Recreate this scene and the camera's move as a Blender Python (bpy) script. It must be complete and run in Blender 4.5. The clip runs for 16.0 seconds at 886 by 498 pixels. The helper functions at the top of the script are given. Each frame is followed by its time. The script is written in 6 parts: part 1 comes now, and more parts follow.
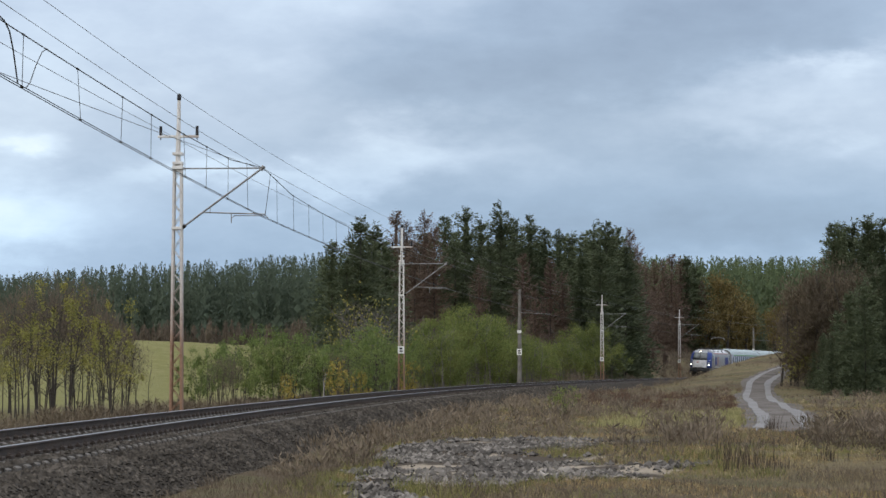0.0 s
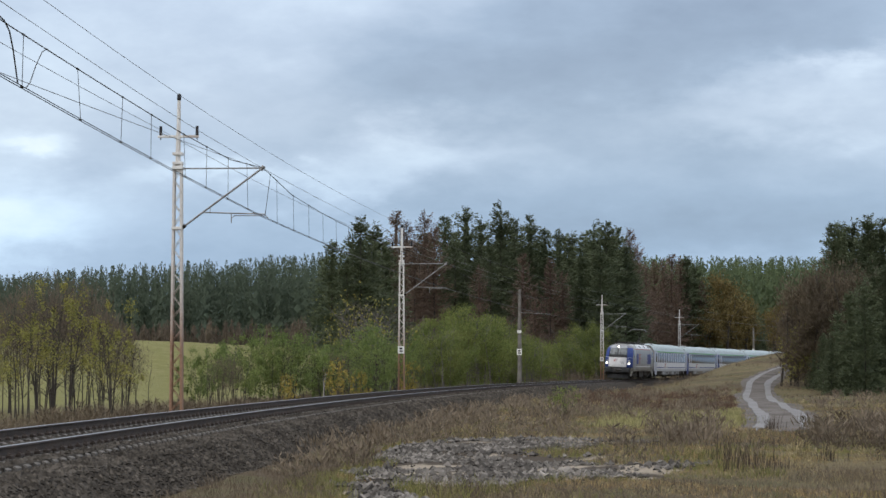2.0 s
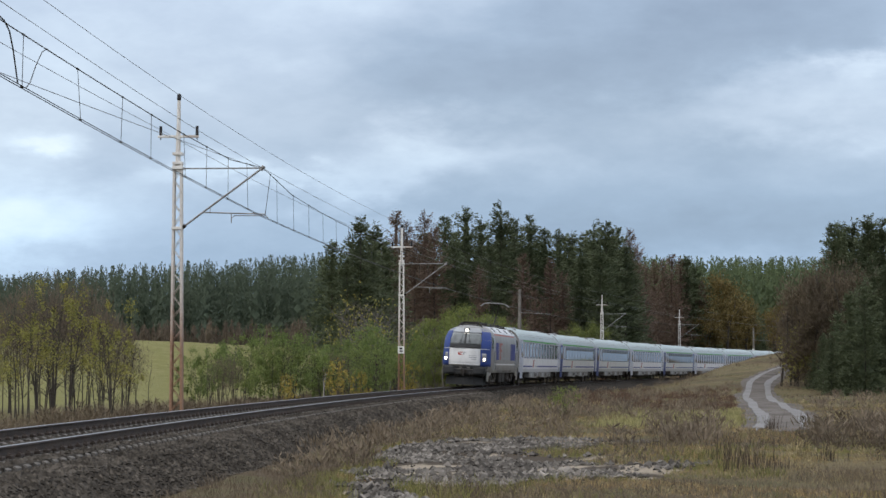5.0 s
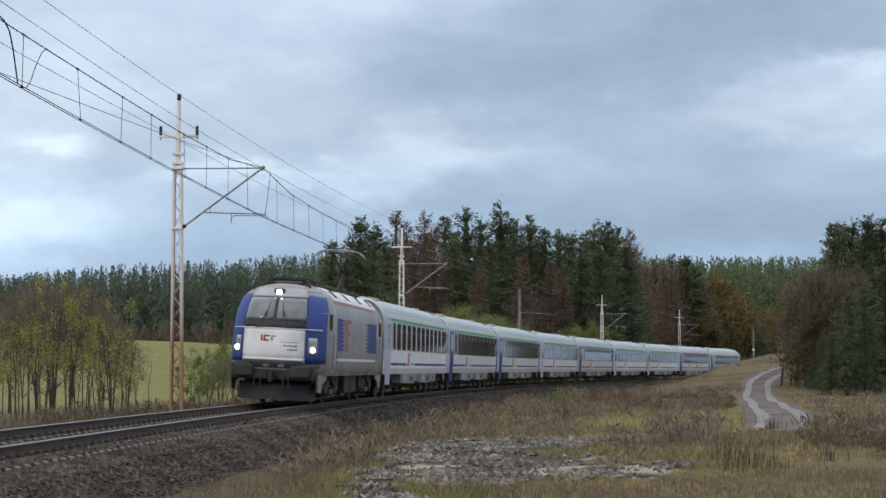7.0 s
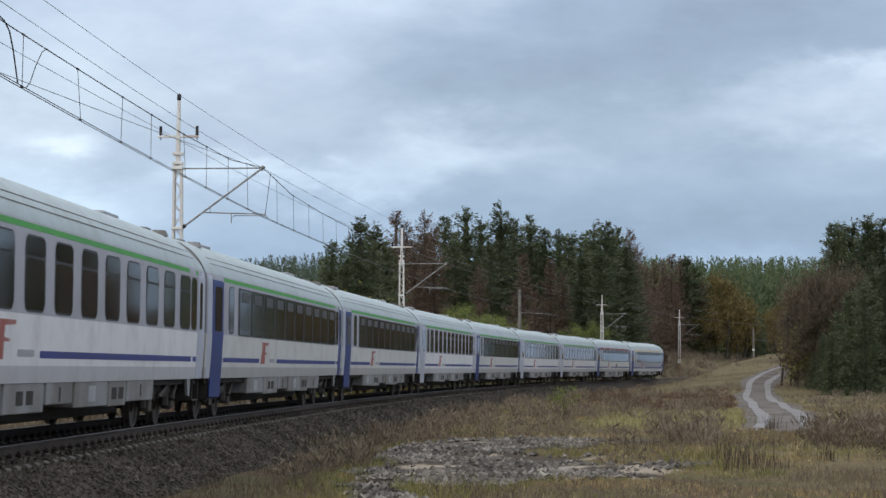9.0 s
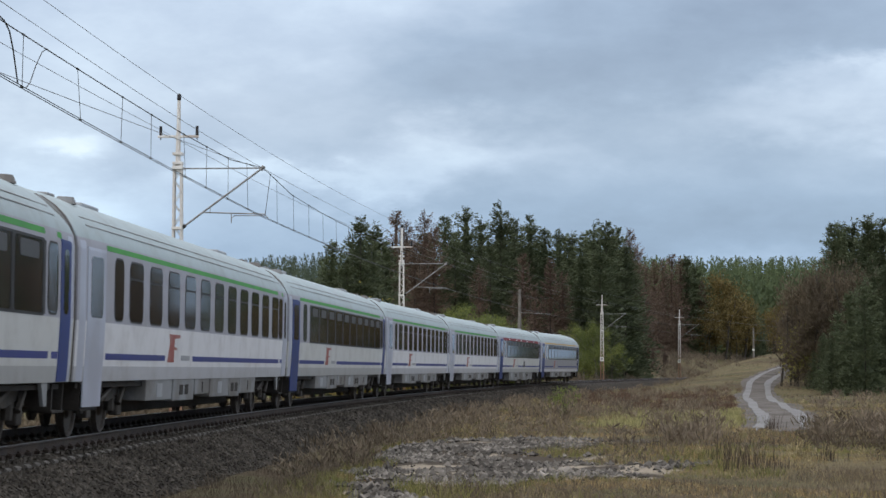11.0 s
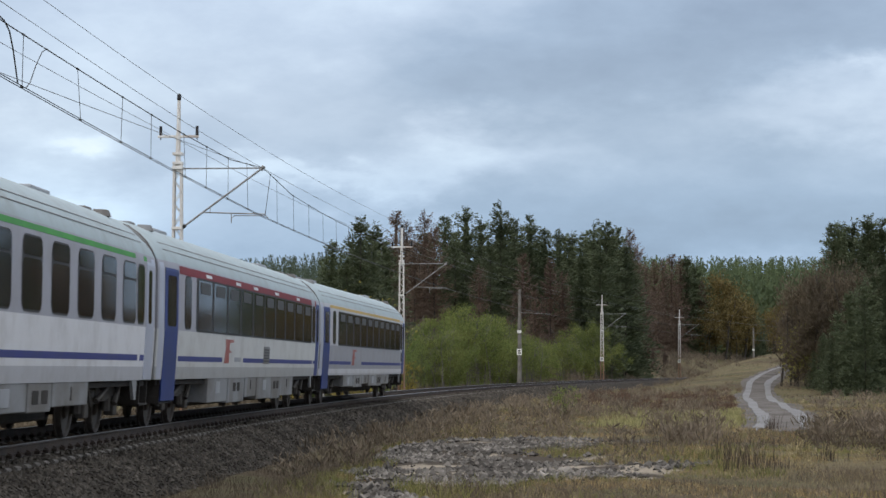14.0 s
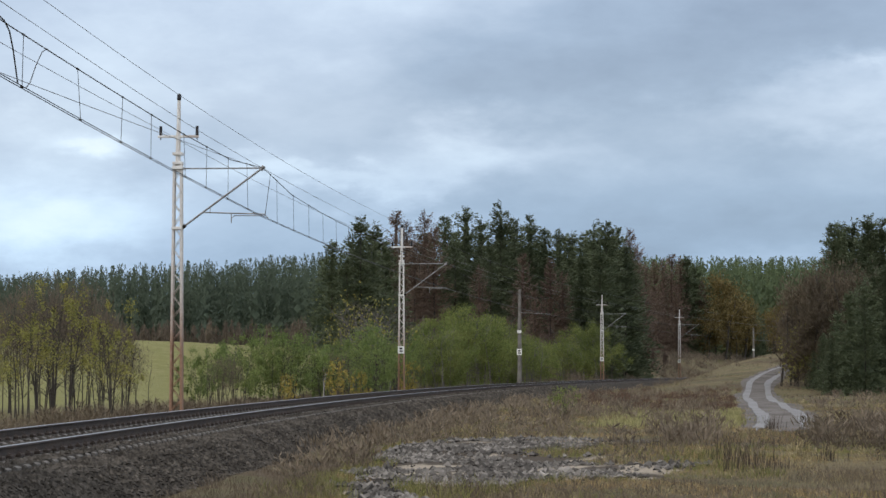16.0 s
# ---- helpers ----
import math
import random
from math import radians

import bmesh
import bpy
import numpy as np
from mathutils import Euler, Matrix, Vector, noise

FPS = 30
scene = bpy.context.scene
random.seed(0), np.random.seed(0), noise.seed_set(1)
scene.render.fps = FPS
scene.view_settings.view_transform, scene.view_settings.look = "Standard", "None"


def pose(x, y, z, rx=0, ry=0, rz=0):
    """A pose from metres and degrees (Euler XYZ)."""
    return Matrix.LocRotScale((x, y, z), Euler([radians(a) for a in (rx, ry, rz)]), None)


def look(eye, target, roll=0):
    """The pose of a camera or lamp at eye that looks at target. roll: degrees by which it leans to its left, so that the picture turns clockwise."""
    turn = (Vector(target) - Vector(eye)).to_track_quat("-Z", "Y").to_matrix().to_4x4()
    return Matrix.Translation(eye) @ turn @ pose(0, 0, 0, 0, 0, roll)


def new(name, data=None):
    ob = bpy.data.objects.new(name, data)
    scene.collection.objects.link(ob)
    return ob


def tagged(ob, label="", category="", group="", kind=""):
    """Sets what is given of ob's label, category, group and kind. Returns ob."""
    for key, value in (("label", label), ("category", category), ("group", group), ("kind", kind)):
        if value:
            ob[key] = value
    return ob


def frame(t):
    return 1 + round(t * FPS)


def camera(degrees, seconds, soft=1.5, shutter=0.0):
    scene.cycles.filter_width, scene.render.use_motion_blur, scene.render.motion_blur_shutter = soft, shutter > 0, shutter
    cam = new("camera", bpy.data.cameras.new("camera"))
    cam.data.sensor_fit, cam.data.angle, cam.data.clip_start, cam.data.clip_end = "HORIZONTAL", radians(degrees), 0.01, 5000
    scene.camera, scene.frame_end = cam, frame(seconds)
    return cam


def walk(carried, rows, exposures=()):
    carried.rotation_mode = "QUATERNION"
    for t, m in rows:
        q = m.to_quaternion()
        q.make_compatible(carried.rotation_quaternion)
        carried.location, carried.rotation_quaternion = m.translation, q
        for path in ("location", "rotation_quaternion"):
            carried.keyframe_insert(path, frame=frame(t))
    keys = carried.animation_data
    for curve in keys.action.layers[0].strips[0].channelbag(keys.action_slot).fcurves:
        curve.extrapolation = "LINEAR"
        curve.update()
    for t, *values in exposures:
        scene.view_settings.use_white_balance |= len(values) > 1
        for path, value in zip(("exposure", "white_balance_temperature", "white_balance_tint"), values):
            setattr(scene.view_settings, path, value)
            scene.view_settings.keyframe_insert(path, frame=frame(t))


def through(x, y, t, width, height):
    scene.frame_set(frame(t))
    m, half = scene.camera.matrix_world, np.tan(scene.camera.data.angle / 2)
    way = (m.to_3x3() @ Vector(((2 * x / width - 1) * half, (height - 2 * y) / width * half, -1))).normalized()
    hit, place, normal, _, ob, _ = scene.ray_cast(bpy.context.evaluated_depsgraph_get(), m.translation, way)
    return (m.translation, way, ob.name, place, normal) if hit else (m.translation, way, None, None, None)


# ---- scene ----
EYE = 1.0965                     # camera above the rail heads
FOV = 22.87

cam = camera(FOV, 16.0, soft=1.5, shutter=0.1)
CAM = look((0, 0, EYE), (0, 100, EYE + 100 * math.tan(0.05486)), 0.02)
walk(cam, [(0, CAM), (16, CAM)], exposures=[(0, 0.0), (16, 0.0)])

# ---- sky and sun ----
SUN_EL, SUN_AZ = radians(32), radians(215)     # behind the camera, soft, through cloud
world = bpy.data.worlds.new("sky")
scene.world = world
world.use_nodes = True
wn = world.node_tree.nodes
sky = wn.new("ShaderNodeTexSky")
sky.sky_type, sky.sun_disc = "NISHITA", False
sky.sun_elevation, sky.sun_rotation = SUN_EL, SUN_AZ
wn["Background"].inputs[1].default_value = 0.08
world.node_tree.links.new(sky.outputs[0], wn["Background"].inputs[0])

sun = new("sun", bpy.data.lights.new("sun", "SUN"))
sun.data.energy, sun.data.angle, sun.data.color = 3.6, radians(14), (1.0, 0.93, 0.84)
sun.matrix_world = look((math.sin(SUN_AZ) * 50, math.cos(SUN_AZ) * 50, 50 * math.tan(SUN_EL)), (0, 0, 0))


# ---- node helpers ----
class Nodes:
    def __init__(self, tree):
        self.t = tree

    def add(self, kind, **inputs):
        n = self.t.nodes.new("ShaderNode" + kind)
        for k, v in inputs.items():
            self.put(n.inputs[int(k[1:]) if k[0] == "i" and k[1:].isdigit() else k], v)
        return n

    def put(self, socket, v):
        if isinstance(v, bpy.types.NodeSocket):
            self.t.links.new(v, socket)
        else:
            socket.default_value = v

    def math(self, op, a, b=0.0, c=0.0):
        n = self.t.nodes.new("ShaderNodeMath")
        n.operation = op
        for s, v in zip(n.inputs, (a, b, c)):
            self.put(s, v)
        return n.outputs[0]

    def noise(self, vec, scale, detail=4.0, rough=0.55):
        n = self.add("TexNoise", Vector=vec, Scale=scale, Detail=detail, Roughness=rough)
        return n.outputs[0]

    def mix(self, f, a, b, blend="MIX"):
        n = self.t.nodes.new("ShaderNodeMix")
        n.data_type, n.blend_type = "RGBA", blend
        self.put(n.inputs[0], f), self.put(n.inputs[6], a), self.put(n.inputs[7], b)
        return n.outputs[2]

    def step(self, v, lo, hi, to0=0.0, to1=1.0):
        n = self.t.nodes.new("ShaderNodeMapRange")
        n.interpolation_type = "SMOOTHSTEP"
        for s, x in zip(n.inputs, (v, lo, hi, to0, to1)):
            self.put(s, x)
        return n.outputs[0]


def rgb(c):
    return (c[0], c[1], c[2], 1.0)


def start_material(name):
    m = bpy.data.materials.new(name)
    m.use_nodes = True
    n = Nodes(m.node_tree)
    return m, n, m.node_tree.nodes["Principled BSDF"]


def mat(name, c1, c2=None, scale=1.5, fine=30.0, rough=0.7, metal=0.0, bump=0.25, spread=0.25, random="", coat=0.0, lo=0.35, hi=0.65, spec=0.5):
    """Two colours mixed by a broad noise, shaded by a fine one, with fine relief. random: 'island' or 'object'."""
    m, n, p = start_material(name)
    c2 = c2 or tuple(v * 0.8 for v in c1)
    co = n.add("TexCoord").outputs["Object"]
    broad = n.step(n.noise(co, scale, 5.0), lo, hi)
    grain = n.noise(co, fine, 3.0)
    if random == "island":
        r = n.add("NewGeometry").outputs["Random Per Island"]
        broad = n.math("ADD", n.math("MULTIPLY", broad, 0.5), n.math("MULTIPLY", r, 0.5))
        shade = n.math("ADD", 1.0 - spread, n.math("MULTIPLY", n.math("FRACT", n.math("MULTIPLY", r, 37.3)), 2 * spread))
    elif random == "object":
        r = n.add("ObjectInfo").outputs["Random"]
        broad = n.math("ADD", n.math("MULTIPLY", broad, 0.6), n.math("MULTIPLY", r, 0.4))
        shade = n.math("ADD", 1.0 - spread, n.math("MULTIPLY", grain, 2 * spread))
    else:
        shade = n.math("ADD", 1.0 - spread, n.math("MULTIPLY", grain, 2 * spread))
    col = n.mix(broad, rgb(c1), rgb(c2))
    hsv = n.add("HueSaturation", Color=col, Value=shade)
    n.put(p.inputs["Base Color"], hsv.outputs[0])
    n.put(p.inputs["Roughness"], n.math("ADD", rough - 0.06, n.math("MULTIPLY", grain, 0.12)))
    p.inputs["Metallic"].default_value = metal
    p.inputs["Coat Weight"].default_value = coat
    p.inputs["Specular IOR Level"].default_value = spec
    if bump:
        b = n.add("Bump", Strength=bump, Distance=0.02, Height=grain)
        n.put(p.inputs["Normal"], b.outputs[0])
    return m


def leafy(name, c1, c2, spread=0.35, through=0.25, scale=0.35):
    """Foliage: colour by clump and by leaf, a little light through it."""
    m, n, p = start_material(name)
    co = n.add("TexCoord").outputs["Object"]
    r = n.add("NewGeometry").outputs["Random Per Island"]
    f = n.math("ADD", n.math("MULTIPLY", n.step(n.noise(co, scale, 3.0), 0.35, 0.65), 0.6), n.math("MULTIPLY", r, 0.4))
    o = n.add("ObjectInfo").outputs["Random"]
    v = n.math("ADD", 1.0 - spread, n.math("MULTIPLY", n.math("FRACT", n.math("MULTIPLY", r, 53.7)), 2 * spread))
    v = n.math("MULTIPLY", v, n.math("ADD", 0.85, n.math("MULTIPLY", o, 0.3)))
    hsv = n.add("HueSaturation", Color=n.mix(f, rgb(c1), rgb(c2)), Value=v)
    n.put(p.inputs["Base Color"], hsv.outputs[0])
    p.inputs["Roughness"].default_value = 0.75
    p.inputs["Specular IOR Level"].default_value = 0.25
    t = n.add("BsdfTranslucent", Color=hsv.outputs[0])
    x = n.add("MixShader", i0=through, i1=p.outputs[0], i2=t.outputs[0])
    n.t.links.new(x.outputs[0], n.t.nodes["Material Output"].inputs[0])
    return m


# ---- cloud layer: a far dome that drifts, blue-grey, thin enough to pass some sun ----
def cloud_material():
    m = bpy.data.materials.new("cloud_layer")
    m.use_nodes = True
    m.cycles.emission_sampling = "NONE"
    n = Nodes(m.node_tree)
    d = n.add("SeparateXYZ", Vector=n.add("VectorMath", i0=n.add("TexCoord").outputs["Object"]).outputs[0])
    norm = n.t.nodes.new("ShaderNodeVectorMath")
    norm.operation = "NORMALIZE"
    n.put(norm.inputs[0], n.add("TexCoord").outputs["Object"])
    n.put(d.inputs[0], norm.outputs[0])
    u = n.math("DIVIDE", n.math("ARCTAN2", d.outputs[0], d.outputs[1]), 0.2)
    v = n.math("DIVIDE", n.math("ARCSINE", d.outputs[2]), 0.169)
    flat = n.add("CombineXYZ", X=n.math("MULTIPLY", u, 1.0), Y=n.math("MULTIPLY", v, 1.9), Z=3.7).outputs[0]
    wob = n.math("MULTIPLY", n.math("SUBTRACT", n.noise(flat, 2.2, 5.0, 0.6), 0.5), 0.5)
    wob2 = n.math("MULTIPLY", n.math("SUBTRACT", n.noise(flat, 3.1, 5.0, 0.6), 0.5), 0.35)
    uu, vv = n.math("ADD", u, wob), n.math("ADD", v, wob2)
    total = n.math("MULTIPLY", n.math("SUBTRACT", n.noise(flat, 1.7, 9.0, 0.60), 0.5), CLOUD_NOISE)
    for cu, cv, su, sv, amp in CLOUDS:
        a = n.math("POWER", n.math("ABSOLUTE", n.math("DIVIDE", n.math("SUBTRACT", uu, cu), su)), 2.0)
        b = n.math("POWER", n.math("ABSOLUTE", n.math("DIVIDE", n.math("SUBTRACT", vv, cv), sv)), 2.0)
        g = n.math("EXPONENT", n.math("MULTIPLY", n.math("ADD", a, b), -1.0))
        total = n.math("MULTIPLY_ADD", g, amp, total)
    total = n.math("ADD", total, 0.42)
    ramp = n.t.nodes.new("ShaderNodeValToRGB")
    stops = [(0.0, (0.19, 0.24, 0.33)), (0.3, (0.29, 0.365, 0.48)), (0.55, (0.43, 0.51, 0.63)), (0.8, (0.62, 0.72, 0.83)), (1.0, (0.80, 0.87, 0.93))]
    ramp.color_ramp.elements[0].position, ramp.color_ramp.elements[0].color = stops[0][0], rgb(stops[0][1])
    ramp.color_ramp.elements[1].position, ramp.color_ramp.elements[1].color = stops[-1][0], rgb(stops[-1][1])
    for pos, c in stops[1:-1]:
        ramp.color_ramp.elements.new(pos).color = rgb(c)
    n.put(ramp.inputs[0], total)
    blue = n.mix(n.step(v, 0.72, 0.2), rgb((1, 1, 1)), rgb((0.86, 1.0, 1.14)), "MULTIPLY")
    blue.node.inputs[6].default_value = rgb((1, 1, 1))
    tint = n.mix(1.0, ramp.outputs[0], blue, "MULTIPLY")
    high = n.math("MAXIMUM", d.outputs[2], 0.0)
    grey = n.mix(n.step(high, 0.15, 0.5), tint, rgb((0.56, 0.575, 0.60)))
    e = n.add("Emission", Color=grey, Strength=n.math("MULTIPLY_ADD", high, 1.7, 1.24))
    x = n.add("MixShader", i0=0.78, i1=n.add("BsdfTransparent").outputs[0], i2=e.outputs[0])
    out = n.t.nodes["Material Output"]
    n.t.links.new(x.outputs[0], out.inputs[0])
    return m


CLOUD_NOISE = 0.66
CLOUDS = [(-0.95, 0.43, 0.36, 0.11, 0.44), (-0.93, 0.575, 0.09, 0.035, 0.20), (-0.85, 0.60, 0.11, 0.045, 0.14), (0.98, 0.80, 0.16, 0.04, 0.24), (0.95, 0.90, 0.40, 0.22, -0.10), (-1.0, 0.62, 0.25, 0.10, 0.25), (-0.75, 0.55, 0.25, 0.12, -0.15),
          (-0.35, 0.52, 0.30, 0.05, 0.28), (-0.05, 0.60, 0.2, 0.07, 0.20), (0.15, 0.55, 0.3, 0.05, 0.12),
          (0.85, 0.72, 0.36, 0.09, 0.22), (0.85, 0.97, 0.4, 0.14, -0.10), (0.55, 0.9, 0.45, 0.16, -0.16), (0.2, 0.78, 0.45, 0.13, -0.2),
          (0.65, 0.55, 0.4, 0.08, -0.16), (-0.75, 0.88, 0.5, 0.28, 0.20), (-0.2, 0.95, 0.3, 0.2, 0.08),
          (0.6, 0.36, 0.6, 0.10, -0.18), (1.1, 0.42, 0.35, 0.16, -0.12), (-0.45, 0.70, 0.35, 0.07, 0.0)]


# ---- geometry helpers ----
class Geo:
    """Collects faces for one mesh."""
    def __init__(self):
        self.v, self.f, self.m = [], [], []

    def add(self, verts, faces, mi=0):
        o = len(self.v)
        self.v += [tuple(p) for p in verts]
        self.f += [tuple(o + i for i in f) for f in faces]
        self.m += [mi] * len(faces)
        return self

    def box(self, x0, x1, y0, y1, z0, z1, c=0.0, mi=0):
        """A box whose edges are cut by c."""
        if c <= 0:
            self.add([(x, y, z) for x in (x0, x1) for y in (y0, y1) for z in (z0, z1)],
                     [(0, 1, 3, 2), (4, 6, 7, 5), (0, 4, 5, 1), (2, 3, 7, 6), (0, 2, 6, 4), (1, 5, 7, 3)], mi)
            return self
        bm = bmesh.new()
        bmesh.ops.create_cube(bm, size=1.0)
        for v in bm.verts:
            v.co = Vector(((x0 + x1) / 2 + v.co.x * (x1 - x0), (y0 + y1) / 2 + v.co.y * (y1 - y0), (z0 + z1) / 2 + v.co.z * (z1 - z0)))
        bmesh.ops.bevel(bm, geom=bm.edges[:], offset=c, segments=2, affect="EDGES", profile=0.5)
        bm.verts.index_update()
        self.add([v.co for v in bm.verts], [[v.index for v in f.verts] for f in bm.faces], mi)
        bm.free()
        return self

    def tube(self, pts, r, n=6, mi=0, cap=True):
        """A round bar along pts; r: one radius or one a point."""
        pts = [Vector(p) for p in pts]
        rs = r if isinstance(r, (list, tuple)) else [r] * len(pts)
        verts, faces = [], []
        for i, p in enumerate(pts):
            d = (pts[min(i + 1, len(pts) - 1)] - pts[max(i - 1, 0)]).normalized()
            a = d.cross(Vector((0, 0, 1)) if abs(d.z) < 0.95 else Vector((1, 0, 0))).normalized()
            b = d.cross(a)
            for k in range(n):
                w = 2 * math.pi * k / n
                verts.append(p + (a * math.cos(w) + b * math.sin(w)) * rs[i])
        for i in range(len(pts) - 1):
            for k in range(n):
                k2 = (k + 1) % n
                faces.append((i * n + k, i * n + k2, (i + 1) * n + k2, (i + 1) * n + k))
        if cap:
            faces += [tuple(range(n))[::-1], tuple((len(pts) - 1) * n + k for k in range(n))]
        return self.add(verts, faces, mi)

    def prism(self, outline, axis, lo, hi, mi=0):
        """A flat outline pushed along an axis ('x', 'y' or 'z') from lo to hi."""
        def at(p, h):
            return {"x": (h, p[0], p[1]), "y": (p[0], h, p[1]), "z": (p[0], p[1], h)}[axis]
        k = len(outline)
        verts = [at(p, lo) for p in outline] + [at(p, hi) for p in outline]
        faces = [tuple(range(k))[::-1], tuple(range(k, 2 * k))] + [(i, (i + 1) % k, k + (i + 1) % k, k + i) for i in range(k)]
        return self.add(verts, faces, mi)

    def mesh(self, name, mats, smooth=False):
        me = bpy.data.meshes.new(name)
        me.from_pydata(self.v, [], self.f)
        for m in (mats if isinstance(mats, (list, tuple)) else [mats]):
            me.materials.append(m)
        me.polygons.foreach_set("material_index", self.m)
        if smooth:
            me.polygons.foreach_set("use_smooth", [True] * len(self.f))
        bm = bmesh.new()
        bm.from_mesh(me)
        bmesh.ops.recalc_face_normals(bm, faces=bm.faces[:])
        bm.to_mesh(me)
        bm.free()
        return me


def part(name, geo, material, parent=None, label="", smooth=False):
    """One mesh object under a thing or a part. geo: a Geo, or a mesh to share."""
    me = geo if isinstance(geo, bpy.types.Mesh) else geo.mesh(name, material, smooth)
    ob = new(name, me)
    ob.parent = parent
    return tagged(ob, label)


def np_mesh(name, verts, faces, material, smooth=False):
    """A mesh from arrays: verts (n, 3), faces (m, 3) or (m, 4)."""
    me = bpy.data.meshes.new(name)
    verts, faces = np.asarray(verts, np.float32), np.asarray(faces, np.int32)
    k = faces.shape[1]
    me.vertices.add(len(verts)), me.loops.add(faces.size), me.polygons.add(len(faces))
    me.vertices.foreach_set("co", verts.ravel())
    me.loops.foreach_set("vertex_index", faces.ravel())
    me.polygons.foreach_set("loop_start", np.arange(0, faces.size, k, dtype=np.int32))
    me.polygons.foreach_set("use_smooth", np.full(len(faces), smooth))
    me.update(calc_edges=True)
    me.validate()
    me.materials.append(material)
    return me


# ---- the line of the track: metres s along it, from beside the camera outwards ----
def track_table():
    s = np.arange(-330.0, 620.0, 0.5)
    c = np.clip(s, -20, 300) / 100
    k = 7.4514e-4 + 2.2588e-4 * c - 7.3812e-5 * c * c
    th = np.cumsum(k) * 0.5
    i0 = int(330 / 0.5)
    th = th - th[i0] + 0.037203
    x, y = np.cumsum(np.sin(th)) * 0.5, np.cumsum(np.cos(th)) * 0.5
    return s, x - x[i0] - 7.524, y - y[i0] + 25.0, th


TS, TX, TY, TH = track_table()
LEAN = 0.0754 / 1.5              # the outer rail is raised in the curve


def on_track(s, lat=0.0, h=0.0, lean=True):
    """The point beside the track at s: lat metres to the camera's side, h above the rail heads."""
    if lean:
        lat, h = lat + h * LEAN, h - lat * LEAN
    t = np.interp(s, TS, TH)
    return Vector((np.interp(s, TS, TX) + lat * math.cos(t), np.interp(s, TS, TY) - lat * math.sin(t), h))


def sm(v, lo, hi):
    t = np.clip((v - lo) / (hi - lo), 0, 1)
    return t * t * (3 - 2 * t)


def beside(x, y):
    """How far a place lies to the camera's side of the track."""
    return (x - np.interp(y, TY, TX)) * np.cos(np.interp(y, TY, TH))


def ground_z(x, y):
    x, y = np.asarray(x, float), np.asarray(y, float)
    lat = beside(x, y)
    wave = 0.10 * np.sin(x * 0.31 + 1.3 * np.sin(y * 0.11)) * np.sin(y * 0.17 + x * 0.05) + 0.05 * np.sin(x * 0.9 + y * 0.4) * np.sin(y * 0.63)
    right = -0.85 - 0.18 * np.exp(-((lat - 3.6) / 1.1) ** 2) + wave
    rise = sm(y, 158, 242) * (1 - 0.35 * sm(y, 300, 600))
    right = right + rise * 3.75 * sm(lat, 3.2, 17) + 0.3 * sm(y, 70, 130) * sm(lat, 25, 60)
    far = -lat
    left = -0.95 + 0.6 * wave + 6.6 * sm(far, 16, 150) * (1 - 0.45 * sm(y, 250, 330)) + 4.0 * sm(y, 215, 285) * sm(far, 4, 15) * (1 - sm(far, 60, 140))
    bed = -0.95
    z = np.where(lat > 0, right, left)
    w = 1 - sm(np.abs(lat), 2.2, 3.4)
    return z * (1 - w) + bed * w


def gz(x, y):
    return float(ground_z(x, y))


def spot(k, d):
    """A place on the ground d metres out, k metres aside for each metre out."""
    return Vector((k * d, d, gz(k * d, d)))

# ---- materials ----
M_GROUND, gn, gp = start_material("rough_ground")
co = gn.add("TexCoord").outputs["Object"]
att = gn.add("Attribute")
att.attribute_name = "field"
n1, n2, n3 = gn.noise(co, 0.12, 6.0), gn.noise(co, 0.7, 6.0), gn.noise(co, 9.0, 5.0)
dry = gn.mix(gn.step(n1, 0.4, 0.6), rgb((0.105, 0.076, 0.048)), rgb((0.175, 0.140, 0.078)))
dry = gn.mix(gn.step(n2, 0.42, 0.68), dry, rgb((0.115, 0.108, 0.052)))
dry = gn.mix(gn.step(n3, 0.45, 0.75, 0.0, 0.6), dry, rgb((0.055, 0.042, 0.030)))
lush = gn.mix(gn.step(n2, 0.35, 0.7), rgb((0.168, 0.165, 0.058)), rgb((0.220, 0.205, 0.086)))
gn.put(gp.inputs["Base Color"], gn.mix(att.outputs["Fac"], dry, lush))
gp.inputs["Roughness"].default_value = 0.95
gp.inputs["Specular IOR Level"].default_value = 0.15
gn.put(gp.inputs["Normal"], gn.add("Bump", Strength=0.8, Distance=0.15, Height=gn.noise(co, 3.0, 8.0, 0.7)).outputs[0])

M_BALLAST = mat("ballast", (0.036, 0.030, 0.025), (0.058, 0.049, 0.040), 0.6, 26, 0.9, 0, 0.9, 0.45, spec=0.08)
M_STONE = mat("ballast_stone", (0.036, 0.031, 0.026), (0.112, 0.098, 0.083), 0.5, 30, 0.85, 0, 0.3, 0.45, "island", spec=0.08)
M_RUBBLE = mat("rubble_stone", (0.038, 0.034, 0.031), (0.250, 0.228, 0.205), 0.7, 24, 0.85, 0, 0.3, 0.55, "island", spec=0.08)
M_SAND = mat("bare_sandy_soil", (0.070, 0.056, 0.043), (0.300, 0.255, 0.200), 0.5, 18, 0.9, 0, 0.6, 0.35, lo=0.52, hi=0.60, spec=0.08)
M_RAILTOP = mat("worn_rail_head", (0.30, 0.295, 0.305), (0.20, 0.19, 0.19), 3, 60, 0.42, 0.9, 0.05, 0.1)
M_RAIL = mat("rail_web", (0.050, 0.038, 0.032), (0.075, 0.054, 0.042), 2, 40, 0.8, 0.2, 0.3, 0.3)
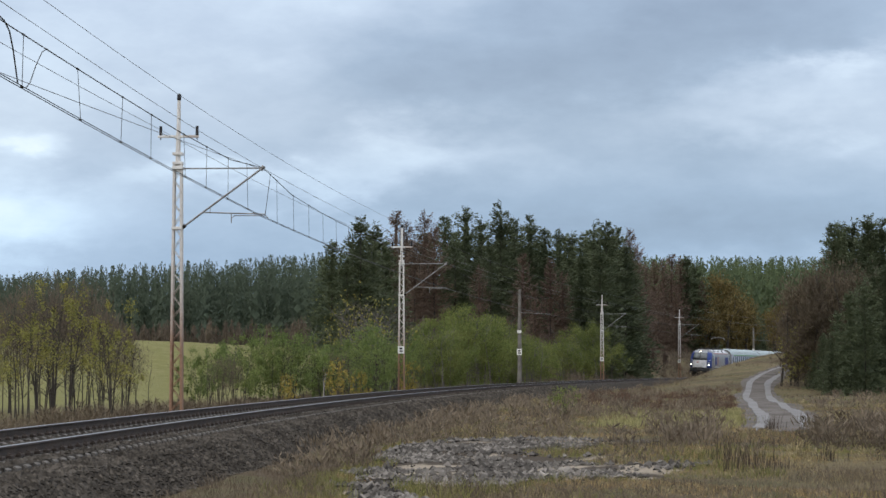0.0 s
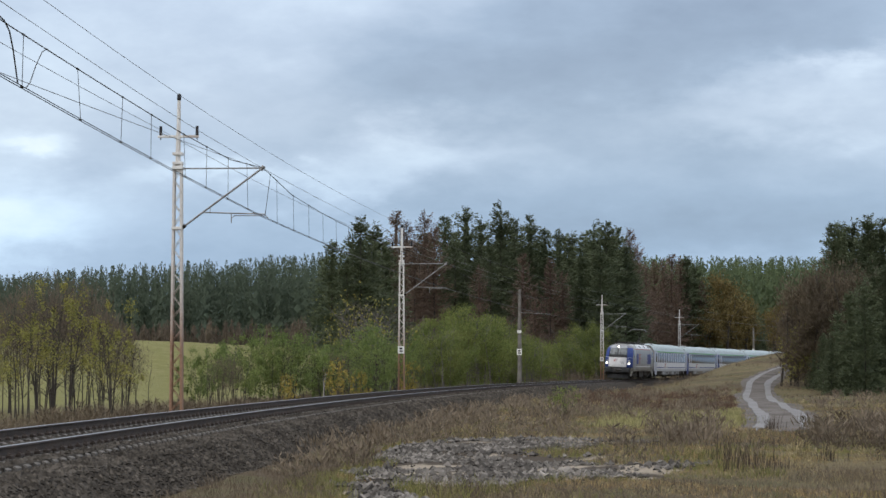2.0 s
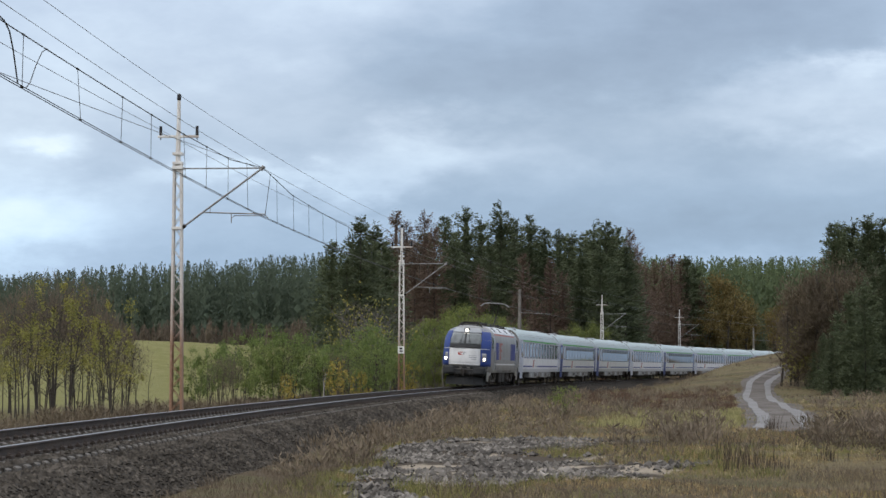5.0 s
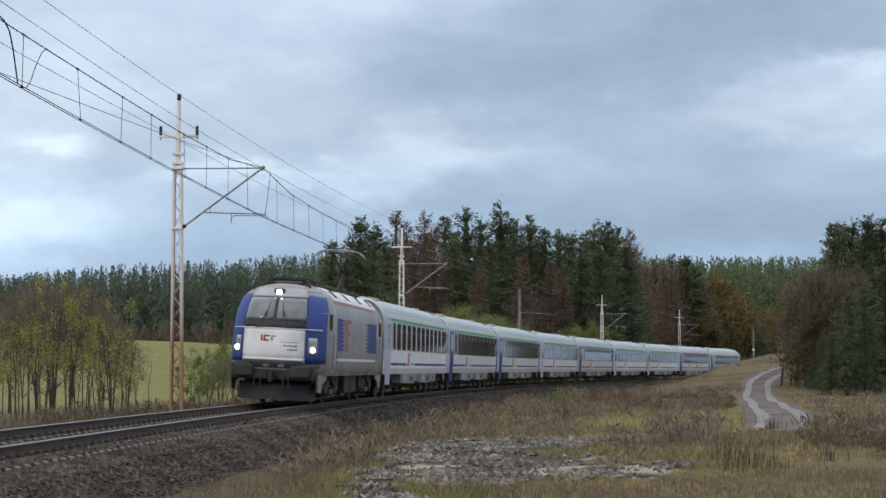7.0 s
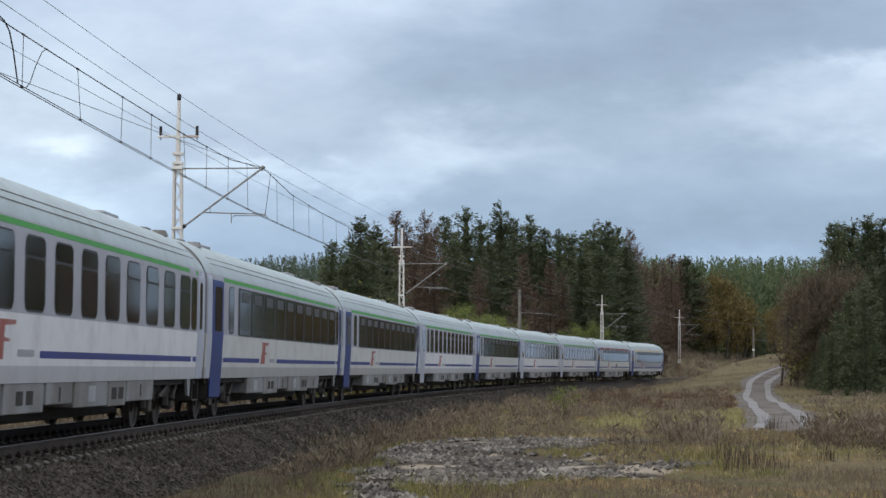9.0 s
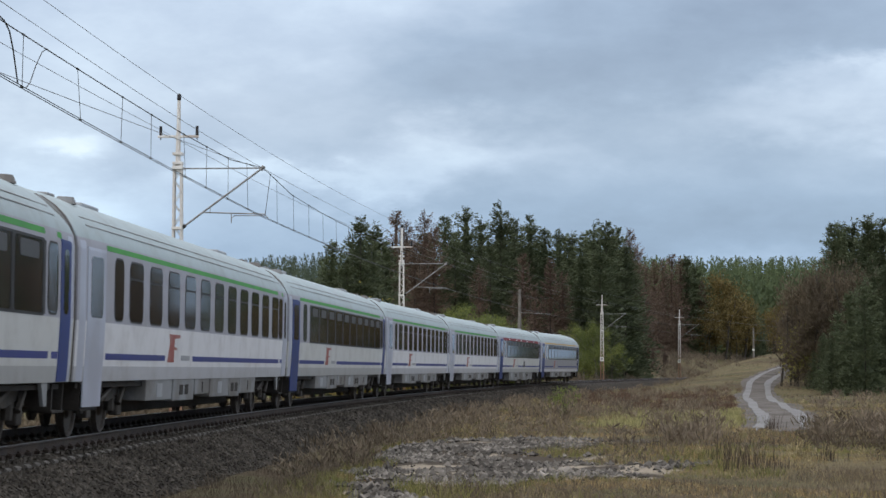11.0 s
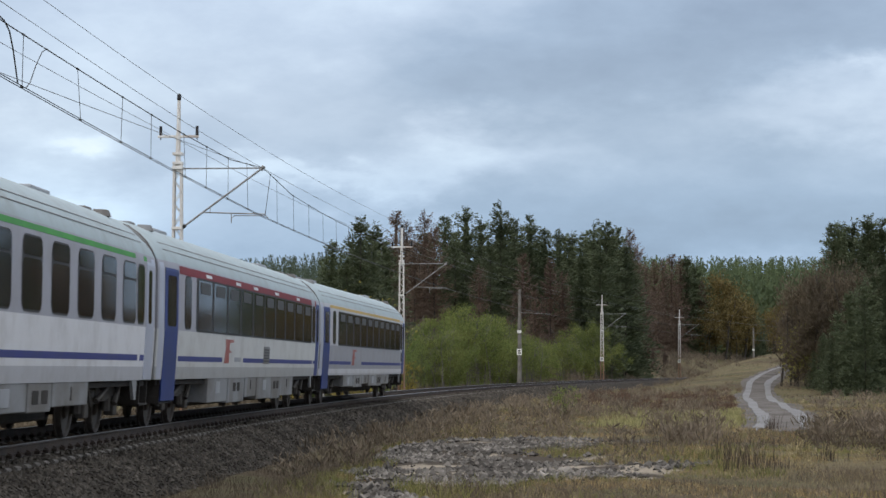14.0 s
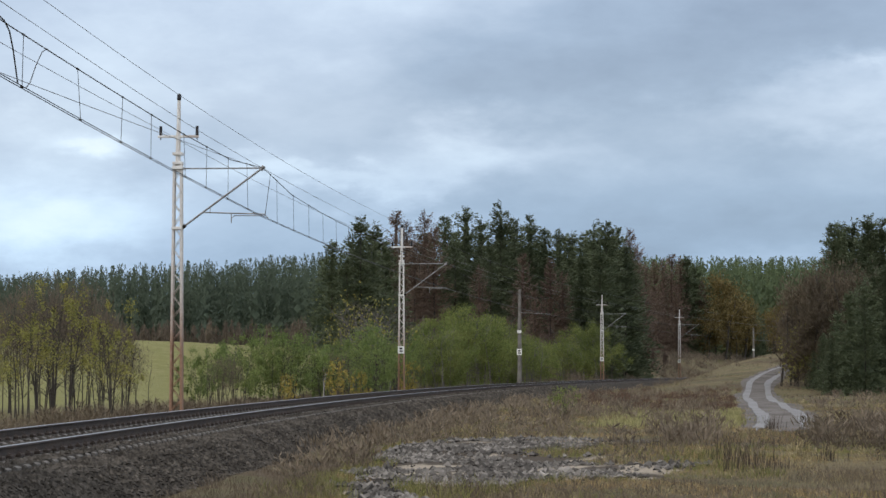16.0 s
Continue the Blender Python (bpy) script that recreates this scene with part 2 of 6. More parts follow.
M_SLEEPER = mat("sleeper_concrete", (0.19, 0.176, 0.16), (0.105, 0.096, 0.087), 3, 50, 0.9, 0, 0.4, 0.25, "object", spec=0.08)
M_ROAD = mat("dirt_road", (0.165, 0.148, 0.137), (0.100, 0.086, 0.076), 0.6, 12, 0.9, 0, 0.5, 0.3, spec=0.08)
M_RUT = mat("wet_rut", (0.178, 0.166, 0.160), (0.115, 0.102, 0.094), 0.8, 14, 0.55, 0, 0.3, 0.2)
M_MAST, mn, mp = start_material("mast_paint")
mco = mn.add("TexCoord").outputs["Object"]
mz = mn.add("SeparateXYZ", Vector=mco).outputs[2]
rust = mn.mix(mn.noise(mco, 9, 5), rgb((0.150, 0.060, 0.028)), rgb((0.40, 0.25, 0.16)))
worn = mn.step(mn.math("ADD", mn.math("MULTIPLY", mn.noise(mco, 1.6, 6, 0.7), 4.2), mz), 3.4, 6.6)
white = mn.mix(mn.noise(mco, 14, 4), rgb((0.78, 0.77, 0.75)), rgb((0.52, 0.47, 0.43)))
mn.put(mp.inputs["Base Color"], mn.mix(worn, rust, white))
mp.inputs["Roughness"].default_value = 0.6
M_MASTWHITE = mat("mast_white_paint", (0.76, 0.75, 0.73), (0.48, 0.40, 0.35), 1.1, 30, 0.55, 0, 0.15, 0.12, lo=0.45, hi=0.75)
M_POLE = mat("pole_concrete", (0.20, 0.185, 0.165), (0.13, 0.118, 0.105), 2, 40, 0.9)
M_GALV = mat("galvanised_tube", (0.32, 0.32, 0.33), (0.21, 0.205, 0.20), 4, 60, 0.5, 0.5, 0.1, 0.15)
M_WIRE = mat("copper_wire", (0.045, 0.042, 0.042), (0.030, 0.030, 0.030), 3, 60, 0.6, 0.4, 0, 0.1)
M_THIN = mat("aluminium_wire", (0.17, 0.175, 0.18), (0.13, 0.13, 0.135), 3, 60, 0.5, 0.5, 0, 0.1)
M_INSUL = mat("insulator_glaze", (0.018, 0.016, 0.016), (0.030, 0.024, 0.022), 3, 60, 0.25, 0, 0, 0.1)
M_PLATE = mat("enamel_plate", (0.80, 0.80, 0.76), (0.66, 0.65, 0.6), 8, 60, 0.4, 0, 0, 0.08)
M_BLACKBAR = mat("plate_mark", (0.05, 0.05, 0.05), None, 8, 60, 0.6, 0, 0, 0.1)

# ---- sky dome ----
def sky_dome():
    n, rings, r = 64, 24, 3400.0
    v, f = [], []
    for i in range(rings + 1):
        e = radians(-3 + 93 * (i / rings) ** 1.4)
        for k in range(n):
            a = 2 * math.pi * k / n
            v.append((r * math.cos(e) * math.sin(a), r * math.cos(e) * math.cos(a), r * math.sin(e)))
    for i in range(rings):
        for k in range(n):
            f.append((i * n + k, i * n + (k + 1) % n, (i + 1) * n + (k + 1) % n, (i + 1) * n + k))
    ob = new("cloud_backdrop", np_mesh("cloud_backdrop", v, f, cloud_material(), True))
    return tagged(ob, "broken blue-grey autumn cloud cover drifting across the sky", "sky", kind="structure")


SKY = sky_dome()
SKY.location = (0, 0, EYE)


# ---- ground: one sheet out to the horizon ----
def spread(fine_lo, fine_hi, step, end_lo, end_hi, n):
    mid = np.arange(fine_lo, fine_hi + step / 2, step)
    up = fine_hi + (end_hi - fine_hi) * (np.linspace(0, 1, n + 1)[1:]) ** 3.2
    dn = fine_lo - (fine_lo - end_lo) * (np.linspace(0, 1, n + 1)[1:]) ** 3.2
    return np.concatenate([dn[::-1], mid, up])


def build_ground():
    xs, ys = spread(-48, 62, 0.9, -3350, 3350, 45), spread(-30, 300, 1.1, -3350, 3350, 45)
    gx, gy = np.meshgrid(xs, ys)
    z = ground_z(gx, gy)
    w, h = len(xs), len(ys)
    i = (np.arange(h - 1)[:, None] * w + np.arange(w - 1)[None, :]).ravel()
    me = np_mesh("ground", np.stack([gx, gy, z], -1).reshape(-1, 3), np.stack([i, i + 1, i + w + 1, i + w], -1), M_GROUND, True)
    lat = beside(gx, gy)
    fld = sm(-lat, 13, 24) + 0.35 * sm(lat, 30, 60)
    a = me.attributes.new("field", "FLOAT", "POINT")
    a.data.foreach_set("value", np.clip(fld, 0, 1).ravel().astype(np.float32))
    tagged(new("ground", me), "rough autumn ground with dry grass and a green field beyond the track", "ground", kind="structure")


build_ground()


# ---- track: ballast bed, rails, sleepers ----
def sweep(profile, s0, s1, step, closed=True):
    """A cross-section (lat, h) carried along the track."""
    ss = np.arange(s0, s1 + step / 2, step)
    k = len(profile)
    v = [tuple(on_track(s, a, h)) for s in ss for a, h in profile]
    f = []
    for i in range(len(ss) - 1):
        for j in range(k if closed else k - 1):
            j2 = (j + 1) % k
            f.append((i * k + j, i * k + j2, (i + 1) * k + j2, (i + 1) * k + j))
    return v, f


track = tagged(new("railway_track"), "single curved railway track with worn steel rails on grey ballast", "railway track", kind="structure")
bed = [(-3.3, -1.1), (-1.85, -0.26), (-1.2, -0.22), (1.22, -0.205), (1.265, -0.27), (1.85, -0.32), (3.25, -1.15)]
v, f = sweep(bed, -300, 600, 2.0, False)
part("ballast_bed", np_mesh("ballast_bed", v, f, M_BALLAST, False), None, track, "grey crushed-stone ballast shoulder")
for side in (-1, 1):
    c = 0.75 * side
    web = [(c - 0.075, -0.172), (c + 0.075, -0.172), (c + 0.07, -0.160), (c + 0.012, -0.140), (c + 0.010, -0.045), (c + 0.034, -0.035),
           (c + 0.036, -0.012), (c + 0.034, -0.007), (c - 0.034, -0.007), (c - 0.036, -0.012), (c - 0.034, -0.035), (c - 0.010, -0.045), (c - 0.012, -0.140), (c - 0.07, -0.160)]
    v, f = sweep(web, -300, 600, 2.0)
    r = part("rail", np_mesh("rail", v, f, M_RAIL, False), None, track, "steel rail with rusty web")
    head = [(c - 0.034, -0.0068), (c + 0.034, -0.0068), (c + 0.030, 0.0), (c - 0.030, 0.0)]
    v, f = sweep(head, -300, 600, 2.0)
    part("rail_head", np_mesh("rail_head", v, f, M_RAILTOP, False), None, r, "bright worn rail head")

sl = Geo().prism([(-1.3, -0.42), (1.3, -0.42), (1.3, -0.235), (1.26, -0.215), (0.95, -0.205), (0.9, -0.18), (0.6, -0.18), (0.5, -0.23), (-0.5, -0.23), (-0.6, -0.18), (-0.9, -0.18), (-0.95, -0.205), (-1.26, -0.215), (-1.3, -0.235)], "y", -0.13, 0.13)
clip = Geo()
for c in (-0.75, 0.75):
    for o in (-0.115, 0.115):
        clip.box(c + o - 0.045, c + o + 0.045, -0.07, 0.07, -0.185, -0.125, 0.012)
        clip.tube([(c + o, -0.05, -0.12), (c + o * 0.7, 0, -0.105), (c + o, 0.05, -0.12)], 0.012, 4)
SLEEPER, CLIPS = sl.mesh("sleeper", M_SLEEPER), clip.mesh("rail_clips", M_RAIL)


def track_pose(s, lat=0.0, h=0.0):
    """Across the track along x, out along y."""
    p, t = on_track(s, lat, h), float(np.interp(s, TS, TH))
    return Matrix.Translation(p) @ Matrix.Rotation(-t, 4, "Z") @ Matrix.Rotation(LEAN, 4, "Y")


# ---- catenary masts ----
MASTS = [(40.3, "lattice"), (99.9, "lattice"), (159.5, "pole"), (213.7, "lattice"), (272.3, "lattice"), (334.8, "pole"), (-19.5, "lattice"), (393.0, "lattice")]
MLAT = -2.62


def cantilever(parent, top=True):
    """The bracket that holds the wires, from the mast at the origin to the track 2.6 m along x."""
    g = Geo().tube([(0.1, 0, 7.0), (2.55, 0, 7.0)], 0.024, 6)
    if top:
        part("top_tie", g, M_GALV, parent)
    if not top:
        part("registration_arm", Geo().tube([(0.1, 0, 5.75), (2.62, 0, 5.62)], 0.022, 6), M_GALV, parent)
        part("top_arm", Geo().tube([(0.1, 0, 6.95), (2.5, 0, 7.0)], 0.012, 5), M_WIRE, parent)
        return
    strut = part("strut", Geo().tube([(0.12, 0, 5.21), (2.55, 0, 7.0)], 0.032, 6), M_GALV, parent)
    part("insulator", Geo().tube([(0.1, 0, 5.19), (0.24, 0, 5.30)], 0.055, 8), M_INSUL, strut)
    part("registration_arm", Geo().tube([(0.78, 0, 5.68), (2.62, 0, 5.62)], 0.022, 6).tube([(0.98, 0, 5.68), (0.98, 0, 5.86)], 0.012, 5), M_GALV, parent)
    part("steady_arm", Geo().tube([(1.62, 0, 5.36), (1.62, 0, 5.64)], 0.016, 5).tube([(1.62, 0, 5.5), (1.78, 0, 5.6)], 0.012, 5).tube([(1.7, 0, 5.58), (2.66, 0, 5.57), (2.74, 0, 5.50)], 0.014, 5), M_GALV, parent)
    part("clamp", Geo().tube([(2.50, 0, 6.94), (2.60, 0, 7.06)], 0.06, 8), M_GALV, parent)
    for z in (6.97, 5.16):
        part("bracket", Geo().box(-0.16, 0.16, -0.16, 0.16, z, z + 0.09, 0.01), M_MASTWHITE, parent)


def plate(parent, z, w, h, marks):
    p = part("number_plate", Geo().box(-w / 2, w / 2, -0.19, -0.17, z - h / 2, z + h / 2, 0.006), M_PLATE, parent, "white enamel plate with dark marks")
    if marks:
        part("mark", Geo().box(-w * 0.25, w * 0.22, -0.197, -0.192, z + h * 0.05, z + h * 0.3).box(-w * 0.2, w * 0.25, -0.197, -0.192, z - h * 0.3, z - h * 0.08), M_BLACKBAR, p)


BARS = {}


def pool_bar(x0, x1, y, z0, z1):
    key = (round(x0, 4), y, round(z0, 3))
    if key not in BARS:
        BARS[key] = Geo().tube([(x0, y, z0), (x1, y, z1)], 0.011, 4).mesh("lacing_bar", M_MAST)
    return BARS[key]


def lattice_mast(marks):
    m = tagged(new("catenary_mast"), "white-painted lattice steel catenary mast with rusty foot beside track", "catenary mast", "masts along the track")
    for side in (-1, 1):
        x0, x1 = side * 0.165, side * 0.105
        g = Geo()
        ring = [(0.035, -0.13), (0.035, 0.13), (-0.035, 0.13), (-0.035, 0.118), (0.024, 0.118), (0.024, -0.118), (-0.035, -0.118), (-0.035, -0.13)]
        g.add([(x0 + side * a, c, -0.9) for a, c in ring] + [(x1 + side * a, c * 0.8, 7.2) for a, c in ring],
              [(i, (i + 1) % 8, 8 + (i + 1) % 8, 8 + i) for i in range(8)] + [(0, 1, 4, 5), (8, 13, 12, 9)])
        part("channel", g, M_MAST, m, "worn painted steel channel")
    n = 22
    for i in range(n):
        z0, z1 = -0.6 + i * 7.6 / n, -0.6 + (i + 1) * 7.6 / n
        sgn = 1 if i % 2 else -1
        w0, w1 = 0.165 - 0.06 * (z0 + 0.9) / 8.1, 0.165 - 0.06 * (z1 + 0.9) / 8.1
        for y in (-0.125, 0.115):
            part("lacing_bar", pool_bar(-sgn * w0, sgn * w1, y, z0, z1), None, m)
    part("footing", Geo().prism([(-0.42, -0.32), (0.42, -0.32), (0.42, 0.32), (-0.42, 0.32)], "z", -1.4, -0.72), M_SLEEPER, m)
    for z in (7.12, 7.40):
        part("head_frame", Geo().box(-0.15, 0.15, -0.13, 0.13, z, z + 0.08, 0.01), M_MASTWHITE, m)
    part("top_pole", Geo().tube([(0, 0, 6.9), (0, 0, 7.5), (0.02, 0, 9.05)], [0.085, 0.075, 0.05], 8), M_MASTWHITE, m)
    part("top_insulator", Geo().tube([(0.02, 0, 9.02), (0.02, 0, 9.1), (0.02, 0, 9.22), (0.02, 0, 9.26)], [0.04, 0.065, 0.065, 0.03], 8), M_INSUL, m)
    part("crossarm", Geo().box(-0.62, 0.62, -0.04, 0.04, 7.93, 8.0, 0.008), M_MASTWHITE, m)
    for x in (-0.53, 0.57):
        part("insulator", Geo().tube([(x, 0, 7.86), (x, 0, 7.95), (x, 0, 8.0), (x, 0, 8.28)], [0.015, 0.02, 0.05, 0.045], 8), M_INSUL, m)
    cantilever(m)
    if marks:
        plate(m, 2.1, 0.36, 0.42, True)
    return m


def pole_mast():
    m = tagged(new("catenary_mast"), "dark weathered concrete catenary pole with white plates beside track", "catenary mast", "masts along the track")
    part("pole", Geo().tube([(0, 0, -1.3), (0, 0, 7.72)], [0.2, 0.13], 10), M_POLE, m)
    cantilever(m, False)
    plate(m, 2.45, 0.42, 0.52, True)
    plate(m, 4.15, 0.36, 0.24, False)
    return m


for s, kind in MASTS:
    m = lattice_mast(s > 90) if kind == "lattice" else pole_mast()
    t = float(np.interp(s, TS, TH))
    m.matrix_world = Matrix.Translation(on_track(s, MLAT + (0.06 if s == 40.3 else 0.0), 0.1, False)) @ Matrix.Rotation(-t, 4, "Z")


# ---- wires ----
def wire(name, supports, sag, r, material, label, n=14):
    """A wire over its supports (s, lat, h), hanging by sag between them."""
    pts = []
    for (s0, a0, h0), (s1, a1, h1) in zip(supports[:-1], supports[1:]):
        for i in range(n):
            u = i / n
            pts.append(on_track(s0 + (s1 - s0) * u, a0 + (a1 - a0) * u, h0 + (h1 - h0) * u - 4 * sag * u * (1 - u), False))
    pts.append(on_track(*supports[-1], False))
    return tagged(part(name, Geo().tube(pts, r, 5), material), label, "overhead wire", "overhead wires")


SPANS = sorted([s for s, _ in MASTS]) + [450.0]
SPANS = [-79.0] + SPANS
ZIG = [0.16 if i % 2 else 0.04 for i in range(len(SPANS))]
CH = 5.63


def contact(s):
    """Height of the contact wire, which climbs a little towards the near mast."""
    return CH + 0.0042 * max(0.0, 40.3 - s)


def messenger(u):
    """Height of the messenger wire at the part u of a span: steep at the brackets, flat between."""
    m = min(u, 1 - u) * 60
    return float(np.interp(m, [0, 2.5, 6, 14, 30], [7.10, 6.97, 6.77, 6.69, 6.65]))


for o in (-0.035, 0.035):
    wire("contact_wire", [(s, z + o, contact(s)) for s, z in zip(SPANS, ZIG)], 0.0, 0.0085, M_WIRE, "taut dark copper contact wire above the track")
ms = []
for (s0, z0), (s1, z1) in zip(list(zip(SPANS, ZIG))[:-1], list(zip(SPANS, ZIG))[1:]):
    ms += [(s0 + (s1 - s0) * u, z0 + (z1 - z0) * u - 0.02, messenger(u)) for u in (0, 0.042, 0.1, 0.233, 0.367, 0.5, 0.633, 0.767, 0.9, 0.958)]
wire("messenger_wire", ms, 0.0, 0.011, M_WIRE, "dark messenger wire above the contact wire", 3)
wire("feeder_wire", [(s, MLAT + 0.02, 9.36 + 0.25 * (s < 0)) for s in SPANS], 0.02, 0.0075, M_THIN, "thin grey line along the mast tops")
wire("feeder_wire", [(s, MLAT - 0.53, 8.30 - 0.2 * (s < 0)) for s in SPANS], 0.04, 0.0075, M_THIN, "thin grey line on the crossarm insulators")
wire("feeder_wire", [(s, MLAT + 0.57, 8.30 + 0.22 * (s < 0)) for s in SPANS], 0.0, 0.0075, M_THIN, "thin grey line on the crossarm insulators")
wire("stay_wire", [(-19.5, MLAT + 0.3, 5.62), (40.3, 0.1, 7.02)], 0.02, 0.0075, M_THIN, "thin grey stay wire from bracket to bracket")
FIRST = (0.5, 4.2, 7.6, 11.2, 15.45, 19.75, 22.95, 27.05, 30.4, 33.85, 37.1)        # droppers of the nearest span
for (s0, z0), (s1, z1) in zip(list(zip(SPANS, ZIG))[1:6], list(zip(SPANS, ZIG))[2:7]):
    for u in ([(q - s0) / (s1 - s0) for q in FIRST] if s1 < 45 else [1 / 22 + i * 0.0606 for i in range(16)]):
        s, a = s0 + (s1 - s0) * u, z0 + (z1 - z0) * u
        top = messenger(u)
        swing = 0.25 * math.sin(s * 2.3) * (s < 40)
        tagged(part("dropper", Geo().tube([on_track(s, a - 0.02, top, False), on_track(s - swing, a, contact(s), False)], 0.006, 4), M_WIRE), "thin dropper between messenger and contact wire", "overhead wire", "droppers")
        tagged(part("dropper_clip", Geo().tube([on_track(s - 0.06, a - 0.02, top, False), on_track(s + 0.06, a - 0.02, top, False)], 0.022, 5), M_WIRE), "small dark clamp on the messenger wire", "wire clamp", "dropper clamps")
        tagged(part("dropper_clip", Geo().tube([on_track(s - swing - 0.06, a, contact(s) + 0.01, False), on_track(s - swing + 0.06, a, contact(s) + 0.01, False)], 0.02, 5), M_WIRE), "small dark clamp on the contact wire", "wire clamp", "dropper clamps")
# slanting tie beside the first bracket
tagged(part("dropper", Geo().tube([on_track(41.2, 0.1, 7.0, False), on_track(40.0, 0.12, CH, False)], 0.009, 4), M_WIRE), "slanting tie wire beside the bracket", "overhead wire", "droppers")
# jumper loops between the wires, early in the first span
tagged(part("jumper_cable", Geo().tube([on_track(s, 0.1, h, False) for s, h in ((9.2, 6.70), (9.8, 6.67), (10.15, 6.55), (10.4, 6.30), (10.6, 6.0), (10.75, 5.77))], 0.013, 5), M_WIRE), "dark looped jumper cable between the wires", "overhead wire", "jumper cables")
tagged(part("jumper_cable", Geo().tube([on_track(s, 0.1, h, False) for s, h in ((12.85, 6.66), (12.45, 6.54), (12.0, 6.24), (11.6, 5.9), (11.3, 5.77))], 0.009, 5), M_WIRE), "dark slanting jumper cable between the wires", "overhead wire", "jumper cables")

# ---- train materials ----
M_BODY, bn, bp = start_material("coach_paint")
bco = bn.add("TexCoord").outputs["Object"]
bz = bn.add("SeparateXYZ", Vector=bco).outputs[2]
cr = bn.t.nodes.new("ShaderNodeValToRGB")
cr.color_ramp.interpolation = "CONSTANT"
bands = [(0.0, (0.47, 0.475, 0.51)), (1.20, (0.70, 0.70, 0.73)), (1.93, (0.37, 0.372, 0.425)), (3.235, (0.40, 0.475, 0.50))]
cr.color_ramp.elements[0].color = rgb(bands[0][1])
cr.color_ramp.elements[1].position, cr.color_ramp.elements[1].color = bands[1][0] / 4.2, rgb(bands[1][1])
for z, c in bands[2:]:
    cr.color_ramp.elements.new(z / 4.2).color = rgb(c)
bn.put(cr.inputs[0], bn.math("DIVIDE", bz, 4.2))
dirt = bn.math("MULTIPLY", bn.step(bn.noise(bn.add("VectorMath", i0=bco).outputs[0], 1.3, 7, 0.65), 0.4, 0.75), 0.30)
low = bn.math("MULTIPLY", bn.step(bn.math("ADD", bz, bn.math("MULTIPLY", bn.noise(bco, 2.0, 6, 0.7), 0.6)), 1.75, 1.05), 0.2)
dusty = bn.mix(bn.math("ADD", dirt, low), cr.outputs[0], rgb((0.21, 0.185, 0.16)))
bn.put(bp.inputs["Base Color"], dusty)
bn.put(bp.inputs["Roughness"], bn.math("ADD", 0.42, bn.math("MULTIPLY", bn.noise(bco, 3, 5), 0.25)))
bp.inputs["Specular IOR Level"].default_value = 0.25
bn.put(bp.inputs["Normal"], bn.add("Bump", Strength=0.06, Distance=0.05, Height=bn.noise(bco, 1.1, 2)).outputs[0])

M_GREEN = mat("green_band_paint", (0.07, 0.34, 0.06), (0.06, 0.28, 0.06), 1, 20, 0.55, 0, 0, 0.08, spec=0.2)
M_RED = mat("red_band_paint", (0.22, 0.012, 0.022), (0.18, 0.012, 0.02), 1, 20, 0.55, 0, 0, 0.08, spec=0.2)
M_YELLOW = mat("yellow_band_paint", (0.58, 0.40, 0.12), (0.50, 0.36, 0.12), 1, 20, 0.55, 0, 0, 0.08, spec=0.2)
M_BLUE = mat("blue_paint", (0.030, 0.062, 0.270), (0.034, 0.062, 0.215), 1, 20, 0.5, 0, 0, 0.1, spec=0.2)
M_BLUEDOOR = mat("blue_door_paint", (0.024, 0.046, 0.200), (0.030, 0.048, 0.165), 1, 20, 0.5, 0, 0, 0.1, spec=0.2)
# Waist-line blue; on the locomotive's side emblems it stands for shaded blue.
M_NAVY = mat("blue_line_shaded_emblem_paint", (0.045, 0.055, 0.22), (0.05, 0.06, 0.19), 1, 20, 0.55, 0, 0, 0.1, spec=0.2)
M_DOOR = mat("pale_door_paint", (0.47, 0.50, 0.60), (0.40, 0.42, 0.50), 1, 20, 0.35, 0, 0, 0.08, spec=0.2)
M_WHITE = mat("white_front_paint", (0.74, 0.74, 0.75), (0.62, 0.62, 0.63), 1.2, 20, 0.35, 0, 0, 0.07, spec=0.2)
M_GREY = mat("locomotive_grey_paint", (0.275, 0.270, 0.268), (0.22, 0.212, 0.205), 0.8, 18, 0.38, 0, 0.05, 0.12, spec=0.2)
M_LGREY = mat("pale_grey_paint", (0.38, 0.40, 0.43), (0.31, 0.32, 0.34), 0.9, 18, 0.4, 0, 0.05, 0.1, spec=0.2)
# Pale hood paint, its colour lifted for the sky's reflection on the slope.
M_ROOFW = mat("sky_lit_pale_roof_paint", (0.78, 0.79, 0.82), (0.66, 0.67, 0.70), 0.9, 12, 0.4, 0, 0.05, 0.12)
M_REDMARK = mat("red_mark_paint", (0.46, 0.075, 0.05), (0.38, 0.06, 0.05), 1, 20, 0.4, 0, 0, 0.08, spec=0.2)
M_PALERED = mat("faded_red_mark", (0.32, 0.085, 0.075), (0.36, 0.16, 0.145), 2, 20, 0.5, 0, 0, 0.1, spec=0.2)
M_SALMON = mat("red_roof_edge_paint", (0.44, 0.10, 0.065), (0.36, 0.085, 0.06), 1, 20, 0.4, 0, 0, 0.08, spec=0.2)
M_PALEMARK = mat("pale_mark_paint", (0.36, 0.37, 0.40), None, 1, 20, 0.5, 0, 0, 0.08, spec=0.2)
# Grime and dust, both coloured darker to stand for shade below the floor.
M_UNDER = mat("shaded_underframe_grime", (0.020, 0.017, 0.015), (0.038, 0.031, 0.027), 1.5, 20, 0.85, 0.1, 0.4, 0.35)
M_BOGIE = mat("shaded_bogie_dust", (0.038, 0.032, 0.028), (0.085, 0.075, 0.066), 1.6, 20, 0.8, 0.1, 0.3, 0.35)
